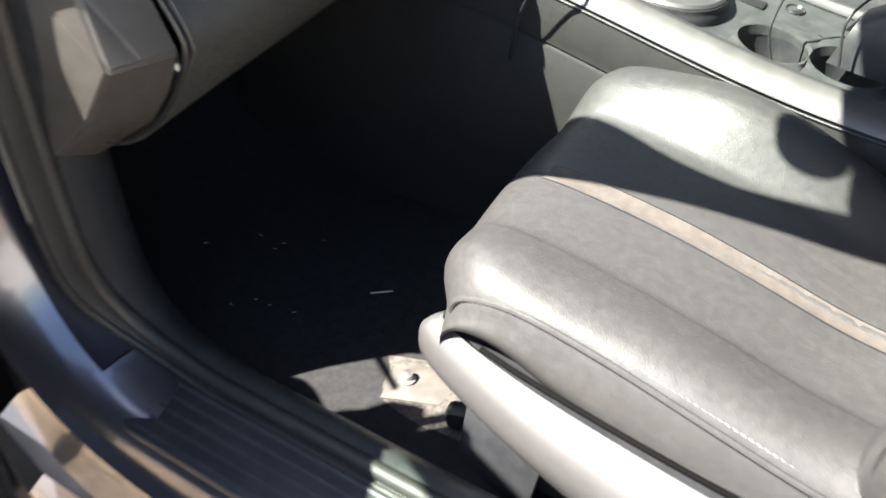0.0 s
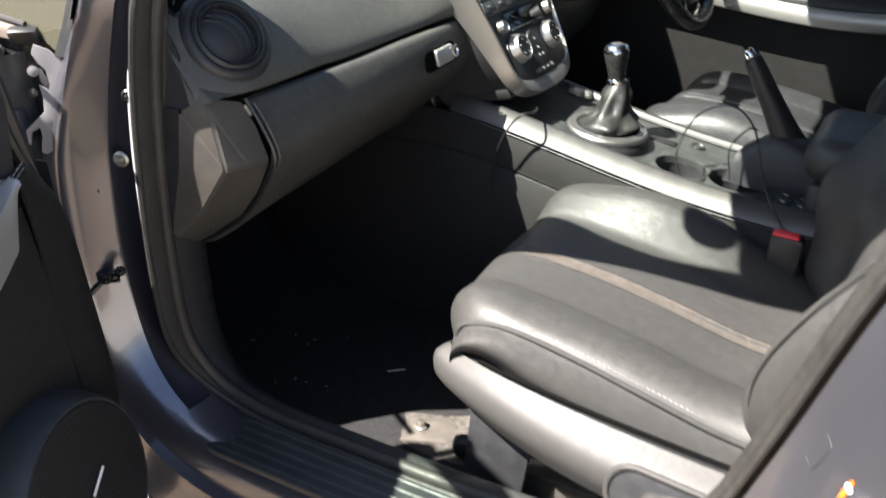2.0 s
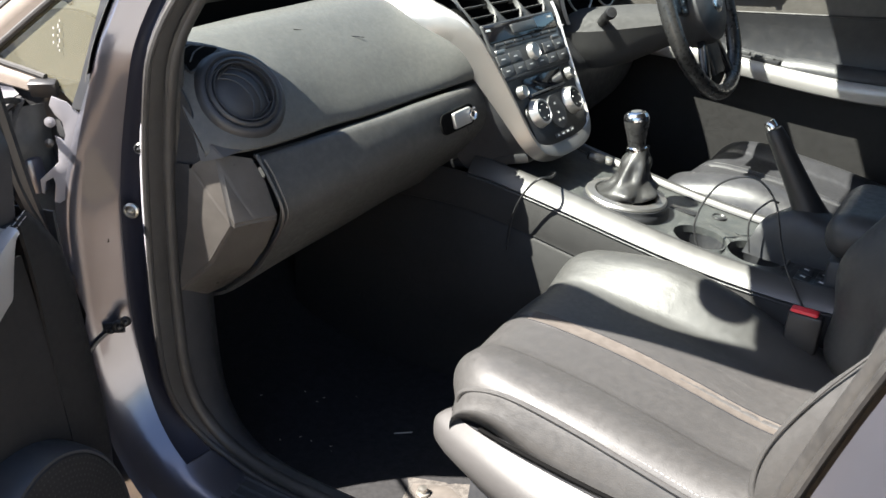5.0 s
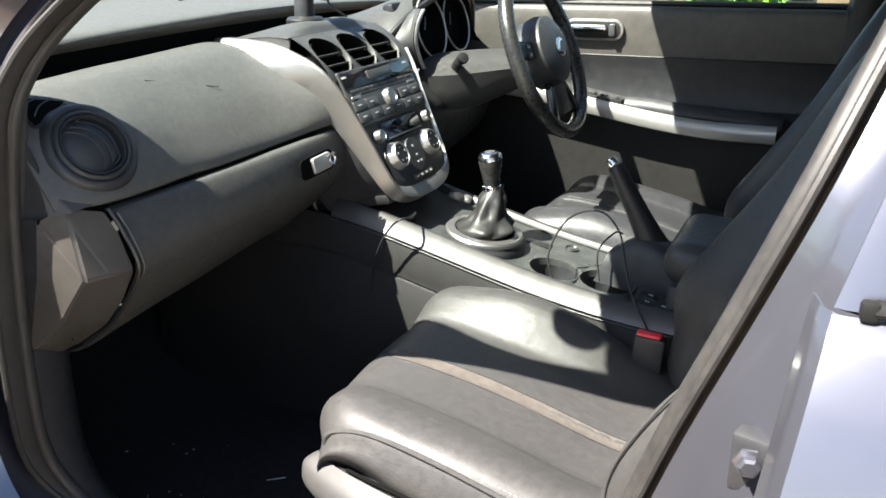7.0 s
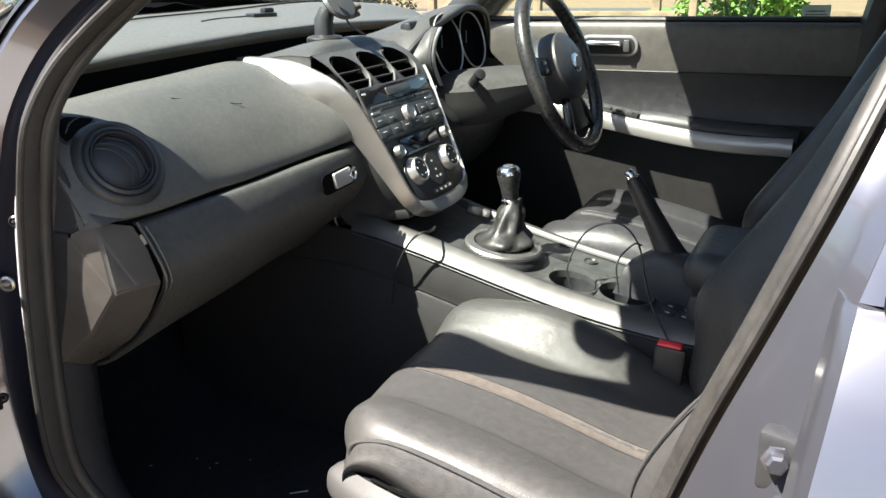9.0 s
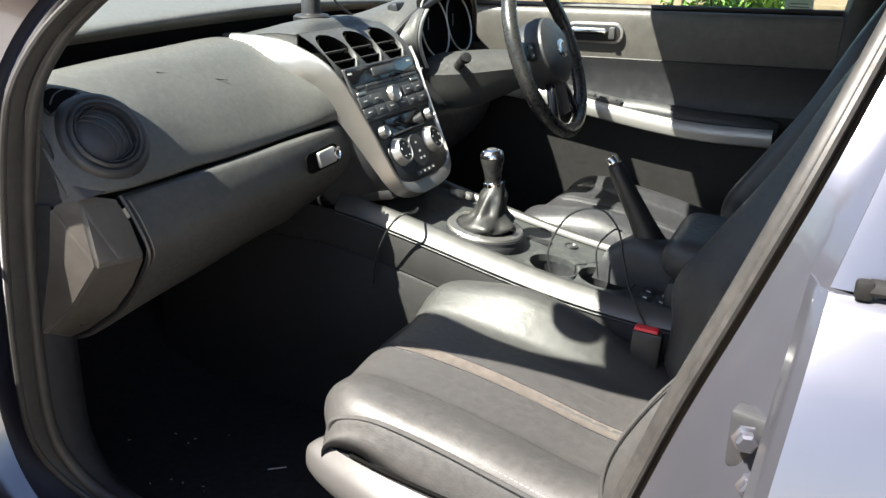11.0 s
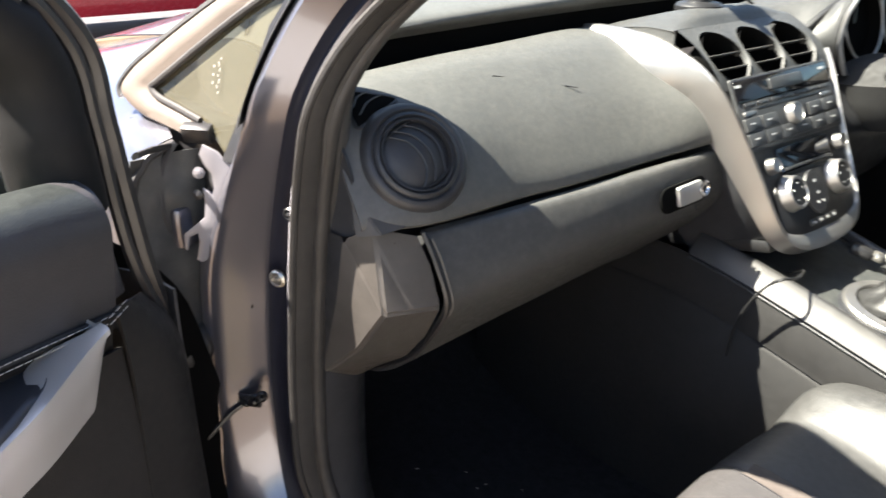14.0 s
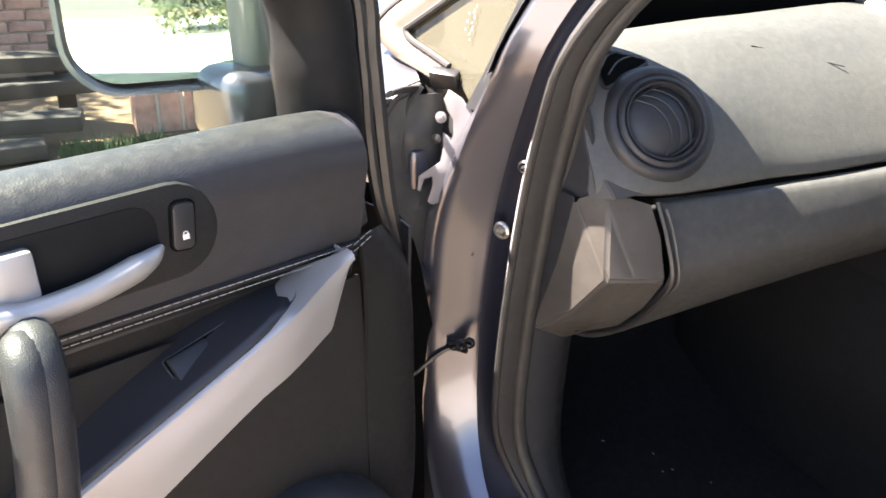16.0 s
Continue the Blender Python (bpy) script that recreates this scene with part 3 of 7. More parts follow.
wing = part("front_wing", surf([[(-0.505, -0.822, 1.052), (-0.66, -0.775, 1.082), (-0.95, -0.610, 1.098), (-1.70, -0.60, 0.99)],
                                [(-0.502, -0.840, 1.047), (-0.70, -0.822, 1.066), (-1.10, -0.760, 1.045), (-1.70, -0.71, 0.95)],
                                [(-0.500, -0.862, 1.034), (-0.80, -0.868, 1.032), (-1.20, -0.860, 0.985), (-1.70, -0.79, 0.88)],
                                [(-0.500, -0.880, 0.99), (-0.80, -0.893, 0.96), (-1.20, -0.91, 0.90), (-1.70, -0.84, 0.80)],
                                [(-0.500, -0.884, 0.86), (-0.80, -0.902, 0.83), (-1.20, -0.92, 0.80), (-1.70, -0.85, 0.74)],
                                [(-0.500, -0.882, 0.60), (-0.80, -0.900, 0.58), (-1.20, -0.91, 0.60), (-1.70, -0.85, 0.56)]], 5, 5, 0.003), PAINT, car, "sunlit grey front wing")
part("wing_lip", tube(smooth_path([(-0.502, -0.822, 1.046), (-0.500, -0.842, 1.040), (-0.499, -0.862, 1.026), (-0.499, -0.880, 0.97), (-0.499, -0.884, 0.70)], 6), 0.005, 6), SEAL, car, "black edge behind the wing")
part("bonnet", surf([[(-0.96, -0.60, 1.100), (-1.12, -0.30, 1.140), (-1.12, 0.30, 1.140), (-0.96, 0.60, 1.100)], [(-1.35, -0.62, 1.05), (-1.40, -0.30, 1.085), (-1.40, 0.30, 1.085), (-1.35, 0.62, 1.05)],
                     [(-1.75, -0.60, 0.96), (-1.85, -0.30, 0.97), (-1.85, 0.30, 0.97), (-1.75, 0.60, 0.96)]], 5, 5, 0.003), PAINT, car, "grey bonnet")
# small fixed quarter glass ahead of the door pillar, in a tan frame
QO, QU, QV, QN = V((-0.432, -0.785, 1.036)), V((-0.937, -0.350, 0.0)), V((-0.098, 0.263, 0.960)), V((0.336, -0.899, 0.280))


def on_quarter(u, v, h=0.0):
    return QO + QU * u + QV * v + QN * h


Q_IN = ((0.050, 0.036), (0.085, 0.046), (0.118, 0.055), (0.132, 0.065), (0.122, 0.074), (0.095, 0.094), (0.064, 0.117), (0.013, 0.153), (-0.036, 0.184), (-0.090, 0.216))
Q_OUT = ((0.066, 0.014), (0.102, 0.022), (0.152, 0.034), (0.186, 0.056), (0.172, 0.082), (0.140, 0.107), (0.105, 0.132), (0.050, 0.168), (0.000, 0.198), (-0.055, 0.232))
inner_edge = smooth_path([(u, v, 0) for u, v in Q_IN], 5)
outer_edge = smooth_path([(u, v, 0) for u, v in Q_OUT], 5)
bm = bmesh.new()
grid(bm, [[on_quarter(a.x + (b.x - a.x) * f, a.y + (b.y - a.y) * f, h) for f, h in ((0.0, -0.014), (0.0, 0.001), (0.10, 0.004), (0.22, 0.0035), (0.30, 0.0055), (0.60, 0.0055), (0.90, 0.004), (0.98, 0.000), (1.0, -0.016))] for a, b in zip(inner_edge, outer_edge)])
quarter = part("quarter_frame", bm, TAN, car, "frame of the quarter glass, sunlit tan put into its colour", 50)
part("glass_gasket", tube([on_quarter(p.x, p.y, 0.003) for p in inner_edge], 0.0042, 8), SEAL, quarter, "dark gasket along the glass")
part("frame_gasket", tube([on_quarter(p.x, p.y, 0.0) for p in outer_edge[14:]], 0.0055, 8), SEAL, quarter, "dark gasket beside the bonnet")
bm = bmesh.new()
f = bm.faces.new([bm.verts.new(on_quarter(u, v, 0.004)) for u, v in ((0.012, -0.004), (-0.002, 0.034), (-0.036, 0.148), (-0.083, 0.222), (-0.105, 0.216), (-0.058, 0.144), (-0.024, 0.030), (-0.008, -0.004))])
bmesh.ops.solidify(bm, geom=[f], thickness=0.008)
part("pillar_seal", bm, BLACK, quarter, "black rubber between glass and pillar")
bm = bmesh.new()
f = bm.faces.new([bm.verts.new(on_quarter(u, v, -0.002)) for u, v in ((0.004, -0.004), *Q_IN, (-0.085, 0.210), (-0.042, 0.146), (-0.008, 0.030))])
bmesh.ops.solidify(bm, geom=[f], thickness=0.004)
pane = part("quarter_glass", bm, QTINT, quarter, "small tinted quarter glass with an etched mark")
for k in range(7):                             # the maker's etching, as plain bars
    part("etching", box((0.0008, 0.0030 + 0.0012 * (k % 3), 0.0004), frame_at(on_quarter(0.030 + 0.0022 * (k % 2), 0.070 + 0.0062 * k, 0.0016), QU, QN), 0), THREAD, pane)
for k in range(3):
    part("etching", box((0.0012, 0.003, 0.0005), frame_at(on_quarter(0.039, 0.080 + 0.009 * k, 0.0016), QU, QN), 0), THREAD, pane)
part("scuttle", surf([[(-0.56, -0.74, 1.04), (-0.80, -0.55, 1.095), (-1.00, 0.0, 1.135), (-0.80, 0.55, 1.095), (-0.56, 0.74, 1.04)],
                      [(-0.75, -0.72, 1.04), (-0.98, -0.55, 1.07), (-1.15, 0.0, 1.09), (-0.98, 0.55, 1.07), (-0.75, 0.72, 1.04)]], 3, 4, 0.004), BLACK, car, "black plastic windscreen scuttle")


def pillar(path, w, d, mat, name, label):
    """A flattened bar along a path; w across (y), d along the outline."""
    part(name, tube(path, [w] * len(path), 12, squash=d / w), mat, car, label)


for sgn in (1,):
    base = smooth_path([(-0.455, sgn * 0.775, 1.03), (-0.395, sgn * 0.770, 1.13), (-0.30, sgn * 0.745, 1.225), (-0.16, sgn * 0.715, 1.312), (0.04, sgn * 0.675, 1.415), (0.26, sgn * 0.64, 1.488), (0.50, sgn * 0.622, 1.515), (0.78, sgn * 0.62, 1.51), (1.6, sgn * 0.62, 1.46)], 5)
    part("windscreen_pillar", tube(base, 0.048, 12, squash=0.72), PAINT, car, "painted windscreen pillar and roof rail")
    part("windscreen_seal", tube([p + V((-0.045, -sgn * 0.002, 0.012)) for p in base[:26]], 0.008, 6), SEAL, car, "black rubber windscreen edge")
part("pillar_trim", tube(smooth_path([(-0.52, 0.70, 1.06), (-0.43, 0.700, 1.145), (-0.33, 0.690, 1.232), (-0.18, 0.665, 1.325), (0.02, 0.63, 1.425)], 5), 0.046, 12, squash=0.7), DARK, car, "dark inner trim of the far windscreen pillar")
roof = surf([[(-0.03, 0.0, 1.508), (-0.02, -0.30, 1.500), (0.00, -0.50, 1.482), (0.03, -0.665, 1.440)], [(0.30, 0.0, 1.585), (0.30, -0.30, 1.575), (0.30, -0.50, 1.55), (0.30, -0.67, 1.508)],
             [(0.90, 0.0, 1.615), (0.90, -0.30, 1.605), (0.90, -0.50, 1.575), (0.90, -0.67, 1.52)], [(2.0, 0.0, 1.53), (2.0, -0.30, 1.52), (2.0, -0.50, 1.49), (2.0, -0.60, 1.44)]], 4, 4)
me = bpy.data.meshes.new("joint")
roof.to_mesh(me)
flip = bmesh.new()
flip.from_mesh(me)
flip.transform(Matrix.Scale(-1, 4, (0, 1, 0)))
flip.to_mesh(me)
roof.from_mesh(me)
flip.free()
bpy.data.meshes.remove(me)
bmesh.ops.remove_doubles(roof, verts=roof.verts, dist=1e-4)
bmesh.ops.recalc_face_normals(roof, faces=roof.faces)
bmesh.ops.solidify(roof, geom=roof.faces[:], thickness=0.03)
part("roof", roof, PAINT, car, "grey metal roof")
half_pane = (((-0.640, -0.735, 1.112), (-0.82, -0.585, 1.140), (-1.00, 0.0, 1.190)), ((-0.520, -0.745, 1.165), (-0.64, -0.55, 1.222), (-0.82, 0.0, 1.268)), ((-0.400, -0.728, 1.225), (-0.52, -0.52, 1.280), (-0.66, 0.0, 1.318)),
             ((-0.230, -0.690, 1.312), (-0.38, -0.49, 1.350), (-0.45, 0.0, 1.385)), ((0.00, -0.675, 1.430), (0.00, -0.45, 1.485), (-0.03, 0.0, 1.505)))
pane = surf([[*r, *[(x, -y, z) for x, y, z in r[1::-1]]] for r in half_pane], 5, 4, 0.004)
windscreen = part("windscreen", pane, CLEAR, car, "raked laminated windscreen glass")
# dark ceramic border along the foot of the glass
border = [[(-0.615, -0.700, 1.108), (-0.80, -0.560, 1.142), (-0.975, 0.0, 1.192), (-0.80, 0.560, 1.142), (-0.615, 0.700, 1.108)],
          [(-0.560, -0.690, 1.150), (-0.730, -0.545, 1.192), (-0.900, 0.0, 1.238), (-0.730, 0.545, 1.192), (-0.560, 0.690, 1.150)]]
part("ceramic_border", surf(border, 3, 5, 0.002), SHADEBLACK, windscreen, "black border along the foot of the glass")

# floor, firewall, far sill, rear closing panels
bm = surf([[(x, y, z) for y in (-0.615, -0.40, -0.20, 0.0, 0.20, 0.40, 0.615)] for x, z in ((-1.0, 0.80), (-0.92, 0.62), (-0.74, 0.43), (-0.50, 0.362), (-0.2, 0.360), (0.3, 0.364), (0.9, 0.37))], 5, 3, 0.01)
for v in bm.verts:
    v.co.z += 0.004 * noise.noise(v.co * 14) + 0.0025 * noise.noise(v.co * 45)
carpet = part("carpet", bm, CARPET, None, "black car carpet with dust and litter on it", 60, "carpet", "structure")
part("bulkhead", box((0.05, 1.5, 0.62), pose(-1.04, 0, 0.72), 0.01), BLACK, car, "dark bulkhead")
# footwell sides boxed in to stop light leaking in
for sgn in (-1, 1):
    part("inner_wing", box((0.56, 0.05, 0.86), pose(-0.81, sgn * 0.735, 0.62), 0.01), BLACK, car, "added box wall that keeps light out of the footwell")
    part("floor_side", box((2.5, 0.10, 0.05), pose(0.1, sgn * 0.655, 0.345), 0.01), BLACK, car)
part("rear_bulkhead", box((0.04, 1.36, 1.1), pose(1.75, 0, 0.95), 0.01), BLACK, car, "dark rear of the cabin")
part("far_sill", box((2.6, 0.20, 0.16), pose(0.4, 0.76, 0.39), 0.03), PAINT, car, "far sill")
part("far_rear_side", box((1.15, 0.06, 0.75), pose(1.18, 0.78, 0.78), 0.02), PAINT, car, "far rear side panel")
part("far_centre_pillar", tube(smooth_path([(0.60, 0.73, 0.45), (0.61, 0.735, 1.05), (0.66, 0.68, 1.30), (0.70, 0.62, 1.50)], 5), 0.055, 10, squash=0.8), DARK, car, "dark centre pillar of the far side")

# unseen plate added to end the sunlit patch on the seat
part("header_shade", slab(rounded(0.140, 0.125, 0.040), 0.012, pose(0.062, -0.625, 1.446, 12, -10, 0), 0.004), GREYTRIM, car, "unseen plate at the roof's front corner that blocks the sun")
# unseen visor, added and sized for the shadow on the seat bolster
visor = top("sun_visor", "unseen sun visor, shaped by the shadow it casts", "sun visor", (0.05, -0.56, 1.44))
part("flap", slab(rounded(0.070, 0.094, 0.034), 0.016, pose(-0.048, -0.602, 1.440, -8, -14, 0), 0.006), GREYTRIM, visor)
part("blade", slab(rounded(0.180, 0.440, 0.080), 0.014, pose(0.050, -0.420, 1.452, -5, -8, 0), 0.005), GREYTRIM, visor, "unseen blade, shaped to round off the seat's sunlit patch")

# ---- dashboard ----
dash = top("dashboard", "dark grey grained plastic dashboard, dusty and scratched", "dashboard", (-0.5, 0.0, 0.75))


def dash_x(y):
    """How far the dashboard's face sets forward at the middle and bows at the ends."""
    return 0.035 * (1 - (y / 0.7) ** 2)


# upper pad under the windscreen
ys = (-0.70, -0.60, -0.40, -0.15, 0.0, 0.15, 0.40, 0.60, 0.70)
def bow(y):
    return 1 - (y / 0.72) ** 2


bm = surf([[(x + 0.5 * dash_x(y) - (0.33 * bow(y) if k == 4 else 0.14 * bow(y) if k == 3 else 0), y, z + h * bow(y) - (0.010 if abs(y) > 0.65 else 0) + (0.026 * step(0.05, 0.5, y) if k > 2 else 0)) for y in ys]
           for k, (x, z, h) in enumerate(((-0.500, 1.120, 0.022), (-0.478, 1.138, 0.026), (-0.510, 1.150, 0.026), (-0.56, 1.152, 0.036), (-0.62, 1.142, 0.052)))], 5, 4, 0.008)
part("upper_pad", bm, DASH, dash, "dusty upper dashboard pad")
part("pad_seam", tube(smooth_path([(-0.56 + 0.5 * dash_x(y) - 0.22 * bow(y), y, 1.1535 + 0.041 * bow(y) + 0.026 * step(0.05, 0.5, y)) for y in ys[1:-1]], 4), 0.0022, 5), BLACK, dash, "dark seam across the upper pad")
for sgn in (-1, 1):
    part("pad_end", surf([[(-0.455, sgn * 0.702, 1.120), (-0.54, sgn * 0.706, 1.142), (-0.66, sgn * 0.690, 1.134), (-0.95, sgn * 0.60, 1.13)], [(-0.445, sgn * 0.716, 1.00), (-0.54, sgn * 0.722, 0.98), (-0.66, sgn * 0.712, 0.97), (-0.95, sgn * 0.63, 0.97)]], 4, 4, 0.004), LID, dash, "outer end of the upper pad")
# recessed black slot below it, its shade put into the near-black
part("slot", surf([[(-0.505 + 0.5 * dash_x(y), y, z + h * bow(y)) for y in ys] for z, h in ((1.06, 0.0), (1.135, 0.022))], 2, 3, 0.01), SHADEBLACK, dash, "black slot across the dashboard")

# main passenger pad
pad = [[(-0.445, -0.690, 1.096), (-0.442, -0.630, 1.106), (-0.440, -0.56, 1.112), (-0.440, -0.48, 1.117), (-0.440, -0.40, 1.120), (-0.445, -0.25, 1.126), (-0.460, -0.158, 1.122)],
       [(-0.405, -0.694, 1.090), (-0.398, -0.630, 1.100), (-0.395, -0.56, 1.104), (-0.392, -0.48, 1.107), (-0.390, -0.40, 1.108), (-0.390, -0.25, 1.111), (-0.395, -0.158, 1.111)],
       [(-0.356, -0.700, 1.066), (-0.338, -0.640, 1.066), (-0.336, -0.56, 1.066), (-0.339, -0.48, 1.066), (-0.335, -0.40, 1.065), (-0.328, -0.25, 1.065), (-0.312, -0.156, 1.071)],
       [(-0.325, -0.708, 1.022), (-0.300, -0.640, 1.018), (-0.296, -0.56, 1.018), (-0.299, -0.48, 1.017), (-0.293, -0.40, 1.016), (-0.284, -0.25, 1.017), (-0.256, -0.152, 1.030)],
       [(-0.300, -0.706, 0.972), (-0.276, -0.640, 0.968), (-0.275, -0.56, 0.966), (-0.276, -0.48, 0.967), (-0.268, -0.40, 0.968), (-0.258, -0.25, 0.974), (-0.236, -0.142, 0.984)],
       [(-0.330, -0.704, 0.964), (-0.320, -0.640, 0.962), (-0.320, -0.56, 0.960), (-0.313, -0.48, 0.961), (-0.305, -0.40, 0.962), (-0.295, -0.25, 0.968), (-0.285, -0.140, 0.974)]]
pad_ob = part("passenger_pad", surf(pad, 6, 5, 0.006), DASH, dash, "grey grained passenger pad with small scratches")
for x, y, z, a in ((-0.345, -0.350, 1.0745, 20), (-0.372, -0.45, 1.0955, 70)):
    part("scratch", tube([(x, y, z), (x + 0.012 * math.cos(radians(a)), y + 0.02, z - 0.004)], 0.0008, 4), BLACK, dash)
part("emblem", box((0.002, 0.022, 0.010), frame_at((-0.2525, -0.168, 1.0), (1, 0, 0.2), (0, -0.2, 1)), 0.001), DARK, dash, "moulded airbag lettering bar")

# face vent in its round housing at the outer end
VC, VN = V((-0.3065, -0.624, 1.0375)), V((0.83, -0.17, 0.56)).normalized()
vm = frame_at(VC, (0, 1, 0), VN)
vent = part("end_vent", lathe([(0.070, -0.024), (0.0665, -0.010), (0.063, -0.002), (0.060, 0.0015), (0.0575, 0.0030), (0.0545, 0.0035), (0.0525, 0.001), (0.0512, 0.001), (0.0500, 0.005), (0.0465, 0.006), (0.0452, 0.002), (0.0440, 0.002), (0.0430, 0.005), (0.0412, 0.005), (0.0405, 0.002), (0.040, -0.01)], VC, VN, 64), DARK, dash,
            "round dark face vent in a moulded housing", 60)
flap = part("vent_flap", lathe([(0, 0.008), (0.016, 0.007), (0.030, 0.003), (0.0405, -0.003)], VC, VN, 40), DARK, vent, "domed vent flap with curved slats")


def on_flap(x, y):
    return VC + vm.to_3x3() @ V((x, y, 0.0084 - 0.0066 * (x * x + y * y) / 0.0016))


# black cords on the dome paint the shade of the grooves between slats
for pts in (((-0.032, 0.025), (-0.012, 0.034), (0.008, 0.040)), ((-0.006, -0.040), (0.014, -0.034), (0.033, -0.023)), ((-0.019, 0.033), (0.001, 0.022), (0.013, 0.002), (0.015, -0.016), (0.009, -0.033)),
            ((-0.004, 0.037), (0.017, 0.024), (0.0275, 0.002), (0.026, -0.026)), ((-0.026, 0.028), (-0.008, 0.016), (0.002, -0.004), (0.002, -0.022), (-0.006, -0.037))):
    part("vent_slat", tube([on_flap(x, y) for x, y, _ in smooth_path([(x, y, 0) for x, y in pts], 6)], 0.0011, 6), BLACK, flap)
# triangular demister beside it: a near-black sheet on the pad paints its shade
A, B, C = V((-0.409, -0.660, 1.0985)), V((-0.369, -0.602, 1.0830)), V((-0.3485, -0.675, 1.0615))
dn = (B - A).cross(C - A).normalized()
dn = dn if dn.x > 0 else -dn
dm = frame_at((A + B + C) / 3, B - A, dn)
tri = [dm.inverted() @ p for p in (A, B, C)]
corner = []
for k in range(3):                             # rounded corners
    p, q, r_ = tri[k - 1], tri[k], tri[(k + 1) % 3]
    a, b = q + (p - q).normalized() * 0.010, q + (r_ - q).normalized() * 0.010
    corner += [a.lerp(q, t).lerp(q.lerp(b, t), t) for t in (0, 0.25, 0.5, 0.75, 1.0)]
tree_pad = BVHTree.FromObject(pad_ob, bpy.context.evaluated_depsgraph_get())


def on_pad(x, y, h):
    """A point h proud of the pad, over the demister's outline."""
    hit = tree_pad.ray_cast(dm @ V((x, y, 0.06)), -dn)[0]
    return (hit if hit else dm @ V((x, y, 0.006))) + dn * h


bm = bmesh.new()
mid = sum((V((p.x, p.y, 0)) for p in corner), V((0, 0, 0))) / len(corner)
rows = [[on_pad(mid.x + (p.x - mid.x) * f, mid.y + (p.y - mid.y) * f, h) for p in corner] for f, h in ((1.0, 0.0005), (0.97, 0.0022), (0.66, 0.0022), (0.33, 0.0022), (0.02, 0.0022))]
grid(bm, rows, True)
dem = part("side_demister", bm, SHADEBLACK, dash, "triangular side window demister, shade of its opening put into near-black")
part("demister_rim", tube([on_pad(p.x, p.y, 0.001) for p in [*corner, corner[0]]], 0.0022, 6), DARK, dem)
for f in (0.25, 0.48, 0.72):
    a, b = tri[0].lerp(tri[1], f), tri[0].lerp(tri[2], f).lerp(tri[1].lerp(tri[2], 0.5), f * 0.4)
    mid = a.lerp(b, 0.5) + V((-0.004, 0.003, 0))
    part("vent_slat", tube([on_pad(p.x, p.y, 0.0030) for p in smooth_path([a, mid, b], 4)], 0.0010, 5), GREYTRIM, dem)

# glove box: lid with a ridge, curved away below
lid = [[(-0.292, -0.632, 0.955), (-0.278, -0.50, 0.957), (-0.265, -0.36, 0.962), (-0.250, -0.22, 0.968), (-0.243, -0.118, 0.972)],
       [(-0.276, -0.630, 0.945), (-0.262, -0.50, 0.949), (-0.248, -0.36, 0.954), (-0.236, -0.22, 0.961), (-0.232, -0.118, 0.966)],
       [(-0.252, -0.626, 0.880), (-0.243, -0.50, 0.890), (-0.234, -0.36, 0.900), (-0.226, -0.22, 0.908), (-0.225, -0.118, 0.912)],
       [(-0.290, -0.618, 0.815), (-0.280, -0.50, 0.828), (-0.270, -0.36, 0.842), (-0.262, -0.22, 0.855), (-0.262, -0.118, 0.860)],
       [(-0.350, -0.608, 0.748), (-0.345, -0.50, 0.762), (-0.340, -0.36, 0.778), (-0.332, -0.22, 0.794), (-0.330, -0.118, 0.800)],
       [(-0.450, -0.606, 0.690), (-0.445, -0.50, 0.702), (-0.435, -0.36, 0.716), (-0.425, -0.22, 0.735), (-0.42, -0.118, 0.740)],
       [(-0.620, -0.600, 0.662), (-0.620, -0.50, 0.668), (-0.620, -0.36, 0.676), (-0.620, -0.22, 0.690), (-0.620, -0.118, 0.695)]]
glove = part("glove_box", surf(lid, 5, 6, 0.005), GLOVE, dash, "dark grey glove box lid")
gm = frame_at((-0.229, -0.222, 0.926), (0.05, 1, 0.07), (0.95, -0.05, 0.16))
# flat plate, the recess's shade put into its near-black
part("recess", slab(rounded(0.096, 0.036, 0.014), 0.003, gm @ Matrix.Translation((-0.004, 0, 0.0062)), 0.001), SHADEBLACK, glove, "plate behind the handle, recess shade put into near-black")
handle = part("handle", slab(rounded(0.050, 0.028, 0.004), 0.011, gm @ Matrix.Translation((0.004, 0, 0.004)), 0.003), RINGSILVER, glove, "brushed silver pull handle")
part("lock", lathe([(0.011, 0.0), (0.0115, 0.003), (0.010, 0.004), (0.0075, 0.0035), (0.006, 0.001), (0.0, 0.001)], gm @ V((0.032, 0, 0.0135)), gm.col[2].to_3d(), 24), CHROME, glove, "round chrome lock")
part("lock_slot", box((0.003, 0.009, 0.002), gm @ pose(0.032, 0, 0.0160), 0), BLACK, glove)
part("mark", box((0.0015, 0.010, 0.001), gm @ pose(0.022, -0.024, 0.006), 0), GREYBTN, glove)

# faceted end trim outside the glove box
T = [V(p) for p in ((-0.323, -0.716, 0.957), (-0.291, -0.694, 0.955), (-0.281, -0.645, 0.954), (-0.268, -0.637, 0.920), (-0.256, -0.632, 0.870), (-0.284, -0.633, 0.822), (-0.331, -0.628, 0.772),
                    (-0.262, -0.668, 0.874), (-0.274, -0.698, 0.874), (-0.342, -0.7165, 0.875), (-0.322, -0.703, 0.812), (-0.318, -0.664, 0.793),
                    (-0.380, -0.715, 0.760), (-0.385, -0.668, 0.734), (-0.405, -0.622, 0.722), (-0.480, -0.716, 0.728), (-0.480, -0.662, 0.702), (-0.480, -0.615, 0.694),
                    (-0.46, -0.722, 0.957), (-0.46, -0.724, 0.85), (-0.56, -0.724, 0.78))]
bm = bmesh.new()
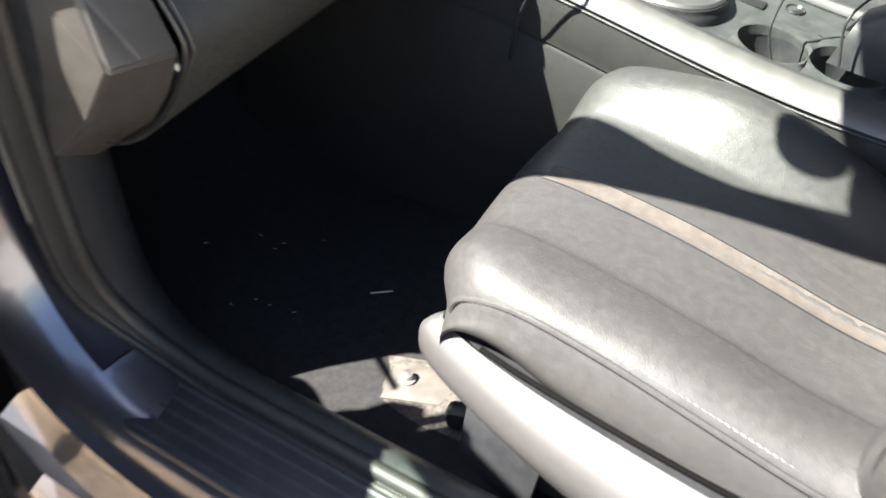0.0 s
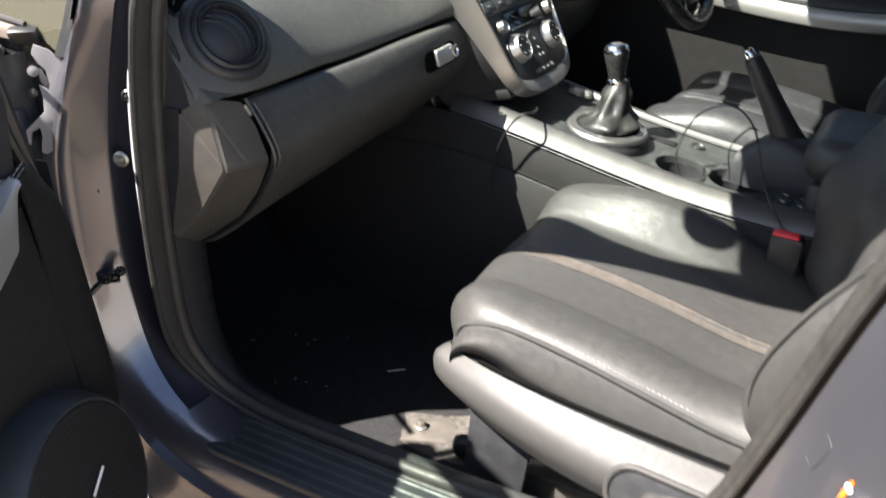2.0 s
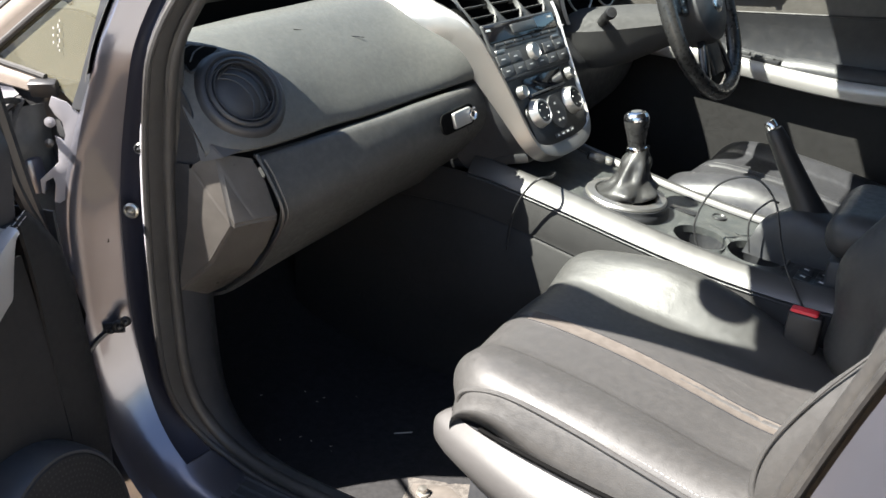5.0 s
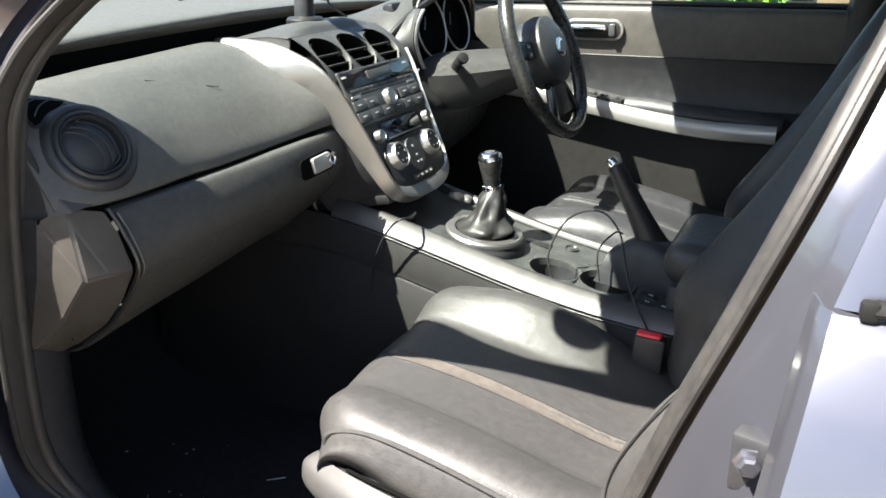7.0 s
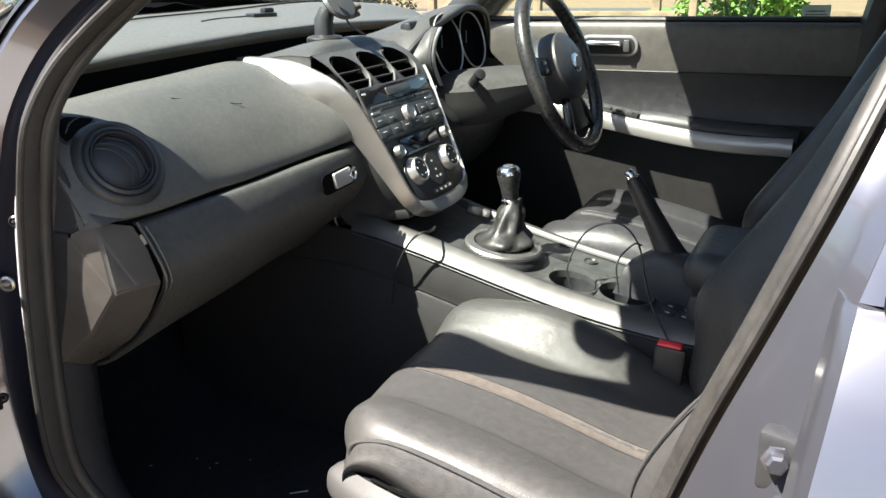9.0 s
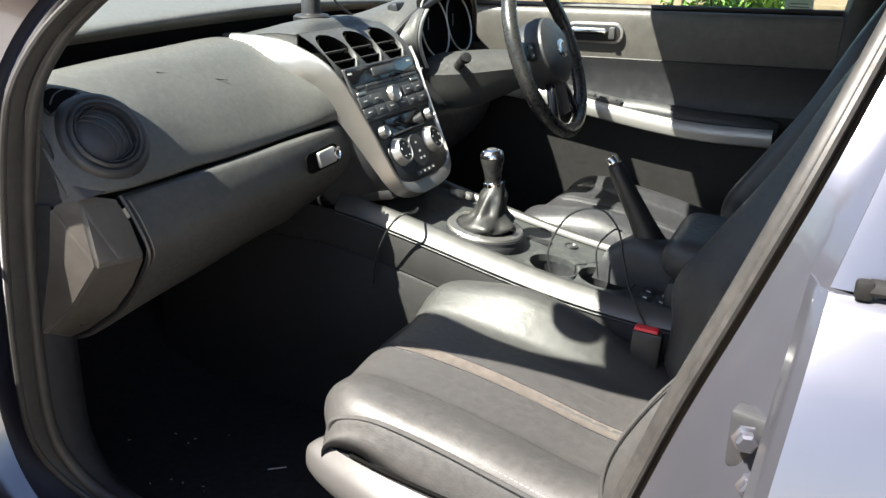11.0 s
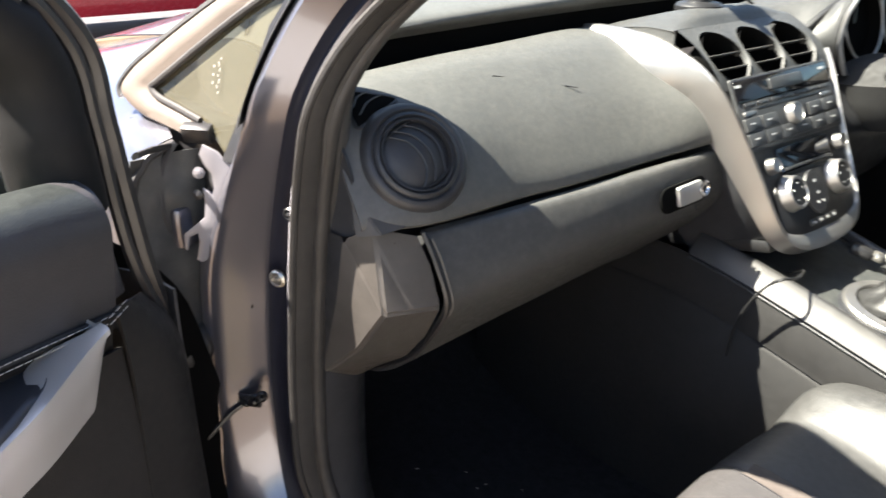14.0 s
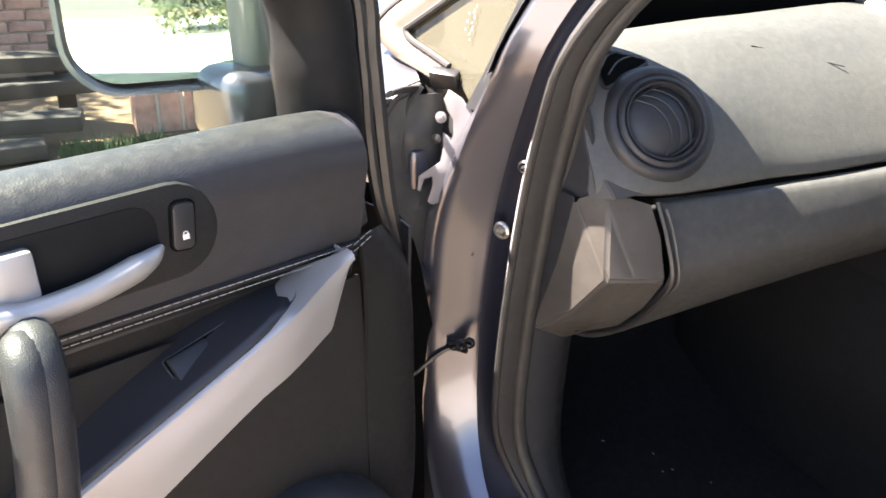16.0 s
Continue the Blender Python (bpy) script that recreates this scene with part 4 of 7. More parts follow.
vs = [bm.verts.new(p) for p in T]
for f in ((0, 1, 8), (1, 7, 8), (0, 8, 9), (9, 8, 10), (9, 10, 12), (1, 2, 3, 4, 7), (8, 7, 11, 10), (10, 11, 13, 12), (7, 4, 5, 6, 11), (11, 6, 14, 13), (12, 13, 16, 15), (13, 14, 17, 16)):
    bm.faces.new([vs[k] for k in f])
bmesh.ops.recalc_face_normals(bm, faces=bm.faces)
bmesh.ops.bevel(bm, geom=[e for e in bm.edges if len(e.link_faces) == 2 and e.calc_face_angle() > 0.12], offset=0.0035, segments=3, affect="EDGES")
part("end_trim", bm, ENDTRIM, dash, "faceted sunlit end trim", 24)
# side faces of the same trim, shade put into a darker plastic
bm = bmesh.new()
vs = [bm.verts.new(p + V((0, 0.0005, 0))) for p in T]
for f in ((18, 0, 9), (18, 9, 19), (19, 9, 12), (19, 12, 20), (20, 12, 15)):
    bm.faces.new([vs[k] for k in f])
bmesh.ops.delete(bm, geom=[v for v in bm.verts if not v.link_faces], context="VERTS")
part("end_cheek", bm, DARK, dash, "side of the end trim, shade put into its darker colour", 60)
part("shut_line", tube(smooth_path([(-0.280, -0.637, 0.957), (-0.263, -0.632, 0.922), (-0.2490, -0.628, 0.873), (-0.276, -0.629, 0.824), (-0.326, -0.624, 0.772), (-0.400, -0.616, 0.722)], 6), 0.0034, 6), BLACK, dash, "dark shut line beside the glove box")
part("shut_edge", tube(smooth_path([(-0.272, -0.6300, 0.950), (-0.2580, -0.6260, 0.922), (-0.2450, -0.622, 0.876), (-0.262, -0.622, 0.846)], 6), 0.0017, 6), GREYTRIM, dash, "light edge of the glove box")
# side cheek under the vent housing, and the small facet there
part("cheek", surf([[(-0.430, -0.712, 1.10), (-0.36, -0.715, 1.09), (-0.325, -0.704, 1.04), (-0.312, -0.702, 0.965)], [(-0.50, -0.716, 0.95), (-0.42, -0.722, 0.95), (-0.36, -0.716, 0.95), (-0.320, -0.706, 0.957)]], 4, 4, 0.004), DARK, dash, "dark cheek at the dashboard's end")
bm = bmesh.new()
W = [bm.verts.new(p) for p in ((-0.319, -0.703, 1.003), (-0.280, -0.652, 0.969), (-0.281, -0.693, 0.9665), (-0.306, -0.710, 0.961), (-0.330, -0.660, 0.985), (-0.320, -0.650, 0.960))]
for f in ((0, 2, 1), (0, 3, 2), (0, 1, 4), (3, 5, 1, 2)):
    bm.faces.new([W[k] for k in f])
bmesh.ops.recalc_face_normals(bm, faces=bm.faces)
bmesh.ops.bevel(bm, geom=[e for e in bm.edges if len(e.link_faces) == 2], offset=0.0012, segments=2, affect="EDGES")
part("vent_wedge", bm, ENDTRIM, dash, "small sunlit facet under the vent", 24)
# black sheet behind the gap, painting its shade
part("gap_back", surf([[(-0.335 + 0.04 * t, -0.70 + 0.56 * t, z + 0.012 * t) for t in (0, 0.5, 1)] for z in (0.93, 0.99)], 2, 2, 0.004), BLACK, dash, "black sheet that paints the gap's shade below the pad")
part("lower_duct", box((0.42, 1.34, 0.05), pose(-0.76, 0.0, 0.735, 0, 3, 0), 0.02), CARPET, dash, "dark underside of the dashboard")
part("column_wall", box((0.22, 0.20, 0.20), pose(-0.47, 0.0, 0.86), 0.02), BLACK, dash, "dark core behind the centre stack")

# ---- centre stack: v runs up its sloping face ----
SO, SV, SN = V((-0.155, -0.003, 0.91)), V((-0.447, 0, 0.894)), V((0.894, 0, 0.447))
SM = frame_at(SO, (0, 1, 0), SN)


def on_stack(y, v, h=0.0):
    """A point of the centre stack's face: across, up and proud of it; the head bends away at the top."""
    back = max(0.0, v - 0.165)
    return SM @ V((y, v, h - 4.0 * back * back))


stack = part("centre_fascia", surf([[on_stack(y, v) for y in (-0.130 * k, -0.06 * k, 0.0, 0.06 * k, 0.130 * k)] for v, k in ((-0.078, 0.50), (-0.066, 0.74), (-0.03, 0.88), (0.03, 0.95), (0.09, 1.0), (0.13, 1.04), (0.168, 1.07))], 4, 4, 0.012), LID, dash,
             "sloping centre stack with radio and heater controls")
# silver frame: a thin front edge that widens at the foot, with a deep side wall; it runs over the pad as a blade
def frame_row(side, v, yi, face, depth):
    """Front inner edge, ridge, and side wall at height v."""
    vi = v if v > -0.04 else -0.04 + (v + 0.04) * 0.45
    return [on_stack(side * yi, vi, -0.006), on_stack(side * yi, vi, 0.003), on_stack(side * (yi + face * 0.35), vi * 0.7 + v * 0.3, 0.0075), on_stack(side * (yi + face * 0.85), v, 0.006),
            on_stack(side * (yi + face), v, 0.0), on_stack(side * (yi + face + 0.004), v, -depth * 0.5), on_stack(side * (yi + face + 0.005), v - 0.002, -depth), on_stack(side * (yi + face - 0.004), v, -depth - 0.004)]


FRAME = ((0.195, 0.151, 0.007, 0.062), (0.16, 0.145, 0.007, 0.054), (0.11, 0.134, 0.007, 0.044), (0.05, 0.124, 0.007, 0.034), (-0.01, 0.116, 0.007, 0.024), (-0.045, 0.107, 0.008, 0.020), (-0.070, 0.090, 0.009, 0.017), (-0.084, 0.062, 0.008, 0.015), (-0.089, 0.030, 0.004, 0.014), (-0.090, 0.012, 0.002, 0.014), (-0.090, 0.0, 0.0, 0.014))
for side in (-1, 1):
    rows = [frame_row(side, *f) for f in FRAME]
    if side < 0:
        head = [[(-0.304, -0.153, 1.100), (-0.302, -0.154, 1.108), (-0.301, -0.157, 1.110), (-0.300, -0.161, 1.109), (-0.300, -0.165, 1.104), (-0.302, -0.176, 1.092), (-0.306, -0.190, 1.058), (-0.308, -0.190, 1.030)],
                [(-0.345, -0.156, 1.116), (-0.345, -0.157, 1.124), (-0.345, -0.160, 1.126), (-0.345, -0.164, 1.125), (-0.345, -0.168, 1.121), (-0.347, -0.182, 1.110), (-0.349, -0.193, 1.094), (-0.352, -0.193, 1.068)],
                [(-0.395, -0.155, 1.116), (-0.395, -0.156, 1.129), (-0.396, -0.159, 1.131), (-0.396, -0.164, 1.130), (-0.397, -0.169, 1.127), (-0.400, -0.184, 1.119), (-0.403, -0.194, 1.110), (-0.41, -0.194, 1.085)],
                [(-0.462, -0.170, 1.118), (-0.462, -0.171, 1.127), (-0.462, -0.172, 1.128), (-0.462, -0.174, 1.128), (-0.463, -0.176, 1.127), (-0.463, -0.178, 1.124), (-0.463, -0.180, 1.112), (-0.463, -0.180, 1.09)]]
        rows = [[V(p) for p in r] for r in head[::-1]] + rows
    bm = bmesh.new()
    cols = [smooth_path(c, 5) for c in zip(*rows)]
    for c in cols:                             # fair the sweep
        for _ in range(5):
            c[1:-1] = [(a + 2 * b + d) / 4 for a, b, d in zip(c, c[1:], c[2:])]
        if side < 0:
            for _ in range(40):
                c[3:34] = [(a + 2 * b + d) / 4 for a, b, d in zip(c[2:], c[3:34], c[4:])]
    grid(bm, list(zip(*cols)))
    part("silver_frame", bm, SILVER, stack, "satin silver frame round the centre stack", 55)
# hood over the stack's head
hood = [[(-0.45, y, 1.128 - 0.10 * max(0, abs(y) - 0.10)) for y in (-0.15, -0.08, 0.0, 0.08, 0.16)], [(-0.37, y, 1.147 - 0.20 * max(0, abs(y) - 0.08)) for y in (-0.15, -0.08, 0.0, 0.08, 0.16)],
        [(-0.330, y, 1.147 - 0.20 * max(0, abs(y) - 0.08)) for y in (-0.15, -0.08, 0.0, 0.08, 0.155)], [on_stack(y, 0.268, 0.002) for y in (-0.152, -0.08, 0.0, 0.08, 0.152)]]
hood = [[(r[0][0], -0.160, r[0][2] - 0.035), (r[0][0], -0.157, r[0][2] - 0.006), *r] for r in hood]
part("stack_hood", surf(hood, 5, 4, 0.004), LID, stack, "curved top of the centre stack")
bm = bmesh.new()
for y0, y1, yc in ((-0.152, -0.0545, -0.101), (-0.0545, 0.0385, -0.008), (0.0385, 0.152, 0.085)):
    rows = []
    for k in range(57):                        # from the round hole out to the cell's edge
        a = 2 * math.pi * k / 56
        c, s_ = math.cos(a), math.sin(a)
        f = min(((y1 - yc) if c > 0 else (yc - y0)) / max(1e-6, abs(c)), ((0.270 - 0.213) if s_ > 0 else (0.213 - 0.164)) / max(1e-6, abs(s_)))
        rows.append([on_stack(yc + c * r_, 0.213 + s_ * r_, h) for r_, h in ((0.0432, -0.006), (0.0436, 0.0005), (0.0442, 0.0022), (0.0450, 0.0028), (0.0457, 0.0022), (0.0463, 0.002), (0.0463 + (f - 0.0463) * 0.5, 0.002), (f, 0.002))])
    grid(bm, rows)
part("vent_face", bm, LID, stack, "grey face round the air vents", 50)
# three centre vents
for y in (-0.101, -0.008, 0.085):
    c, n = on_stack(y, 0.213, 0.003), (SN + SV * 0.38).normalized()
    vm2 = frame_at(c, (0, 1, 0), n)
    # shade inside the vent put into the near-black of its walls
    cv = part("centre_vent", lathe([(0.0440, -0.002), (0.0432, -0.010), (0.0415, -0.040), (0, -0.0405)], c, n, 36), SHADEBLACK, stack, "round black centre air vent")
    for h in (-0.014, 0.010):
        part("vent_slat", box((0.079, 0.0024, 0.016), vm2 @ pose(0, h, -0.012, 24, 0, 0), 0.001), GREYTRIM, cv)


def panel(name, y0, y1, v0, v1, h, mat, label="", parent=None, r=0.004, lift=0.001):
    return part(name, slab([((y0 + y1) / 2 + a, (v0 + v1) / 2 + b) for a, b in rounded(abs(y1 - y0), abs(v1 - v0), r)], h, SM @ Matrix.Translation((0, 0, lift)), min(0.0012, h * 0.4)), mat, parent or stack, label)


radio = panel("radio", -0.134, 0.128, 0.072, 0.178, 0.004, GREYBTN, "dark car radio with rows of buttons")
panel("radio_fascia", -0.131, 0.125, 0.142, 0.175, 0.003, GLOSS, "glossy black upper fascia", radio, lift=0.004)
panel("tape_door", -0.045, 0.045, 0.150, 0.168, 0.003, GREYBTN, "", radio, lift=0.0065)
panel("disc_slot", -0.085, 0.105, 0.1275, 0.1315, 0.002, BLACK, "black disc slot", radio, 0.0015, lift=0.0045)
for k in range(7):
    panel("button", -0.118 + 0.034 * k, -0.088 + 0.034 * k, 0.1345, 0.1405, 0.003, GREYBTN, "", radio, 0.002, lift=0.0045)
for y0 in (-0.124, 0.086):
    panel("button", y0, y0 + 0.030, 0.1225, 0.1295, 0.003, SILVER, "", radio, 0.003, lift=0.0045)
for r_, v0 in enumerate((0.100, 0.078)):
    for k in range(6):
        if k in (2, 3) and r_ == 0:
            continue
        y0 = -0.129 + 0.0425 * k
        panel("button", y0, y0 + 0.0405, v0, v0 + 0.0195, 0.004, GREYBTN, "", radio, 0.002, lift=0.004)
        part("marking", box((0.012, 0.0018, 0.0003), SM @ pose(y0 + 0.018, v0 + 0.011, 0.0085), 0), WHITE, radio)
for y0 in (-0.122, 0.108):
    part("marking", box((0.014, 0.004, 0.0003), SM @ pose(y0, 0.166, 0.0075), 0), WHITE, radio)


def knob(name, y, v, r, h, label, face=GLOSS, parent=None):
    n = (SN).normalized()
    c = on_stack(y, v, 0.004)
    k = part(name, lathe([(r * 1.08, 0), (r * 1.06, 0.003), (r, 0.005), (r * 0.96, h - 0.003), (r * 0.90, h), (r * 0.80, h), (r * 0.76, h - 0.002), (0, h - 0.002)], c, n, 40), SILVER, parent or stack, label)
    part("knob_face", lathe([(r * 0.76, 0), (r * 0.74, 0.0012), (0, 0.0012)], c + n * (h - 0.002), n, 32), face, k)
    for j in range(5):
        a = 2 * math.pi * j / 5
        part("marking", box((0.004, 0.0014, 0.0004), frame_at(c + n * (h - 0.0004), SV, n) @ pose(r * 0.52 * math.cos(a), r * 0.52 * math.sin(a), 0, 0, 0, math.degrees(a) + 90), 0), WHITE, k) if r > 0.02 else None
    return k


knob("volume_knob", -0.003, 0.110, 0.0165, 0.012, "silver volume knob", SILVER)
# display and small knobs
disp = panel("display", -0.070, 0.076, 0.030, 0.067, 0.003, SCREEN, "dark glossy clock display")
panel("display_strip", -0.060, 0.070, 0.033, 0.037, 0.001, GREYBTN, "", disp, 0.001, lift=0.0042)
knob("tuning_knob", -0.096, 0.046, 0.0115, 0.013, "small silver knob", SILVER)
knob("tuning_knob", 0.096, 0.050, 0.0115, 0.013, "small silver knob", SILVER)
# heater panel with two rotary controls
heater = panel("heater_panel", -0.104, 0.104, -0.064, 0.024, 0.003, BLACK, "black heater control panel", None, 0.03)
hub = part("heater_hub", lathe([(0.029, 0), (0.028, 0.003), (0, 0.003)], on_stack(0.0, -0.010, 0.004), SN, 36, squash=1.15), DARK, heater)
part("hub_ring", ring(on_stack(0.0, -0.010, 0.006), SN, 0.029, 0.0012, 36, 6), GREYBTN, heater)
for dy, dv in ((0, 0.010), (0.002, -0.008), (-0.004, -0.022), (0.010, -0.022)):
    part("marking", box((0.006, 0.004, 0.0003), SM @ pose(dy, -0.004 + dv, 0.0078), 0), WHITE, hub)
for k in range(4):
    panel("button", -0.036 + 0.019 * k, -0.019 + 0.019 * k, -0.056, -0.047, 0.0025, GREYBTN, "", heater, 0.002, lift=0.004)
    part("marking", box((0.006, 0.003, 0.0003), SM @ pose(-0.0275 + 0.019 * k, -0.0515, 0.0068), 0), WHITE, heater)
knob("temperature_dial", -0.066, 0.0, 0.0255, 0.016, "silver rotary heater dial with a black face", BLACK)
knob("fan_dial", 0.066, 0.0, 0.0255, 0.016, "silver rotary heater dial with a black face", BLACK)
# cheeks that carry the stack down to the console
for sgn in (-1, 1):
    part("stack_cheek", surf([[on_stack(sgn * 0.140, 0.14, -0.012), on_stack(sgn * 0.121, 0.0, -0.012), on_stack(sgn * 0.080, -0.076, -0.012)],
                              [(-0.36, sgn * 0.142, 0.99), (-0.34, sgn * 0.124, 0.88), (-0.28, sgn * 0.100, 0.79)]], 4, 4, 0.004), DARK, stack, "dark side of the centre stack")
part("stack_underside", box((0.20, 0.20, 0.02), pose(-0.25, 0, 0.815, 0, -12, 0), 0.006), BLACK, stack)

# ---- driver's side of the dashboard ----
LIP = [(-0.325, 0.175, 1.070), (-0.318, 0.208, 1.098), (-0.305, 0.247, 1.127), (-0.294, 0.292, 1.150), (-0.280, 0.358, 1.173), (-0.272, 0.440, 1.190), (-0.280, 0.560, 1.165), (-0.335, 0.70, 1.05)]
dp = [[(-0.455, y, z) for y, z in ((0.150, 1.122), (0.19, 1.127), (0.24, 1.132), (0.30, 1.136), (0.36, 1.140), (0.44, 1.138), (0.56, 1.128), (0.70, 1.10))],
      [(-0.385, 0.152, 1.112), (-0.380, 0.196, 1.126), (-0.37, 0.242, 1.142), (-0.36, 0.30, 1.160), (-0.35, 0.36, 1.176), (-0.34, 0.44, 1.182), (-0.34, 0.56, 1.160), (-0.37, 0.70, 1.085)],
      [(x - 0.022, y - 0.006, z + 0.004) for x, y, z in LIP], LIP]
part("cluster_hood", surf(dp, 6, 6, 0.006), LID, dash, "hood over the instruments")
part("hood_edge", tube(smooth_path([(x + 0.003, y + 0.002, z - 0.003) for x, y, z in LIP], 5), 0.0075, 8), BLACK, dash, "black rolled edge of the instrument hood")
STRIP = [(-0.270, 0.282, 1.152), (-0.264, 0.260, 1.144), (-0.262, 0.236, 1.122), (-0.261, 0.225, 1.086), (-0.258, 0.236, 1.052), (-0.256, 0.254, 1.026)]
part("hood_flank", surf([[(-0.300, 0.284, 1.142), (-0.304, 0.266, 1.134), (-0.312, 0.243, 1.116), (-0.322, 0.210, 1.088), (-0.325, 0.192, 1.050), (-0.320, 0.190, 1.010)], [(x - 0.015, y - 0.004, z) for x, y, z in STRIP], [(x - 0.002, y, z) for x, y, z in STRIP]], 5, 5), LID, dash, "grey inner flank of the hood")
part("cluster_bezel", surf([STRIP, [(x - 0.012, y + 0.030, z) for x, y, z in STRIP], [(x - 0.040, y + 0.060, z - 0.004) for x, y, z in STRIP]], 4, 5), SHADEBLACK, dash, "black bezel round the dials")
# sheet under the hood, its shade put into near-black
part("hood_roof", surf([[(x + 0.002, y, z - 0.008) for x, y, z in LIP[3:]], [(-0.31, y, z - 0.012) for x, y, z in LIP[3:]]], 4, 4), SHADEBLACK, dash, "hood underside, shade put into its black")
part("lower_driver_panel", surf([[(-0.27, 0.14, 1.02), (-0.255, 0.25, 1.00), (-0.255, 0.40, 0.99), (-0.26, 0.55, 0.99), (-0.29, 0.70, 0.99)], [(-0.23, 0.13, 0.93), (-0.215, 0.25, 0.92), (-0.215, 0.40, 0.91), (-0.23, 0.55, 0.91), (-0.27, 0.70, 0.91)],
                                 [(-0.29, 0.12, 0.80), (-0.28, 0.25, 0.80), (-0.28, 0.40, 0.80), (-0.30, 0.55, 0.80), (-0.33, 0.70, 0.80)], [(-0.50, 0.12, 0.72), (-0.50, 0.25, 0.72), (-0.50, 0.40, 0.72), (-0.50, 0.55, 0.72), (-0.50, 0.70, 0.72)]], 5, 5, 0.005), DARK, dash, "lower panel on the driver's side")
cluster = part("instrument_cluster", box((0.03, 0.31, 0.14), pose(-0.332, 0.415, 1.095, 0, -12, 0), 0.01), BLACK, dash, "dark instrument cluster with silver-edged dials")
for y, r in ((0.348, 0.069), (0.484, 0.066)):
    n, c = V((0.975, 0, 0.22)).normalized(), V((-0.296, y, 1.104))
    dial = part("dial", lathe([(r, -0.03), (r + 0.003, 0.012), (r + 0.001, 0.018), (r - 0.002, 0.014), (r - 0.006, -0.004), (0, -0.004)], c, n, 44), SHADEBLACK, cluster, "deep round instrument dial")
    part("dial_ring", ring(c + n * 0.018, n, r + 0.001, 0.0020, 48, 8), RINGSILVER, dial, "satin silver dial ring")
    part("needle", box((0.002, 0.003, 0.03), frame_at(c, (0, 0.4, 0.9), n) @ pose(0.012, 0, 0, 0, 90, 0), 0), GREYBTN, dial)
part("cluster_trim", surf([[(x, y, z) for x, y, z in STRIP], [(x + 0.004, y + 0.005, z) for x, y, z in STRIP], [(x + 0.003, y + 0.013, z - 0.001) for x, y, z in STRIP], [(x - 0.003, y + 0.017, z - 0.002) for x, y, z in STRIP]], 4, 5), RINGSILVER, cluster, "silver strip beside the instruments")
shroud = part("column_shroud", surf([[(-0.27, 0.256, 1.010), (-0.27, 0.285, 1.042), (-0.27, 0.375, 1.048), (-0.27, 0.434, 1.038), (-0.27, 0.460, 1.010), (-0.27, 0.434, 0.954), (-0.27, 0.375, 0.938), (-0.27, 0.285, 0.945), (-0.27, 0.256, 1.010)],
                                     [(-0.185, 0.268, 1.015), (-0.185, 0.294, 1.050), (-0.14, 0.375, 1.062), (-0.12, 0.426, 1.050), (-0.12, 0.447, 1.022), (-0.12, 0.426, 0.978), (-0.12, 0.375, 0.962), (-0.185, 0.294, 0.935), (-0.185, 0.268, 1.015)],
                                     [(-0.06, 0.316, 1.030), (-0.06, 0.333, 1.050), (-0.06, 0.375, 1.058), (-0.06, 0.417, 1.050), (-0.06, 0.434, 1.030), (-0.06, 0.417, 0.994), (-0.06, 0.375, 0.982), (-0.06, 0.333, 0.994), (-0.06, 0.316, 1.030)]], 4, 3), COLUMN, dash, "dark steering column shroud")
part("stalk", tube(smooth_path([(-0.190, 0.285, 1.030), (-0.170, 0.255, 1.045), (-0.150, 0.232, 1.056)], 4), [0.011, 0.011, 0.0105, 0.010, 0.010, 0.0095, 0.010, 0.011, 0.011], 12), BLACK, shroud, "black wiper stalk")
part("stalk_end", lathe([(0.012, 0), (0.0125, 0.010), (0.010, 0.016), (0, 0.017)], (-0.152, 0.234, 1.055), (0.62, -0.72, 0.32), 20), BLACK, shroud)

# ---- steering wheel ----
WC, WN = V((-0.012, 0.370, 1.060)), V((0.930, 0.0, 0.367)).normalized()
WM = frame_at(WC, (0, 1, 0), WN)
wheel = top("steering_wheel", "black three-spoke steering wheel with a worn shiny leather rim", "steering wheel", WC)
part("rim", ring(WC, WN, 0.178, 0.0165, 56, 14), WHEELHIDE, wheel, "worn black leather rim")
part("airbag_pad", lathe([(0.083, -0.030), (0.086, 0.0), (0.080, 0.022), (0.062, 0.032), (0.03, 0.036), (0, 0.037)], WC, WN, 36, squash=0.92), DARK, wheel, "dark airbag pad")
part("badge", lathe([(0.026, 0), (0.024, 0.004), (0.016, 0.006), (0, 0.0065)], WC + WN * 0.0345, WN, 30, squash=0.85), CHROME, wheel, "plain chrome badge")
part("badge_field", lathe([(0.019, 0), (0.017, 0.002), (0, 0.002)], WC + WN * 0.0398, WN, 30, squash=0.75), material("blue_grey_field", (0.10, 0.14, 0.19), 0.2, bump=0), wheel)
for a, w, mat in ((8, 0.038, DARK), (172, 0.038, DARK), (-62, 0.026, GLOSS), (-118, 0.026, GLOSS)):
    d = V((math.cos(radians(a)), math.sin(radians(a)), 0))
    part("spoke", box((0.115, w, 0.016), WM @ Matrix.Translation(d * 0.125 + V((0, 0, -0.002))) @ pose(0, 0, 0, 0, 0, a), 0.005), mat, wheel, "glossy black lower spoke" if mat is GLOSS else "dark spoke with buttons")
for sx in (-1, 1):
    for k in range(2):
        part("button", box((0.022, 0.013, 0.004), WM @ pose(sx * 0.112, 0.010 + 0.0165 * k - 0.006, 0.008), 0.0015), GREYBTN, wheel)
        part("marking", box((0.007, 0.003, 0.0004), WM @ pose(sx * 0.112, 0.010 + 0.0165 * k - 0.006, 0.0103), 0), WHITE, wheel)
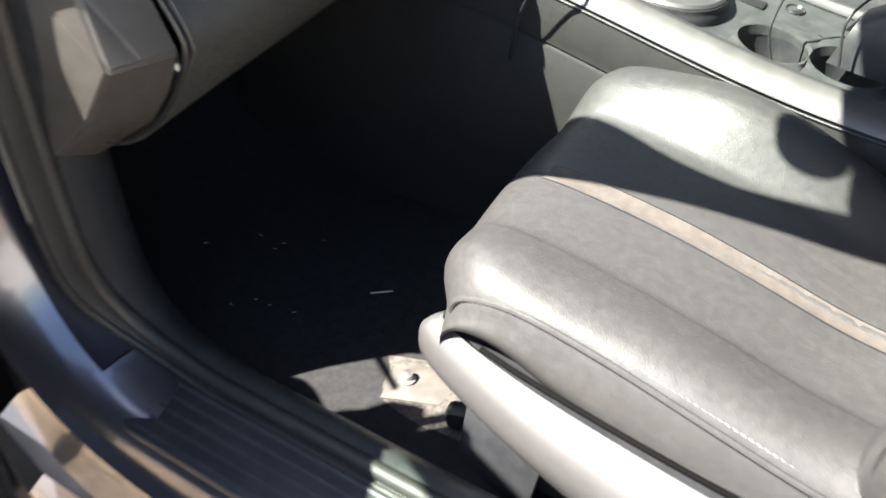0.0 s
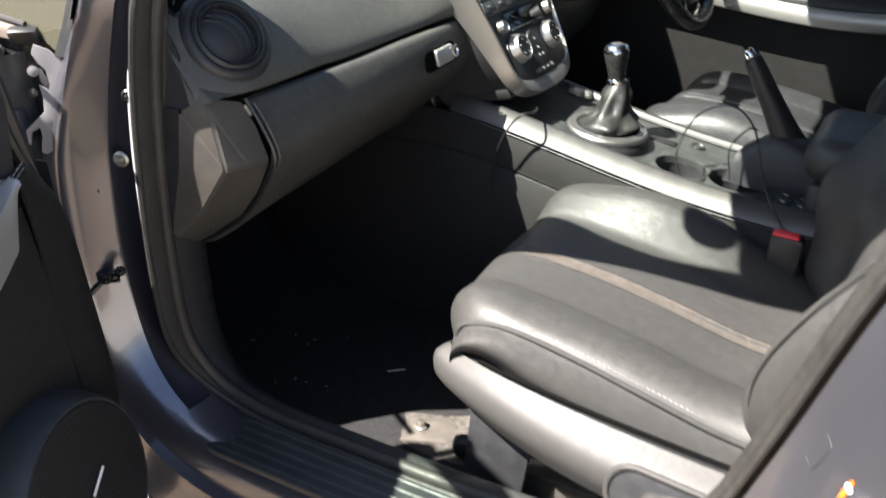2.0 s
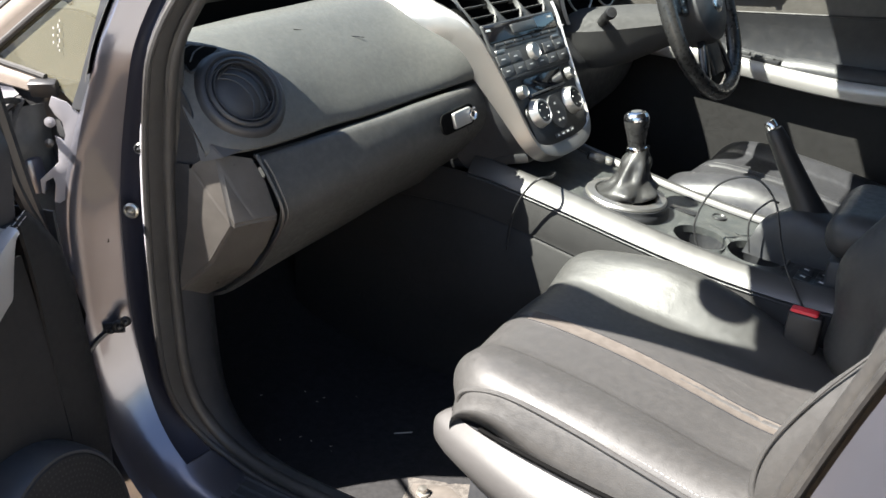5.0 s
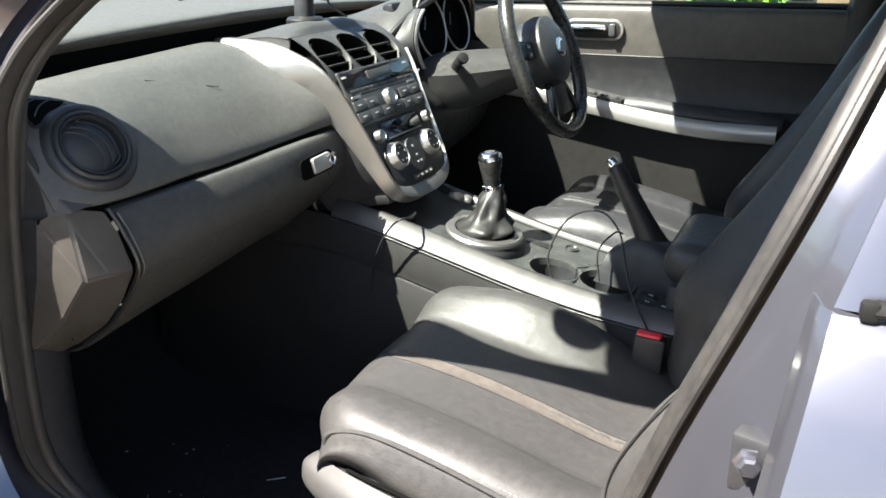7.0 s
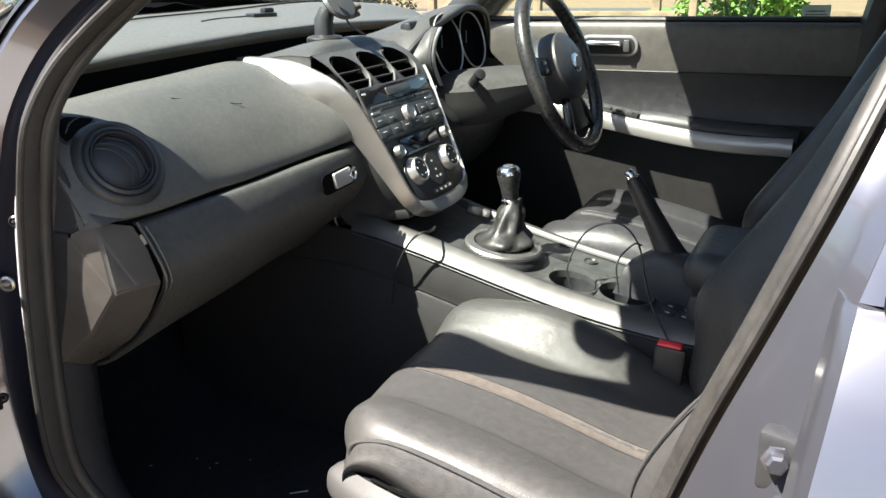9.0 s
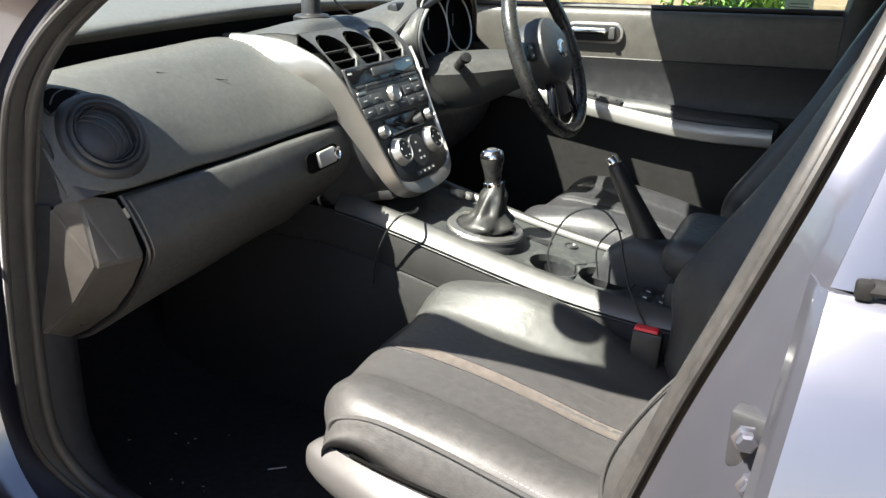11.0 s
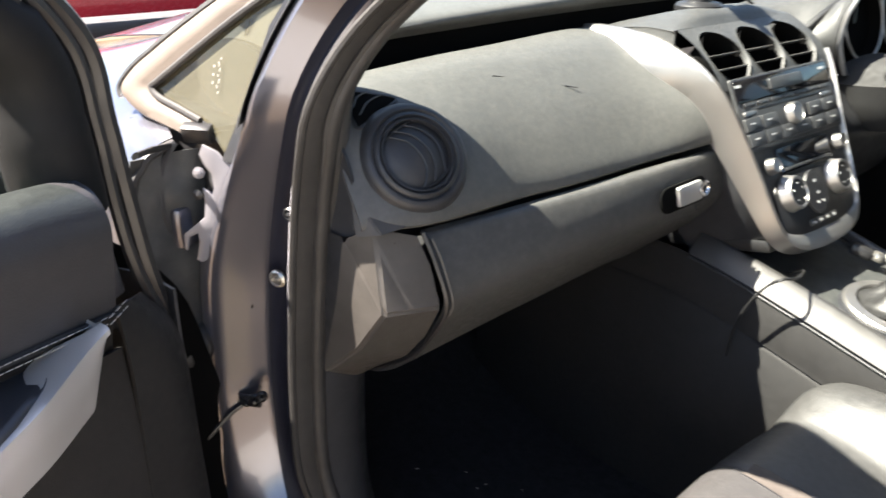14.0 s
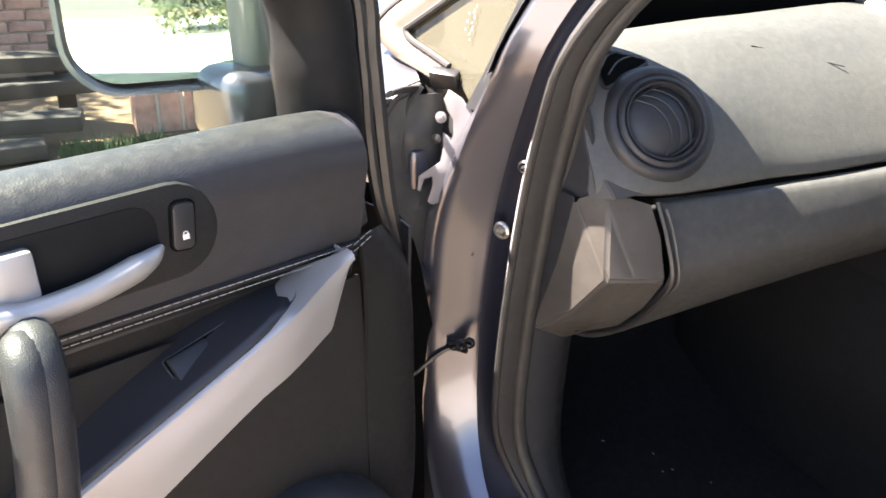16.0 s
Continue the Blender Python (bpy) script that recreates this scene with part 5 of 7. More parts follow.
part("lower_hub", slab([(-0.045, 0.0), (0.045, 0.0), (0.028, -0.09), (-0.028, -0.09)], 0.012, WM @ Matrix.Translation((0, -0.05, -0.006)), 0.004), BLACK, wheel)

# ---- holder and clutter on top of the dashboard ----
holder = top("phone_holder", "black suction phone holder with small grips", "phone holder", (-0.375, -0.012, 1.149))
part("base", lathe([(0.036, 0), (0.036, 0.008), (0.032, 0.012), (0.020, 0.014), (0.018, 0.02), (0, 0.02)], (-0.375, -0.012, 1.143), (0, 0, 1), 32), BLACK, holder)
part("stem", tube([(-0.375, -0.012, 1.155), (-0.375, -0.012, 1.185), (-0.368, -0.008, 1.205)], [0.020, 0.019, 0.015], 16), DARK, holder)
part("cradle", lathe([(0.034, 0), (0.038, 0.006), (0.034, 0.012), (0.02, 0.014), (0, 0.014)], (-0.352, 0.004, 1.212), (0.75, -0.15, 0.6), 28), GREYBTN, holder, "round cradle plate")
for dy, dz in ((-0.032, 0.016), (0.034, -0.012), (0.030, -0.026)):
    part("grip", tube([(-0.340, 0.004 + dy * 0.8, 1.216 + dz), (-0.326, 0.004 + dy * 1.25, 1.222 + dz)], 0.0065, 10), VALLEY, holder, "pale rubber grip")
part("lead", tube(smooth_path([(-0.352, 0.03, 1.205), (-0.36, 0.055, 1.175), (-0.34, 0.085, 1.148)], 5), 0.0022, 6), BLACK, holder)

clip = top("lead_clip", "small black lead clip stuck to the dashboard top", "cable clip", (-0.614, 0.10, 1.184))
part("base", box((0.036, 0.060, 0.010), pose(-0.614, 0.10, 1.188, 0, 0, -20), 0.003), BLACK, clip)
part("stub", box((0.020, 0.026, 0.014), pose(-0.609, 0.115, 1.196, 0, 0, -20), 0.004), BLACK, clip)
part("lead", tube(smooth_path([(-0.620, 0.072, 1.188), (-0.640, 0.03, 1.187), (-0.638, -0.03, 1.187), (-0.625, -0.08, 1.186)], 5), 0.0016, 5), BLACK, clip)

# ---- centre console ----
console = top("centre_console", "grey centre console with silver side rails, between the front seats", "console", (0.1, 0.0, 0.37))


def rail_z(x):
    """The height of the console's rails along the car."""
    x = max(x, -0.30)
    return 0.70 + 0.138 * (1 - step(-0.40, 0.46, x)) - 0.012 * math.sin(math.pi * max(0, min(1, (x + 0.25) / 0.65)))


def rail_y(x):
    return 0.118 - 0.012 * math.sin(math.pi * max(0, min(1, (x + 0.27) / 0.66))) + 0.006 * step(0.1, 0.4, x) * -1


def side_y(sgn, x):
    """The rails stand unevenly about the gear lever."""
    return -rail_y(x) if sgn < 0 else rail_y(x) + 0.048


xs = np.linspace(-0.262, 0.395, 24)
for sgn in (-1, 1):
    bm = bmesh.new()
    grid(bm, [[V((x, side_y(sgn, x) + sgn * dy, rail_z(x) + dz)) for dy, dz in ((-0.026, -0.012), (-0.022, -0.002), (-0.016, 0.001), (-0.010, -0.001), (0.011, -0.020), (0.0155, -0.027), (0.010, -0.031))] for x in xs], False)
    bmesh.ops.solidify(bm, geom=bm.faces[:], thickness=0.003)
    part("side_rail", bm, RAIL, console, "satin silver side rail", 45)
    bm = bmesh.new()
    xl = np.linspace(-0.72, 0.66, 36)
    grid(bm, [[V((x, side_y(sgn, x) + sgn * dy, z)) for dy, z in ((0.010, rail_z(x) - 0.030), (0.015, rail_z(x) - 0.036), (0.020, rail_z(x) - 0.09), (0.022, rail_z(x) - 0.097), (0.018, rail_z(x) - 0.099), (0.024, rail_z(x) - 0.105), (0.034, 0.50), (0.045, 0.36))] for x in xl])
    part("side_panel", bm, DOORDARK, console, "grained side panel of the console", 45)
    part("edge_strip", tube([(x, side_y(sgn, x) + sgn * 0.0155, rail_z(x) - 0.033) for x in xs], 0.0018, 6), DARK, console)
# deck, open over the cup holders
def deck_z(x, y):
    return rail_z(x) - 0.013 - 0.004 * (1 - ((y - 0.025) / 0.125) ** 2)


for x0, x1, y0, y1 in ((-0.20, 0.100, -0.098, 0.146), (0.100, 0.298, 0.058, 0.146), (0.298, 0.41, -0.098, 0.146)):
    part("deck", surf([[(x, y, deck_z(x, y)) for y in np.linspace(y0, y1, 4)] for x in np.linspace(x0, x1, 5)], 3, 3, 0.004), DECK, console, "grey console deck")
part("front_tray", box((0.13, 0.17, 0.03), pose(-0.235, 0.0, 0.775, 0, 8, 0), 0.01), BLACK, console, "dark tray under the stack")
GC = V((0.002, -0.006, 0.762))
GN = V((0.16, 0, 0.987)).normalized()
part("gear_plinth", lathe([(0.086, -0.030), (0.084, -0.012), (0.081, -0.007), (0.079, -0.004), (0.0785, 0.001), (0.074, 0.002)], GC, GN, 48, squash=0.98), DARK, console, "dark raised plinth round the gear lever")
part("gear_ring", lathe([(0.0765, -0.002), (0.0765, 0.004), (0.0735, 0.0075), (0.060, 0.0090), (0.0575, 0.006), (0.057, -0.004)], GC, GN, 48, squash=0.98), SILVER, console, "satin silver ring")
# cup holders: deep black wells in a grey surround
for x0, x1, cx, y, r in ((0.100, 0.197, 0.150, -0.022, 0.046), (0.197, 0.298, 0.246, -0.004, 0.050)):
    c = V((cx, y, 0))
    bm = bmesh.new()
    inner_loop, lip_loop, outer_loop, low = [], [], [], []
    for k in range(56):
        a = 2 * math.pi * k / 56
        dx, dy = math.cos(a), math.sin(a)
        f = min((x1 - cx) / max(1e-6, dx) if dx > 0 else (x0 - cx) / min(-1e-6, dx), (0.058 - y) / max(1e-6, dy) if dy > 0 else (-0.098 - y) / min(-1e-6, dy))
        px, py = c.x + f * dx, c.y + f * dy
        outer_loop.append(V((px, py, deck_z(px, py))))
        qx, qy = c.x + r * dx, c.y + r * dy
        g = min(f, r + 0.006) / r
        lip_loop.append(V((c.x + g * r * dx, c.y + g * r * dy, deck_z(qx, qy) + 0.004)))
        inner_loop.append(V((qx, qy, deck_z(qx, qy) + 0.003)))
        low.append(V((c.x + 0.97 * r * dx, c.y + 0.97 * r * dy, deck_z(qx, qy) - 0.010)))
    grid(bm, [outer_loop, lip_loop, inner_loop, low], True)
    part("cup_surround", bm, DECK, console, "grey cup holder surround")
    part("cup_holder", lathe([(r * 0.975, -0.008), (r * 0.95, -0.03), (r * 0.86, -0.075), (0, -0.078)], (c.x, y, deck_z(c.x, y)), (0.15, 0, 0.98), 36), DARK, console, "deep dark round cup holder")
part("coin_tray", box((0.050, 0.022, 0.004), pose(0.088, 0.070, deck_z(0.088, 0.07) + 0.001, 0, 9, 0), 0.002), BLACK, console, "black slot in the deck")
part("peg_hole", lathe([(0.014, 0.002), (0.013, 0.004), (0.010, 0.001), (0, 0.001)], (0.147, 0.098, deck_z(0.147, 0.098) - 0.001), (0.15, 0, 0.98), 24), BLACK, console)
sw = part("switch_panel", box((0.075, 0.075, 0.010), pose(0.348, -0.052, rail_z(0.348) - 0.012, 0, 8, 0), 0.003), BLACK, console, "black panel of heated-seat switches")
for k in range(2):
    for j in range(2):
        part("switch", box((0.024, 0.026, 0.007), pose(0.333 + 0.029 * k, -0.068 + 0.030 * j, rail_z(0.348) - 0.006 - 0.004 * k, 0, 14, 0), 0.002), BLACK, sw)
        part("marking", box((0.008, 0.004, 0.0004), pose(0.333 + 0.029 * k, -0.068 + 0.030 * j, rail_z(0.348) - 0.0015 - 0.0045 * k, 0, 14, 0), 0), WHITE, sw)
arm = top("armrest", "black leather console armrest with stitched edge", "armrest", (0.50, 0.02, 0.68))
part("box", box((0.30, 0.20, 0.14), pose(0.515, 0.015, 0.675), 0.015), DARK, arm, "dark storage box")
bm = box((0.32, 0.225, 0.075), pose(0.515, 0.015, 0.775, 0, 3, 0), 0.034, segments=5)
part("lid", bm, LEATHER, arm, "padded black leather lid")
part("stitching", stitches(smooth_path([(0.60, -0.0985, 0.767), (0.45, -0.0985, 0.776), (0.385, -0.092, 0.781), (0.362, -0.07, 0.783), (0.354, 0.0, 0.783), (0.358, 0.07, 0.783)], 8)), THREAD, arm)

# gear lever
gear = top("gear_lever", "black gear lever with a chrome-topped knob in a leather gaiter", "gear lever", GC)
bm = bmesh.new()
rows = []
for k, (h, r) in enumerate(((0.0, 0.052), (0.010, 0.046), (0.024, 0.031), (0.042, 0.025), (0.060, 0.022), (0.076, 0.018), (0.086, 0.016))):
    c = GC + GN * 0.006 + V((0.002, 0.004, 0)) * k + V((0, 0, h))
    rows.append([c + V((math.cos(a), math.sin(a), 0.10 * math.sin(3 * a) * (1 - abs(k - 3) / 4))) * (r * (1 + (0.24 if 0 < k < 5 else 0.03) * abs(math.cos(2.5 * a + 0.5 * k)) - (0.10 if 0 < k < 5 else 0) * math.cos(7 * a - 1.3 * k))) for a in (2 * math.pi * j / 40 for j in range(40))])
grid(bm, list(zip(*[smooth_path(c, 4) for c in zip(*rows)])), True)
part("gaiter", bm, GAITER, gear, "folded shiny black leather gaiter", 70)
part("collar", lathe([(0.019, 0), (0.019, 0.006), (0.016, 0.008)], (0.010, 0.014, 0.846), (-0.06, -0.02, 1), 24), CHROME, gear)
part("knob", lathe([(0.0145, 0), (0.0155, 0.010), (0.0175, 0.026), (0.0205, 0.040), (0.0225, 0.050), (0.0225, 0.056)], (0.009, 0.014, 0.848), (-0.06, -0.02, 1), 28), WHEELHIDE, gear, "black leather knob")
part("knob_cap", lathe([(0.0228, 0.0), (0.0225, 0.006), (0.019, 0.012), (0.012, 0.0148), (0, 0.0155)], (0.0058, 0.0128, 0.9025), (-0.06, -0.02, 1), 28), CHROME, gear, "chrome cap with the shift pattern")
part("marking", lathe([(0.010, 0), (0.009, 0.0008), (0, 0.0008)], (0.0049, 0.0125, 0.9178), (-0.06, -0.02, 1), 20), GREYBTN, gear)

# handbrake
brake = top("handbrake", "black handbrake lever raised beside the cup holders", "handbrake", (0.33, 0.062, 0.70))
part("lever", tube(smooth_path([(0.345, 0.066, 0.690), (0.320, 0.062, 0.742), (0.290, 0.058, 0.800), (0.259, 0.054, 0.858), (0.234, 0.051, 0.905)], 5), [0.044, 0.042, 0.040, 0.038, 0.0355, 0.033, 0.0305, 0.028, 0.026, 0.0243, 0.0230] + [0.0218, 0.0208, 0.0200, 0.0192, 0.0185, 0.0179, 0.0173, 0.0168] + [0.0158, 0.014], 16, squash=0.80), BLACK, brake, "black grip")
part("button", lathe([(0.0095, 0), (0.0095, 0.010), (0.0075, 0.013), (0, 0.0135)], (0.232, 0.0508, 0.9065), (-0.62, -0.06, 0.78), 20), CHROME, brake, "chrome release button")
part("boot", surf([[(0.215, 0.014, 0.690), (0.30, 0.008, 0.680), (0.40, 0.008, 0.670)], [(0.235, 0.030, 0.742), (0.30, 0.026, 0.768), (0.385, 0.03, 0.745)], [(0.240, 0.085, 0.742), (0.30, 0.092, 0.768), (0.385, 0.09, 0.745)], [(0.215, 0.100, 0.700), (0.30, 0.108, 0.712), (0.40, 0.102, 0.700)]], 5, 5, 0.004), DARK, brake, "dark moulded boot")

# small adapter and thin lead on the console
lead = top("charging_cable", "thin black charging cable looped over the console", "cable", (0.25, -0.06, 0.74))
pts = [(-0.140, -0.060, 0.790), (-0.105, -0.085, 0.812), (-0.093, -0.125, 0.816), (-0.098, -0.155, 0.821), (-0.117, -0.158, 0.805), (-0.136, -0.160, 0.776), (-0.153, -0.160, 0.734), (-0.163, -0.160, 0.675)]
part("strand", tube(smooth_path(pts, 8), 0.0022, 6), BLACK, lead)
pts = [(0.165, -0.070, 0.705), (0.150, -0.060, 0.760), (0.165, 0.005, 0.808), (0.215, 0.030, 0.822), (0.262, -0.005, 0.800), (0.290, -0.055, 0.752), (0.315, -0.105, 0.722), (0.345, -0.135, 0.690), (0.375, -0.150, 0.640), (0.380, -0.155, 0.60)]
part("strand", tube(smooth_path(pts, 8), 0.0019, 6), BLACK, lead)
pts = [(0.235, -0.02, 0.705), (0.228, -0.012, 0.760), (0.250, 0.012, 0.790), (0.268, 0.0, 0.795)]
part("strand", tube(smooth_path(pts, 8), 0.0019, 6), BLACK, lead)
adapter = top("socket_adapter", "small black power adapter in the front tray", "adapter", (-0.100, 0.085, 0.79))
part("body", box((0.036, 0.024, 0.018), pose(-0.100, 0.085, 0.798, 0, 20, 25), 0.006), BLACK, adapter)
part("plug", box((0.016, 0.020, 0.014), pose(-0.078, 0.095, 0.793, 0, 20, 25), 0.004), STEEL, adapter)
part("lead", tube(smooth_path([(-0.115, 0.078, 0.804), (-0.14, 0.065, 0.822), (-0.165, 0.055, 0.85)], 4), 0.002, 6), BLACK, adapter)


# ---- front seats ----
def seat(side, dx, dy, dz, name, label, hide_mat):
    """A leather front seat, outboard on the given side."""
    def at(x, y, z):
        return (x + dx, side * y + dy, z + dz * step(0.42, 0.52, z))

    s = top(name, label, "car seat", at(0.2, 0.37, 0.38), "front seats")
    # y runs from the outer flank over the bolsters to the tunnel; each column: y, rise
    cols = ((0.590, -0.130), (0.612, -0.070), (0.606, -0.020), (0.588, 0.008), (0.552, 0.018), (0.508, 0.009), (0.490, 0.003), (0.44, 0.002), (0.398, 0.002), (0.386, -0.004), (0.374, 0.002), (0.31, 0.003), (0.262, 0.004), (0.235, 0.022), (0.195, 0.046), (0.150, 0.036), (0.128, 0.0), (0.130, -0.075))
    rows = []
    for k, (x, z, f) in enumerate(((0.045, 0.570, 0.2), (0.000, 0.600, 0.55), (-0.010, 0.640, 0.8), (0.012, 0.672, 0.95), (0.06, 0.682, 1.0), (0.15, 0.666, 1.05), (0.25, 0.642, 1.2), (0.36, 0.612, 1.3), (0.47, 0.600, 1.2))):
        rows.append([at(x - (0.030 * (1 - ((y - 0.35) / 0.25) ** 2) if k < 5 else 0) + (0.018 if y > 0.58 and k < 5 else 0), y, z + h * ((0.1, 0.22, 0.32, 0.45, 0.58, 0.78, 1.0, 1.1, 1.1)[k] if y > 0.57 and h < -0.05 else f if y > 0.25 else (0.2, 0.55, 0.8, 0.80, 0.85, 1.30, 1.22, 0.62, 0.0)[k])) for y, h in cols])
    cushion = part("cushion", surf(rows, 4, 4), hide_mat, s, "creased black leather cushion with dust", 60)
    # the dusty groove down the cushion, piping and stitching
    hide = BVHTree.FromObject(cushion, bpy.context.evaluated_depsgraph_get())

    def on_hide(x, y, h):
        hit = hide.ray_cast(V(at(x, y, 0.9)), V((0, 0, -1)))[0]
        return (hit if hit else V(at(x, y, 0.60))) + V((0, 0, h))

    xs = np.linspace(0.012, 0.44, 40)
    if side < 0:
        bm = bmesh.new()
        grid(bm, [[on_hide(x, 0.386 - 0.015, 0.0008), on_hide(x, 0.386, 0.0040), on_hide(x, 0.386 + 0.015, 0.0008)] for x in xs])
        part("groove", bm, VALLEY, s, "dusty tan groove in the leather", 60)
    for off in (-0.0150, 0.0150):
        part("seam", tube([on_hide(x, 0.386 + off, 0.0002) for x in xs], 0.0011, 5), BLACK, s)
    pipe = smooth_path([at(x, y, z) for x, y, z in ((0.025, 0.598, 0.632), (0.018, 0.600, 0.655), (0.035, 0.597, 0.670), (0.09, 0.597, 0.678), (0.18, 0.597, 0.662), (0.28, 0.598, 0.636), (0.37, 0.598, 0.612), (0.45, 0.598, 0.600))], 6)
    part("piping", tube(pipe, 0.0036, 8), LEATHER, s, "piped edge")
    part("stitching", stitches([p + V((0, -side * 0.009, 0.006)) for p in pipe], 0.0045, 0.003, 0.0006), THREAD, s)
    flank = smooth_path([at(0.02, 0.607, 0.612), at(0.05, 0.6085, 0.604), at(0.10, 0.608, 0.612), at(0.20, 0.612, 0.590), at(0.34, 0.612, 0.560)], 5)
    part("seam", tube(flank, 0.0016, 5), BLACK, s)
    # plastic valance along the side with the recliner lever's dish
    val = [[at(0.030, 0.560, 0.630), at(0.0, 0.590, 0.622), at(0.10, 0.620, 0.616), at(0.25, 0.634, 0.602), at(0.40, 0.642, 0.592), at(0.52, 0.647, 0.588)],
           [at(0.010, 0.575, 0.624), at(-0.018, 0.604, 0.606), at(0.10, 0.644, 0.594), at(0.25, 0.666, 0.576), at(0.40, 0.676, 0.570), at(0.52, 0.672, 0.574)],
           [at(0.010, 0.585, 0.590), at(-0.012, 0.612, 0.580), at(0.10, 0.651, 0.568), at(0.25, 0.675, 0.550), at(0.40, 0.685, 0.542), at(0.52, 0.676, 0.542)],
           [at(0.035, 0.575, 0.558), at(0.016, 0.600, 0.548), at(0.11, 0.640, 0.536), at(0.25, 0.664, 0.518), at(0.40, 0.672, 0.510), at(0.52, 0.665, 0.510)]]
    part("side_valance", surf(val, 5, 5, 0.004), VALANCE, s, "grey plastic seat base cover")
    # filler added to close the gap and darken it
    part("valance_filler", surf([[(p[0], p[1] - side * 0.002, p[2] - 0.004) for p in val[0][1:]], [(p[0] + 0.004, p[1] - side * 0.060, p[2] - 0.024) for p in val[0][1:]]], 4, 4), DARK, s, "added dark filler behind the base cover")
    # black cord laid along the gap to paint its shade
    part("gap_shadow", tube(smooth_path([at(0.055, 0.607, 0.621), at(0.12, 0.614, 0.614), at(0.25, 0.622, 0.602), at(0.40, 0.628, 0.592)], 5), 0.003, 6), SHADEBLACK, s, "black cord that paints the gap's shade above the base cover")
    rec = frame_at(at(0.345, 0.6800, 0.548), (1, 0, -0.10), (0, side, 0.25))
    # flat plate darker than the cover: the dish's shade put into colour
    part("dish_plate", slab(rounded(0.150, 0.066, 0.032), 0.002, rec, 0.001), DARK, s, "flat plate round the lever, the dish's shade put into its colour")
    oval = [rec @ V((x, y, 0.002)) for x, y in rounded(0.154, 0.070, 0.034, 10)]
    part("dish_edge", tube(oval + oval[:1], 0.0042, 8), VALANCE, s, "raised edge of the dish")
    part("lever", slab(rounded(0.100, 0.040, 0.019), 0.012, rec @ Matrix.Translation((0.016, -0.006, 0.002)), 0.006), VALANCE, s, "grey recliner lever")
    part("front_bracket", slab([(-0.045, -0.055), (0.05, -0.075), (0.055, 0.045), (-0.045, 0.055)], 0.006, frame_at(at(0.075, 0.598, 0.478), (1, -0.05 * side, -0.1), (0.0, side, 0.12)), 0.002), DARK, s, "grey cover on the seat runner")
    for y in (0.20, 0.55):
        part("runner", box((0.46, 0.035, 0.045), Matrix.Translation(at(0.26, y, 0.395)), 0.004), STEEL, s, "steel seat runner")
    part("base_frame", box((0.40, 0.40, 0.06), Matrix.Translation(at(0.26, 0.37, 0.50)), 0.01), BLACK, s)
    # backrest
    bcols = ((0.575, -0.085), (0.605, -0.020), (0.600, 0.040), (0.575, 0.062), (0.53, 0.045), (0.485, 0.008), (0.43, 0.0), (0.37, -0.002), (0.31, 0.0), (0.255, 0.008), (0.21, 0.045), (0.168, 0.062), (0.142, 0.040), (0.136, -0.020), (0.165, -0.085))
    rows = []
    for z, x, f, nar in ((0.585, 0.480, 0.8, 1.0), (0.65, 0.456, 1.0, 1.0), (0.72, 0.470, 1.1, 1.0), (0.80, 0.512, 1.15, 0.995), (0.88, 0.568, 1.1, 0.985), (1.00, 0.640, 1.0, 0.97), (1.12, 0.69, 0.8, 0.93), (1.21, 0.73, 0.5, 0.86), (1.25, 0.77, 0.2, 0.75)):
        fore = 0.055 * step(0.70, 0.84, z)
        rows.append([at(x - h * f - fore * step(0.42, 0.22, y), 0.37 + (y - 0.37) * nar, z - 0.25 * h * f) for y, h in bcols])
    part("backrest", surf(rows, 4, 4, 0.01), hide_mat, s, "black leather backrest with raised bolsters", 60)
    part("back_shell", surf([[at(0.57, 0.58, 0.60), at(0.62, 0.37, 0.60), at(0.57, 0.16, 0.60)], [at(0.68, 0.575, 0.9), at(0.73, 0.37, 0.9), at(0.68, 0.165, 0.9)], [at(0.80, 0.53, 1.22), at(0.83, 0.37, 1.24), at(0.80, 0.21, 1.22)]], 4, 4, 0.01), DARK, s, "dark back shell")
    bseam = smooth_path([at(0.425, 0.588, 0.60), at(0.402, 0.592, 0.66), at(0.410, 0.590, 0.72), at(0.452, 0.588, 0.80), at(0.508, 0.583, 0.88), at(0.59, 0.572, 1.0)], 6)
    part("piping", tube(bseam, 0.0017, 8), LEATHER, s, "piped bolster edge")
    return s


passenger_seat = seat(-1, 0.0, 0.0, 0.0, "passenger_seat", "black leather front passenger seat, creased and dusty, in sunlight", LEATHER)
# darker leather than the passenger seat: the driver seat's shade put into colour
driver_seat = seat(1, 0.02, 0.035, 0.035, "driver_seat", "black leather driver's seat behind the wheel", DARKHIDE)

# seat belt buckle by the passenger seat
buckle = top("seat_belt_buckle", "black seat belt buckle with a red release button", "seat belt buckle", (0.355, -0.138, 0.58))
part("housing", box((0.050, 0.026, 0.090), pose(0.362, -0.180, 0.648, 0, 4, 0), 0.006), BLACK, buckle)
part("release_button", box((0.040, 0.018, 0.014), pose(0.362, -0.180, 0.691, 0, 4, 0), 0.004), RED, buckle, "red release button")
part("stalk", box((0.030, 0.012, 0.14), pose(0.366, -0.168, 0.56, -8, 6, 0), 0.003), BLACK, buckle)

# bracket of the seat's front mount on the floor, with litter on the carpet
mount = top("seat_mount", "bare steel seat mounting bracket bolted to the floor", "bracket", (-0.10, -0.505, 0.365))
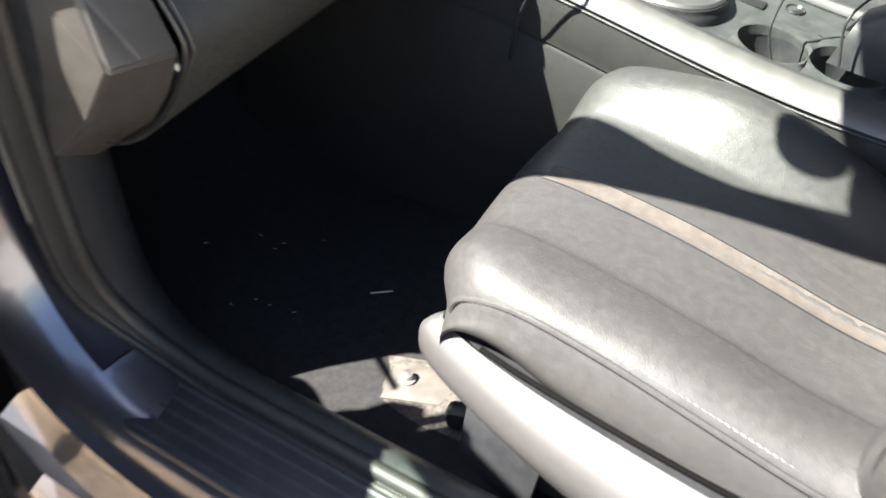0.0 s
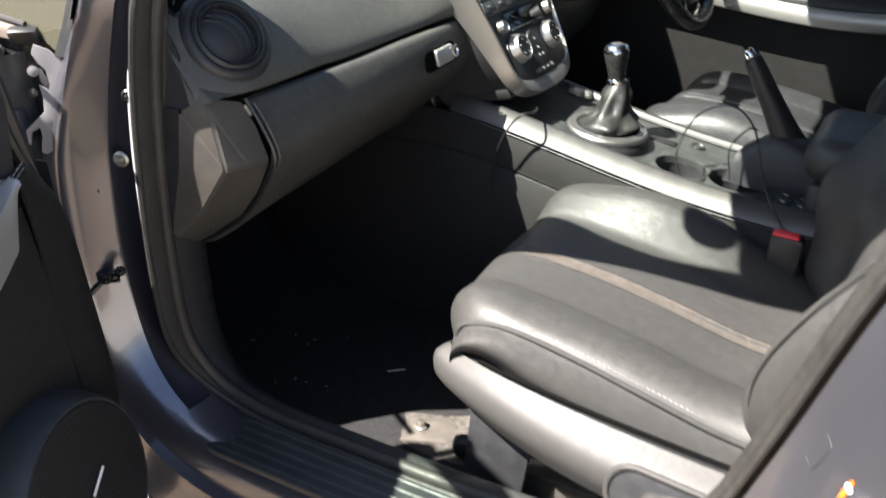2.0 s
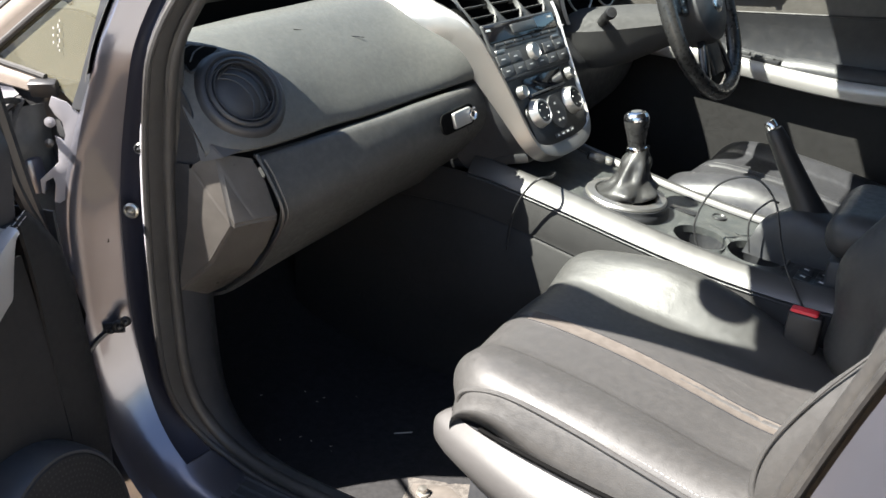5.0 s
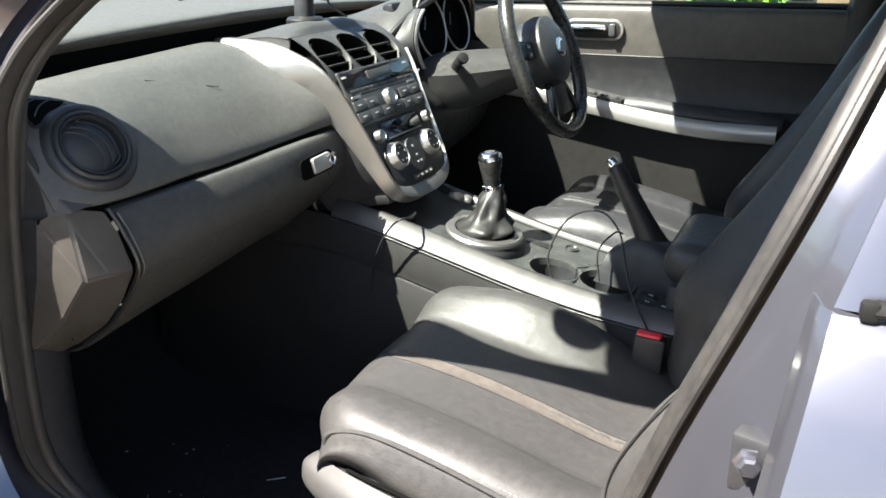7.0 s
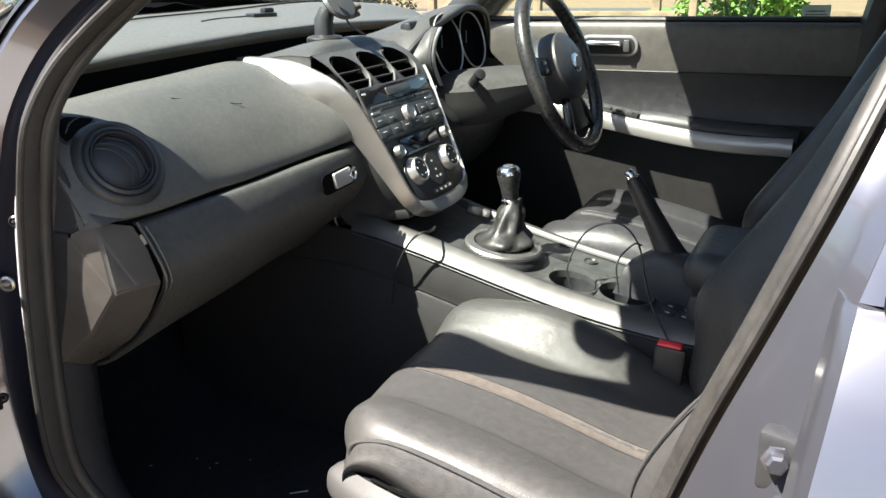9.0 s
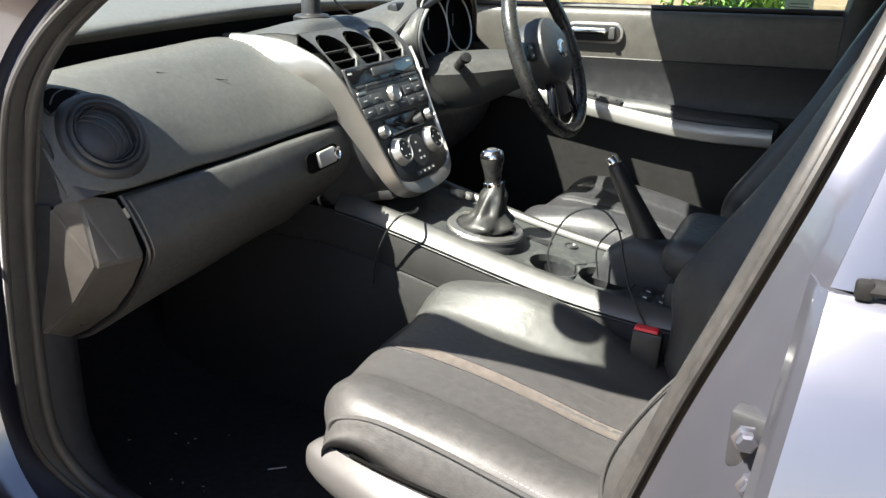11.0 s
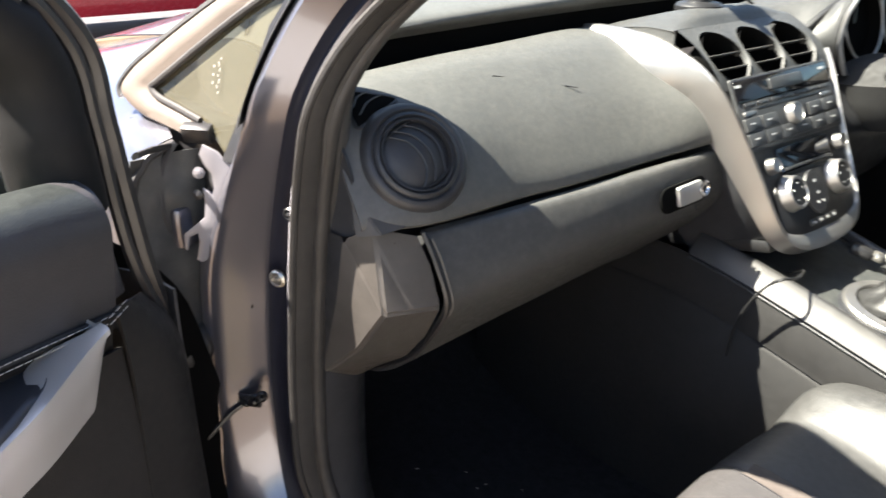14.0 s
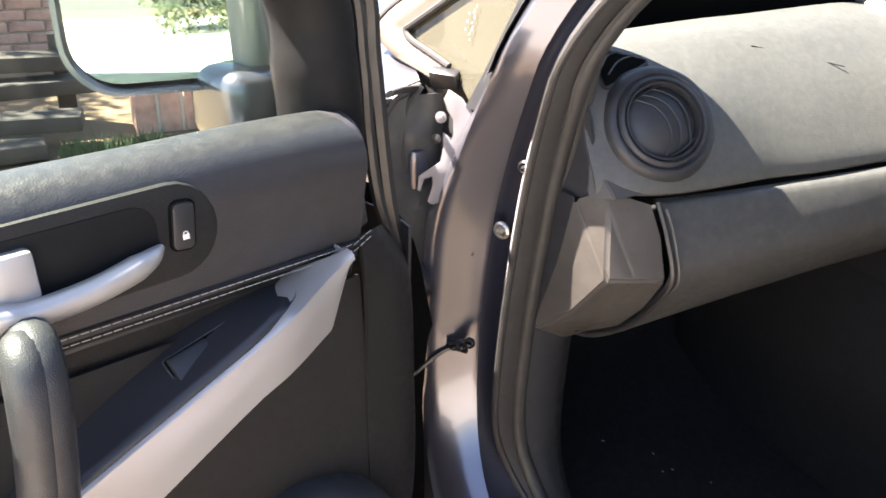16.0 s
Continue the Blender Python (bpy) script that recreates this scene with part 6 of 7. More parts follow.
part("plate", slab([(-0.05, -0.03), (0.03, -0.035), (0.05, 0.0), (0.02, 0.03), (-0.04, 0.03)], 0.006, pose(-0.10, -0.500, 0.366, 0, 0, 25), 0.002), material("dusty_steel", (0.075, 0.066, 0.058), 0.7, vary=0.25, scale=40, bump=0.3), mount)
part("bolt", lathe([(0.012, 0), (0.012, 0.004), (0.008, 0.005), (0.008, 0.013), (0, 0.014)], (-0.118, -0.505, 0.372), (0, 0, 1), 12), STEEL, mount)
part("cap", box((0.04, 0.03, 0.035), pose(-0.015, -0.535, 0.395, 0, 0, 20), 0.012), BLACK, mount, "black plastic bolt cover")
mat_edge = top("floor_liner", "pale dusty underlay patch in front of the seat", "floor liner", (-0.06, -0.44, 0.366))
bm = surf([[(-0.205, -0.490, 0.368), (-0.14, -0.470, 0.370), (-0.07, -0.445, 0.372), (0.02, -0.42, 0.40)], [(-0.165, -0.525, 0.369), (-0.12, -0.530, 0.370), (-0.05, -0.520, 0.371), (0.03, -0.49, 0.385)],
           [(-0.13, -0.548, 0.369), (-0.09, -0.555, 0.370), (-0.02, -0.56, 0.370), (0.05, -0.55, 0.372)]], 5, 5, 0.003)
part("sheet", bm, material("dusty_underlay", (0.040, 0.035, 0.031), 0.9, vary=0.3, scale=40, bump=0.8, grain=500, dust=0.3), mat_edge)
rng = random.Random(4)
bm = bmesh.new()
for k in range(18):
    x, y = rng.uniform(-0.55, -0.03), rng.uniform(-0.56, -0.16)
    a, l = rng.uniform(0, 6.28), rng.choice((0.003, 0.004, 0.006, 0.012))
    z = 0.368 + 0.004 * noise.noise(V((x, y, 0.36)) * 14) + (0.12 * max(0, -0.5 - x) * 3)
    tube([(x, y, z), (x + l * math.cos(a), y + l * math.sin(a), z + 0.001)], 0.0007, 4, bm)
tube([(-0.263, -0.392, 0.370), (-0.236, -0.372, 0.371)], 0.0012, 4, bm)
part("litter", bm, material("straw_litter", (0.50, 0.46, 0.40), 0.8, bump=0), None, "small pale bits of straw on the carpet", 40, "litter", "stuff")


# ---- driver's door ----
fd = top("driver_door", "closed driver's door with a grey upper panel and silver armrest trim", "car door", (0.0, 0.74, 0.45))
for nm, pts, mat, lab in (
    ("upper_panel", [[(x, 0.735, 1.128), (x, 0.712, 1.137), (x, 0.698, 1.124), (x, 0.696, 1.07), (x, 0.700, 1.018)] for x in (-0.42, -0.2, 0.1, 0.4, 0.68)], GREYTRIM, "grey leather upper door panel"),
    ("middle_panel", [[(x, 0.702, 1.016), (x, 0.712, 0.98), (x, 0.716, 0.93), (x, 0.708, 0.88)] for x in (-0.42, -0.2, 0.1, 0.4, 0.68)], DARK, "dark middle door panel"),
    ("lower_panel", [[(x, 0.706, 0.90), (x, 0.704, 0.82), (x, 0.700, 0.70), (x, 0.695, 0.56), (x, 0.700, 0.42)] for x in (-0.42, -0.2, 0.1, 0.4, 0.68)], DOORDARK, "dark lower door panel")):
    part(nm, surf(pts, 4, 5, 0.006), mat, fd, lab)
part("belt_seal", tube([(x, 0.725, 1.142) for x in np.linspace(-0.42, 0.68, 8)], 0.008, 8), BLACK, fd, "black window seal")
part("panel_seam", tube([(x, 0.698, 1.017) for x in np.linspace(-0.42, 0.68, 8)], 0.0025, 6), BLACK, fd)


def arm_z(x):
    return 0.868 + 0.085 * (1 - step(-0.35, 0.36, x))


xs = np.linspace(-0.36, 0.462, 26)
bm = bmesh.new()
grid(bm, [[V((x, 0.638 + dy, arm_z(x) + dz)) for dy, dz in ((0.030, 0.010), (0.008, 0.009), (0.000, 0.002), (-0.002, -0.014), (0.004, -0.030), (0.026, -0.037))] for x in xs])
bmesh.ops.solidify(bm, geom=bm.faces[:], thickness=0.003)
part("silver_strip", bm, RINGSILVER, fd, "satin silver armrest strip", 45)
bm = bmesh.new()
grid(bm, [[V((x, y, arm_z(x) + dz)) for y, dz in ((0.712, 0.020), (0.690, 0.014), (0.655, 0.010), (0.646, 0.006))] for x in xs])
part("armrest", bm, DARK, fd, "dark armrest top")
part("armrest_pad", tube(smooth_path([(0.10, 0.675, arm_z(0.10) + 0.012), (0.16, 0.672, arm_z(0.16) + 0.020), (0.26, 0.672, arm_z(0.26) + 0.022), (0.40, 0.675, arm_z(0.4) + 0.018), (0.47, 0.68, arm_z(0.46) + 0.008)], 4), 0.020, 12, squash=0.5), DARK, fd, "padded elbow rest")
swp = part("window_switches", box((0.10, 0.030, 0.010), pose(0.045, 0.667, arm_z(0.045) + 0.012, 0, 7, 0), 0.003), BLACK, fd, "black panel of window switches")
for k in range(3):
    part("switch", box((0.020, 0.015, 0.009), pose(0.015 + 0.028 * k, 0.666, arm_z(0.03 * k) + 0.017, 0, 15, 0), 0.002), GREYBTN, swp)
part("lower_seam", tube([(x, 0.7025, 0.80) for x in np.linspace(-0.40, 0.60, 6)], 0.0022, 6), BLACK, fd)
hm = frame_at((0.005, 0.692, 1.080), (1, 0, 0), (0, -1, 0))
hh = part("handle_surround", slab(rounded(0.150, 0.052, 0.024), 0.006, hm, 0.002), SILVER, fd, "silver-edged door handle recess")
part("recess", slab(rounded(0.136, 0.040, 0.019), 0.002, hm @ Matrix.Translation((0, 0, 0.005)), 0.0005), BLACK, hh)
part("handle", slab(rounded(0.094, 0.016, 0.007), 0.014, hm @ Matrix.Translation((-0.012, 0.004, 0.006)), 0.005), CHROME, hh, "chrome pull handle")
part("lock_tab", slab(rounded(0.016, 0.030, 0.005), 0.010, hm @ Matrix.Translation((0.048, 0, 0.006)), 0.003), GREYBTN, hh)
part("window_frame", tube(smooth_path([(0.655, 0.735, 1.13), (0.672, 0.70, 1.28), (0.70, 0.645, 1.45)], 5), 0.026, 10), BLACK, fd, "black rear edge of the window frame")
part("window_glass", surf([[(-0.40, 0.742, 1.13), (0.1, 0.742, 1.135), (0.66, 0.742, 1.135)], [(-0.16, 0.695, 1.29), (0.2, 0.665, 1.34), (0.68, 0.665, 1.34)], [(0.06, 0.645, 1.42), (0.3, 0.625, 1.48), (0.69, 0.625, 1.49)]], 4, 4, 0.004), TINTED, fd, "tinted driver's window")
tag = part("window_label", box((0.062, 0.0012, 0.034), pose(0.475, 0.734, 1.158, 8, 0, 0), 0), WHITE, fd, "white paper label stuck to the glass")
for k in range(4):
    part("marking", box((0.046 - 0.008 * (k % 2), 0.0006, 0.0022), pose(0.475, 0.7330, 1.168 - 0.007 * k, 8, 0, 0), 0), GREYBTN, tag)

# ---- open passenger door: s along it from the hinge side, d towards the cabin, z up ----
DM = Matrix(((0.30, 0.954, 0, -0.25), (-0.954, 0.30, 0, -1.03), (0, 0, 1, 0), (0, 0, 0, 1)))


def D(s, d, z):
    return DM @ V((s, d, z))


def dsurf(ctrl, nu=5, nv=5, thick=0.0):
    return surf([[D(*p) for p in r] for r in ctrl], nu, nv, thick)


pd = top("passenger_door", "open front passenger door with a black leather panel and silver trim", "car door", D(0.3, -0.05, 0.40))
SS = (-0.055, 0.02, 0.15, 0.35, 0.60, 0.86)
pad_rows = [[(s, d + 0.004 * math.sin(4 * s), z + dz0 * (1 if s > 0 else 0.3)) for d, z, dz0 in ((-0.075, 1.070, 0.004), (-0.045, 1.084, 0.004), (-0.012, 1.078, 0.004), (0.004, 1.055, 0.0), (0.000, 1.02, 0.0), (-0.009, 0.966, 0.0))] for s in SS]
part("upper_pad", dsurf(pad_rows, 5, 5, 0.006), DARKHIDE, pd, "scuffed black leather upper pad", 60)
# stitched seam, recess under it
for dz in (0.9725, 0.9662):
    path = [D(s, -0.0015, dz + 0.010 * (1 - step(-0.066, -0.040, s))) for s in np.linspace(-0.062, 0.80, 60)]
    part("stitching", stitches(path, 0.0062, 0.0016, 0.00045), THREAD, pd, "double row of pale stitching")
part("seam_back", dsurf([[(s, -0.022, z) for z in (0.95, 1.02)] for s in (-0.06, 0.2, 0.5, 0.86)], 2, 2, 0.003), BLACK, pd)
part("scoop", dsurf([[(s, d, z + 0.006 * math.sin(2.2 * s)) for d, z in ((-0.006, 0.974), (-0.022, 0.955), (-0.030, 0.90), (-0.026, 0.84), (-0.02, 0.78))] for s in SS], 4, 4, 0.004), DOORDARK, pd, "dark scooped middle panel")
part("lower_panel", dsurf([[(s, d, z) for d, z in ((-0.022, 0.93), (-0.010, 0.80), (-0.006, 0.66), (-0.010, 0.52), (-0.045, 0.44))] for s in (-0.060, 0.02, 0.15, 0.35, 0.60, 0.86)], 4, 4, 0.005), DOORDARK, pd, "dark lower door panel")
# hinge-side edge of the panel, a step that turns back to the door's shell
edge = [[(-0.052, -0.008, 0.976), (-0.075, -0.018, 0.972), (-0.100, -0.040, 0.962)], [(-0.060, -0.010, 0.90), (-0.110, -0.016, 0.905), (-0.140, -0.045, 0.90)],
        [(-0.056, -0.006, 0.78), (-0.118, -0.014, 0.78), (-0.146, -0.045, 0.78)], [(-0.056, -0.006, 0.66), (-0.120, -0.014, 0.64), (-0.146, -0.045, 0.64)], [(-0.05, -0.030, 0.46), (-0.11, -0.036, 0.46), (-0.14, -0.06, 0.46)]]
part("panel_edge", dsurf(edge, 5, 5, 0.004), DOORDARK, pd, "dark moulded front edge of the panel")
part("corner_pad", dsurf([[(-0.040, -0.020, 1.080), (-0.080, -0.045, 1.065), (-0.095, -0.075, 1.05)], [(-0.040, -0.006, 1.05), (-0.078, -0.035, 1.02), (-0.095, -0.07, 1.0)], [(-0.040, -0.014, 0.976), (-0.082, -0.034, 0.972), (-0.10, -0.06, 0.965)]], 4, 4), DARKHIDE, pd, "leather return at the hinge side")
# armrest: dark top with the window switch, silver strip sweeping down
def strip_top(s):
    """Upper edge of the silver strip's face."""
    return 0.9745 - 0.447 * (s + 0.0263) if s < 0.05 else 0.9404 - 0.43 * (s - 0.05)


def strip_foot(s):
    """Lower edge of the face: a short raked end, then a long straight fall."""
    return 0.9745 - 2.62 * (s + 0.0263) if s < -0.001 else 0.9082 - 0.40 * s - 0.16 * max(0.0, s - 0.08)


sp = [*np.linspace(-0.0262, 0.060, 30), *np.linspace(0.075, 0.52, 22)]
bm = bmesh.new()
rows = []
for s in sp:
    hi, lo, out = strip_top(s), strip_foot(s), 0.022 + 0.012 * step(-0.02, 0.06, s)
    back = 0.034 * step(-0.0262, 0.020, s) * (1 - step(0.026, 0.05, s))    # the top face narrows where the armrest begins
    rows.append([D(s + 0.10 * back, out - 0.012 - back, hi + 0.004 - 0.1 * back), D(s, out - 0.004 - 0.5 * back, hi + 0.003), D(s, out - 0.001, hi + 0.001), D(s, out, hi - 0.003), D(s, out - 0.001, hi * 0.5 + lo * 0.5), D(s, out - 0.003, lo + 0.002), D(s, out - 0.006, lo), D(s, out - 0.030, lo + 0.002)])
grid(bm, rows)
part("silver_strip", bm, RINGSILVER, pd, "sweeping satin silver trim", 40)
bm = bmesh.new()
rows = []
for s in [0.028, 0.031, 0.036, 0.044, 0.054, *np.linspace(0.066, 0.52, 26)]:
    t = step(0.020, 0.062, s)
    hi, back = strip_top(s), 0.952 - 0.05 * s - 0.9 * max(0.0, s - 0.05) ** 1.6
    edge_d = 0.006 + 0.022 * math.sqrt(max(0.0, min(1.0, (s - 0.027) / 0.045)))
    rows.append([D(s, -0.040, back + 0.002), D(s, -0.022, back), D(s, edge_d * 0.4 - 0.010, hi * 0.45 + back * 0.55), D(s, edge_d - 0.006, hi + 0.010 * t), D(s, edge_d - 0.001, hi + 0.0085 * t), D(s, edge_d + 0.002, hi + 0.004), D(s, edge_d, hi - 0.004)])
grid(bm, rows)
part("armrest", bm, GLOSSGRAIN, pd, "dark grained armrest top with a rounded edge", 60)
am = frame_at(D(0.110, 0.002, 0.9215), DM.to_3x3() @ V((1, 0.02, -0.25)), DM.to_3x3() @ V((0.15, 0.62, 0.72)))
swd = part("window_switch", slab(rounded(0.062, 0.026, 0.003), 0.002, am, 0.0006), SHADEBLACK, pd, "black window switch in a recess")
part("switch_rim", tube([am @ V((x, y, 0.002)) for x, y in [*rounded(0.062, 0.026, 0.003), rounded(0.062, 0.026, 0.003)[0]]], 0.0008, 5), TREAD, swd)
part("switch", box((0.036, 0.022, 0.004), am @ pose(0.011, 0, 0.0030, 0, -5, 0), 0.0012), BLACK, swd)
# handle recess with a silver pull and lock button
hm = frame_at(D(0.185, 0.0015, 1.033), DM.to_3x3() @ V((-1, 0, 0.02)), DM.to_3x3() @ V((0, 1, 0.05)))
hr = part("handle_recess", slab(rounded(0.190, 0.074, 0.036), 0.006, hm, 0.003), DOORDARK, pd, "dark oval handle recess")
# flat plate, blackened to paint the shade inside the handle recess
part("well_shade", slab(rounded(0.118, 0.050, 0.018), 0.002, hm @ Matrix.Translation((-0.012, 0.002, 0.005)), 0.0005), POSTBLACK, hr)
part("pull", tube(smooth_path([hm @ V(p) for p in ((0.047, -0.006, 0.010), (0.030, -0.0125, 0.015), (-0.010, -0.020, 0.018), (-0.055, -0.022, 0.018), (-0.078, -0.018, 0.013))], 6), [0.003, 0.005, 0.0065, 0.008, 0.009, 0.010, 0.011] + [0.0125] * 12 + [0.014] * 6, 14, squash=0.75), RINGSILVER, hr, "satin silver pull handle")
part("pull_root", box((0.034, 0.036, 0.014), hm @ pose(-0.056, 0.002, 0.010), 0.004), RINGSILVER, hr)
part("button_gap", slab(rounded(0.0205, 0.0395, 0.0065), 0.002, hm @ Matrix.Translation((0.066, 0.004, 0.0052)) @ pose(0, 0, 0, 0, 0, -6), 0.0005), SHADEBLACK, hr)
lk = part("lock_button", slab(rounded(0.017, 0.036, 0.005), 0.004, hm @ Matrix.Translation((0.066, 0.004, 0.006)) @ pose(0, 0, 0, 0, 0, -6), 0.0015), BLACK, hr, "black lock button with a padlock mark")
part("padlock", box((0.005, 0.004, 0.0005), hm @ pose(0.066, -0.004, 0.0102), 0), WHITE, lk)
part("padlock", ring(hm @ V((0.066, -0.0015, 0.0103)), hm.col[2].to_3d(), 0.0017, 0.0004, 16, 5), WHITE, lk)
# grab handle
gp = smooth_path([D(0.240, 0.000, 0.985), D(0.243, 0.040, 1.000), D(0.247, 0.060, 0.978), D(0.252, 0.064, 0.92), D(0.262, 0.062, 0.84), D(0.270, 0.03, 0.78)], 5)
grab = part("grab_handle", tube(gp, 0.0175, 14, squash=0.9), DARK, pd, "dark plastic grab handle")
part("grab_face", tube([p + DM.to_3x3() @ V((0.0080, 0.004, 0.003)) for p in gp[4:23]], [0.011, 0.0135] + [0.0145] * 17, 12, squash=0.9), DARK, grab, "dark grained face")
# loudspeaker pod
sc, sn = D(0.030, 0.048, 0.622), DM.to_3x3() @ V((-0.10, 0.98, 0.12))
pod = part("speaker_pod", lathe([(0.128, -0.070), (0.122, -0.025), (0.116, -0.003), (0.111, 0.004), (0.108, 0.004)], sc, sn, 56), DARK, pd, "raised round loudspeaker pod")
part("speaker_grille", lathe([(0.109, 0.002), (0.106, 0.005), (0.06, 0.010), (0, 0.012)], sc, sn, 56), DOORDARK, pod, "dark perforated loudspeaker grille")
bm = bmesh.new()
sm = frame_at(sc, (0, 0, 1), sn)
for r_ in np.arange(0.010, 0.104, 0.0062):
    for k in range(int(2 * math.pi * r_ / 0.0066)):
        a = 2 * math.pi * k / int(2 * math.pi * r_ / 0.0066)
        h = 0.0125 - 0.0075 * (r_ / 0.108) ** 2
        lathe([(0.0014, 0.0), (0, 0.0003)], sm @ V((r_ * math.cos(a), r_ * math.sin(a), h)), sn, 5, bm)
part("perforation", bm, BLACK, pod, "", kind="stuff")
lm = sm @ pose(0.018, -0.008, 0.0122, 0, 0, -62)
part("logo_bar", box((0.036, 0.009, 0.0010), lm, 0), BLACK, pod, "small plain emblem bar")
part("logo_bar", box((0.034, 0.0045, 0.0006), lm @ pose(0, 0.0015, 0.0010), 0), WHITE, pod)
# shell, outer skin, frame, glass
part("outer_skin", dsurf([[(s, d, z) for d, z in ((-0.10, 1.055), (-0.135, 1.01), (-0.165, 0.90), (-0.172, 0.72), (-0.150, 0.52), (-0.115, 0.36))] for s in (-0.14, 0.1, 0.5, 0.88)], 4, 4, 0.002), PAINT, pd, "grey metallic outer skin")
# lip is body paint, coloured dark for the shade it lies in
part("skin_return", dsurf([[(s, d, z) for d, z in ((-0.168, 0.83), (-0.170, 0.78), (-0.172, 0.70), (-0.150, 0.52), (-0.115, 0.36))] for s in (-0.218, -0.18, -0.141)], 3, 4, 0.002), DARK, pd, "front lip of the outer skin, shade put into its colour")
# black sheet added to block sun leaking past the hinges
part("gap_blocker", dsurf([[(s, d, 0.46 + (z - 0.46) * k) for d, z in ((-0.140, 1.030), (-0.150, 0.96), (-0.156, 0.84), (-0.158, 0.72), (-0.140, 0.46))] for s, k in ((-0.268, 0.50), (-0.235, 0.72), (-0.190, 0.84), (-0.140, 0.92))], 3, 4, 0.003), SHADEBLACK, pd, "added black sheet that keeps sun out of the hinge gap")
# painted shell edge, coloured dark because it is unlit
part("shell_edge", dsurf([[(-0.140, -0.040, z), (-0.146, -0.075, z), (-0.146, -0.120, z), (-0.138, -0.160 + 0.06 * max(0, (z - 0.9) / 0.2), z)] for z in (0.42, 0.55, 0.70, 0.85, 0.95)], 4, 4, 0.003), DARK, pd, "edge of the door shell, shade put into its colour")
part("rear_edge", dsurf([[(0.86, -0.01, z), (0.90, -0.06, z), (0.88, -0.16, z)] for z in (0.42, 0.75, 1.08)], 4, 4, 0.003), PAINT, pd, "painted trailing edge of the door")
part("belt_seal", tube([D(s, -0.082, 1.056) for s in np.linspace(0.0, 0.86, 8)], 0.008, 8), BLACK, pd, "black window seal")
post = smooth_path([D(-0.060, -0.070, 1.05), D(-0.056, -0.072, 1.11), D(-0.044, -0.074, 1.19), D(0.05, -0.064, 1.30), D(0.18, -0.04, 1.40), D(0.36, 0.0, 1.48), D(0.58, 0.02, 1.51), D(0.84, 0.02, 1.48)], 6)
part("window_frame", tube(post, [0.041] * 8 + [0.039] * 6 + [0.028] * (len(post) - 14), 14, squash=0.75), POSTBLACK, pd, "black front post and frame of the door window")
part("rear_post", tube(smooth_path([D(0.84, 0.02, 1.48), D(0.87, -0.02, 1.30), D(0.88, -0.06, 1.08)], 6), 0.026, 10), BLACK, pd, "black rear post of the window frame")
part("frame_seal", tube(smooth_path([D(0.01, -0.050, 1.30), D(-0.080, -0.056, 1.20), D(-0.098, -0.058, 1.12), D(-0.104, -0.058, 1.05), D(-0.114, -0.056, 0.98), D(-0.135, -0.05, 0.91)], 6), 0.0065, 8), BLACK, pd, "black rubber seal down the frame")
part("frame_seal", tube(smooth_path([D(-0.005, -0.056, 1.30), D(-0.098, -0.062, 1.20), D(-0.114, -0.064, 1.12), D(-0.122, -0.064, 1.05), D(-0.132, -0.062, 0.97), D(-0.148, -0.060, 0.90)], 6), 0.009, 8), BLACK, pd, "black rubber seal down the frame")
part("window_glass", dsurf([[(-0.03, -0.088, 1.04), (0.4, -0.088, 1.04), (0.86, -0.088, 1.04)], [(0.02, -0.070, 1.25), (0.4, -0.05, 1.30), (0.86, -0.03, 1.30)], [(0.15, -0.045, 1.385), (0.40, -0.005, 1.475), (0.83, 0.01, 1.475)]], 4, 4, 0.004), TINTED, pd, "tinted passenger window")
# mirror outside the glass
mc, mn = D(0.022, -0.195, 1.152), V((0.991, -0.108, 0.075)).normalized()
mm = frame_at(mc, DM.to_3x3() @ V((1, 0, 0.0)), mn)
mir = top("door_mirror", "dark door mirror reflecting a sunlit drive", "wing mirror", D(0.03, -0.12, 1.10))
rows = [[mm @ V((x * k, y * k, h)) for x, y in rounded(0.188, 0.140, 0.050, 8)] for k, h in ((0.90, 0.004), (0.94, 0.010), (0.99, 0.010), (1.0, 0.0), (0.98, -0.03), (0.85, -0.065), (0.55, -0.085), (0.1, -0.09))]
bm = bmesh.new()
grid(bm, rows, True)
part("housing", bm, PAINT, mir, "grey mirror housing", 50)
part("glass", slab([(x * 0.905, y * 0.905) for x, y in rounded(0.190, 0.130, 0.048, 8)], 0.003, mm @ Matrix.Translation((0, 0, 0.001)), 0.0), MIRROR, mir, "mirror glass")
part("foot", box((0.090, 0.09, 0.075), DM @ pose(-0.040, -0.160, 1.070, 0, 0, 0), 0.018, segments=4), PAINT, mir, "painted mirror foot")
part("arm", box((0.066, 0.06, 0.125), DM @ pose(-0.060, -0.165, 1.160, 0, 0, 0), 0.014, segments=4), MIRRORDARK, mir, "dark grey mirror arm")

# ---- rear door, closed ----
rd = top("rear_door", "closed rear passenger door in sunlit silver-grey paint", "car door", (1.0, -0.86, 0.40))
xs = (0.0, 0.012, 0.05, 0.35, 0.95)
def rear_edge_x(z):
    return 0.528 + 0.13 * max(0, z - 0.55) ** 1.15 if z > 0.55 else 0.528


rows = []
for z, y in ((0.36, -0.930), (0.50, -0.972), (0.68, -0.980), (0.86, -0.958), (0.98, -0.920), (1.045, -0.884), (1.062, -0.868)):
    rows.append([(rear_edge_x(z) + dx, y + (0.035 if dx == 0 else (0.006 if dx < 0.02 else 0)), z) for dx in xs])
part("outer_skin", surf(rows, 4, 4, 0.003), PAINT, rd, "sunlit metallic door skin")
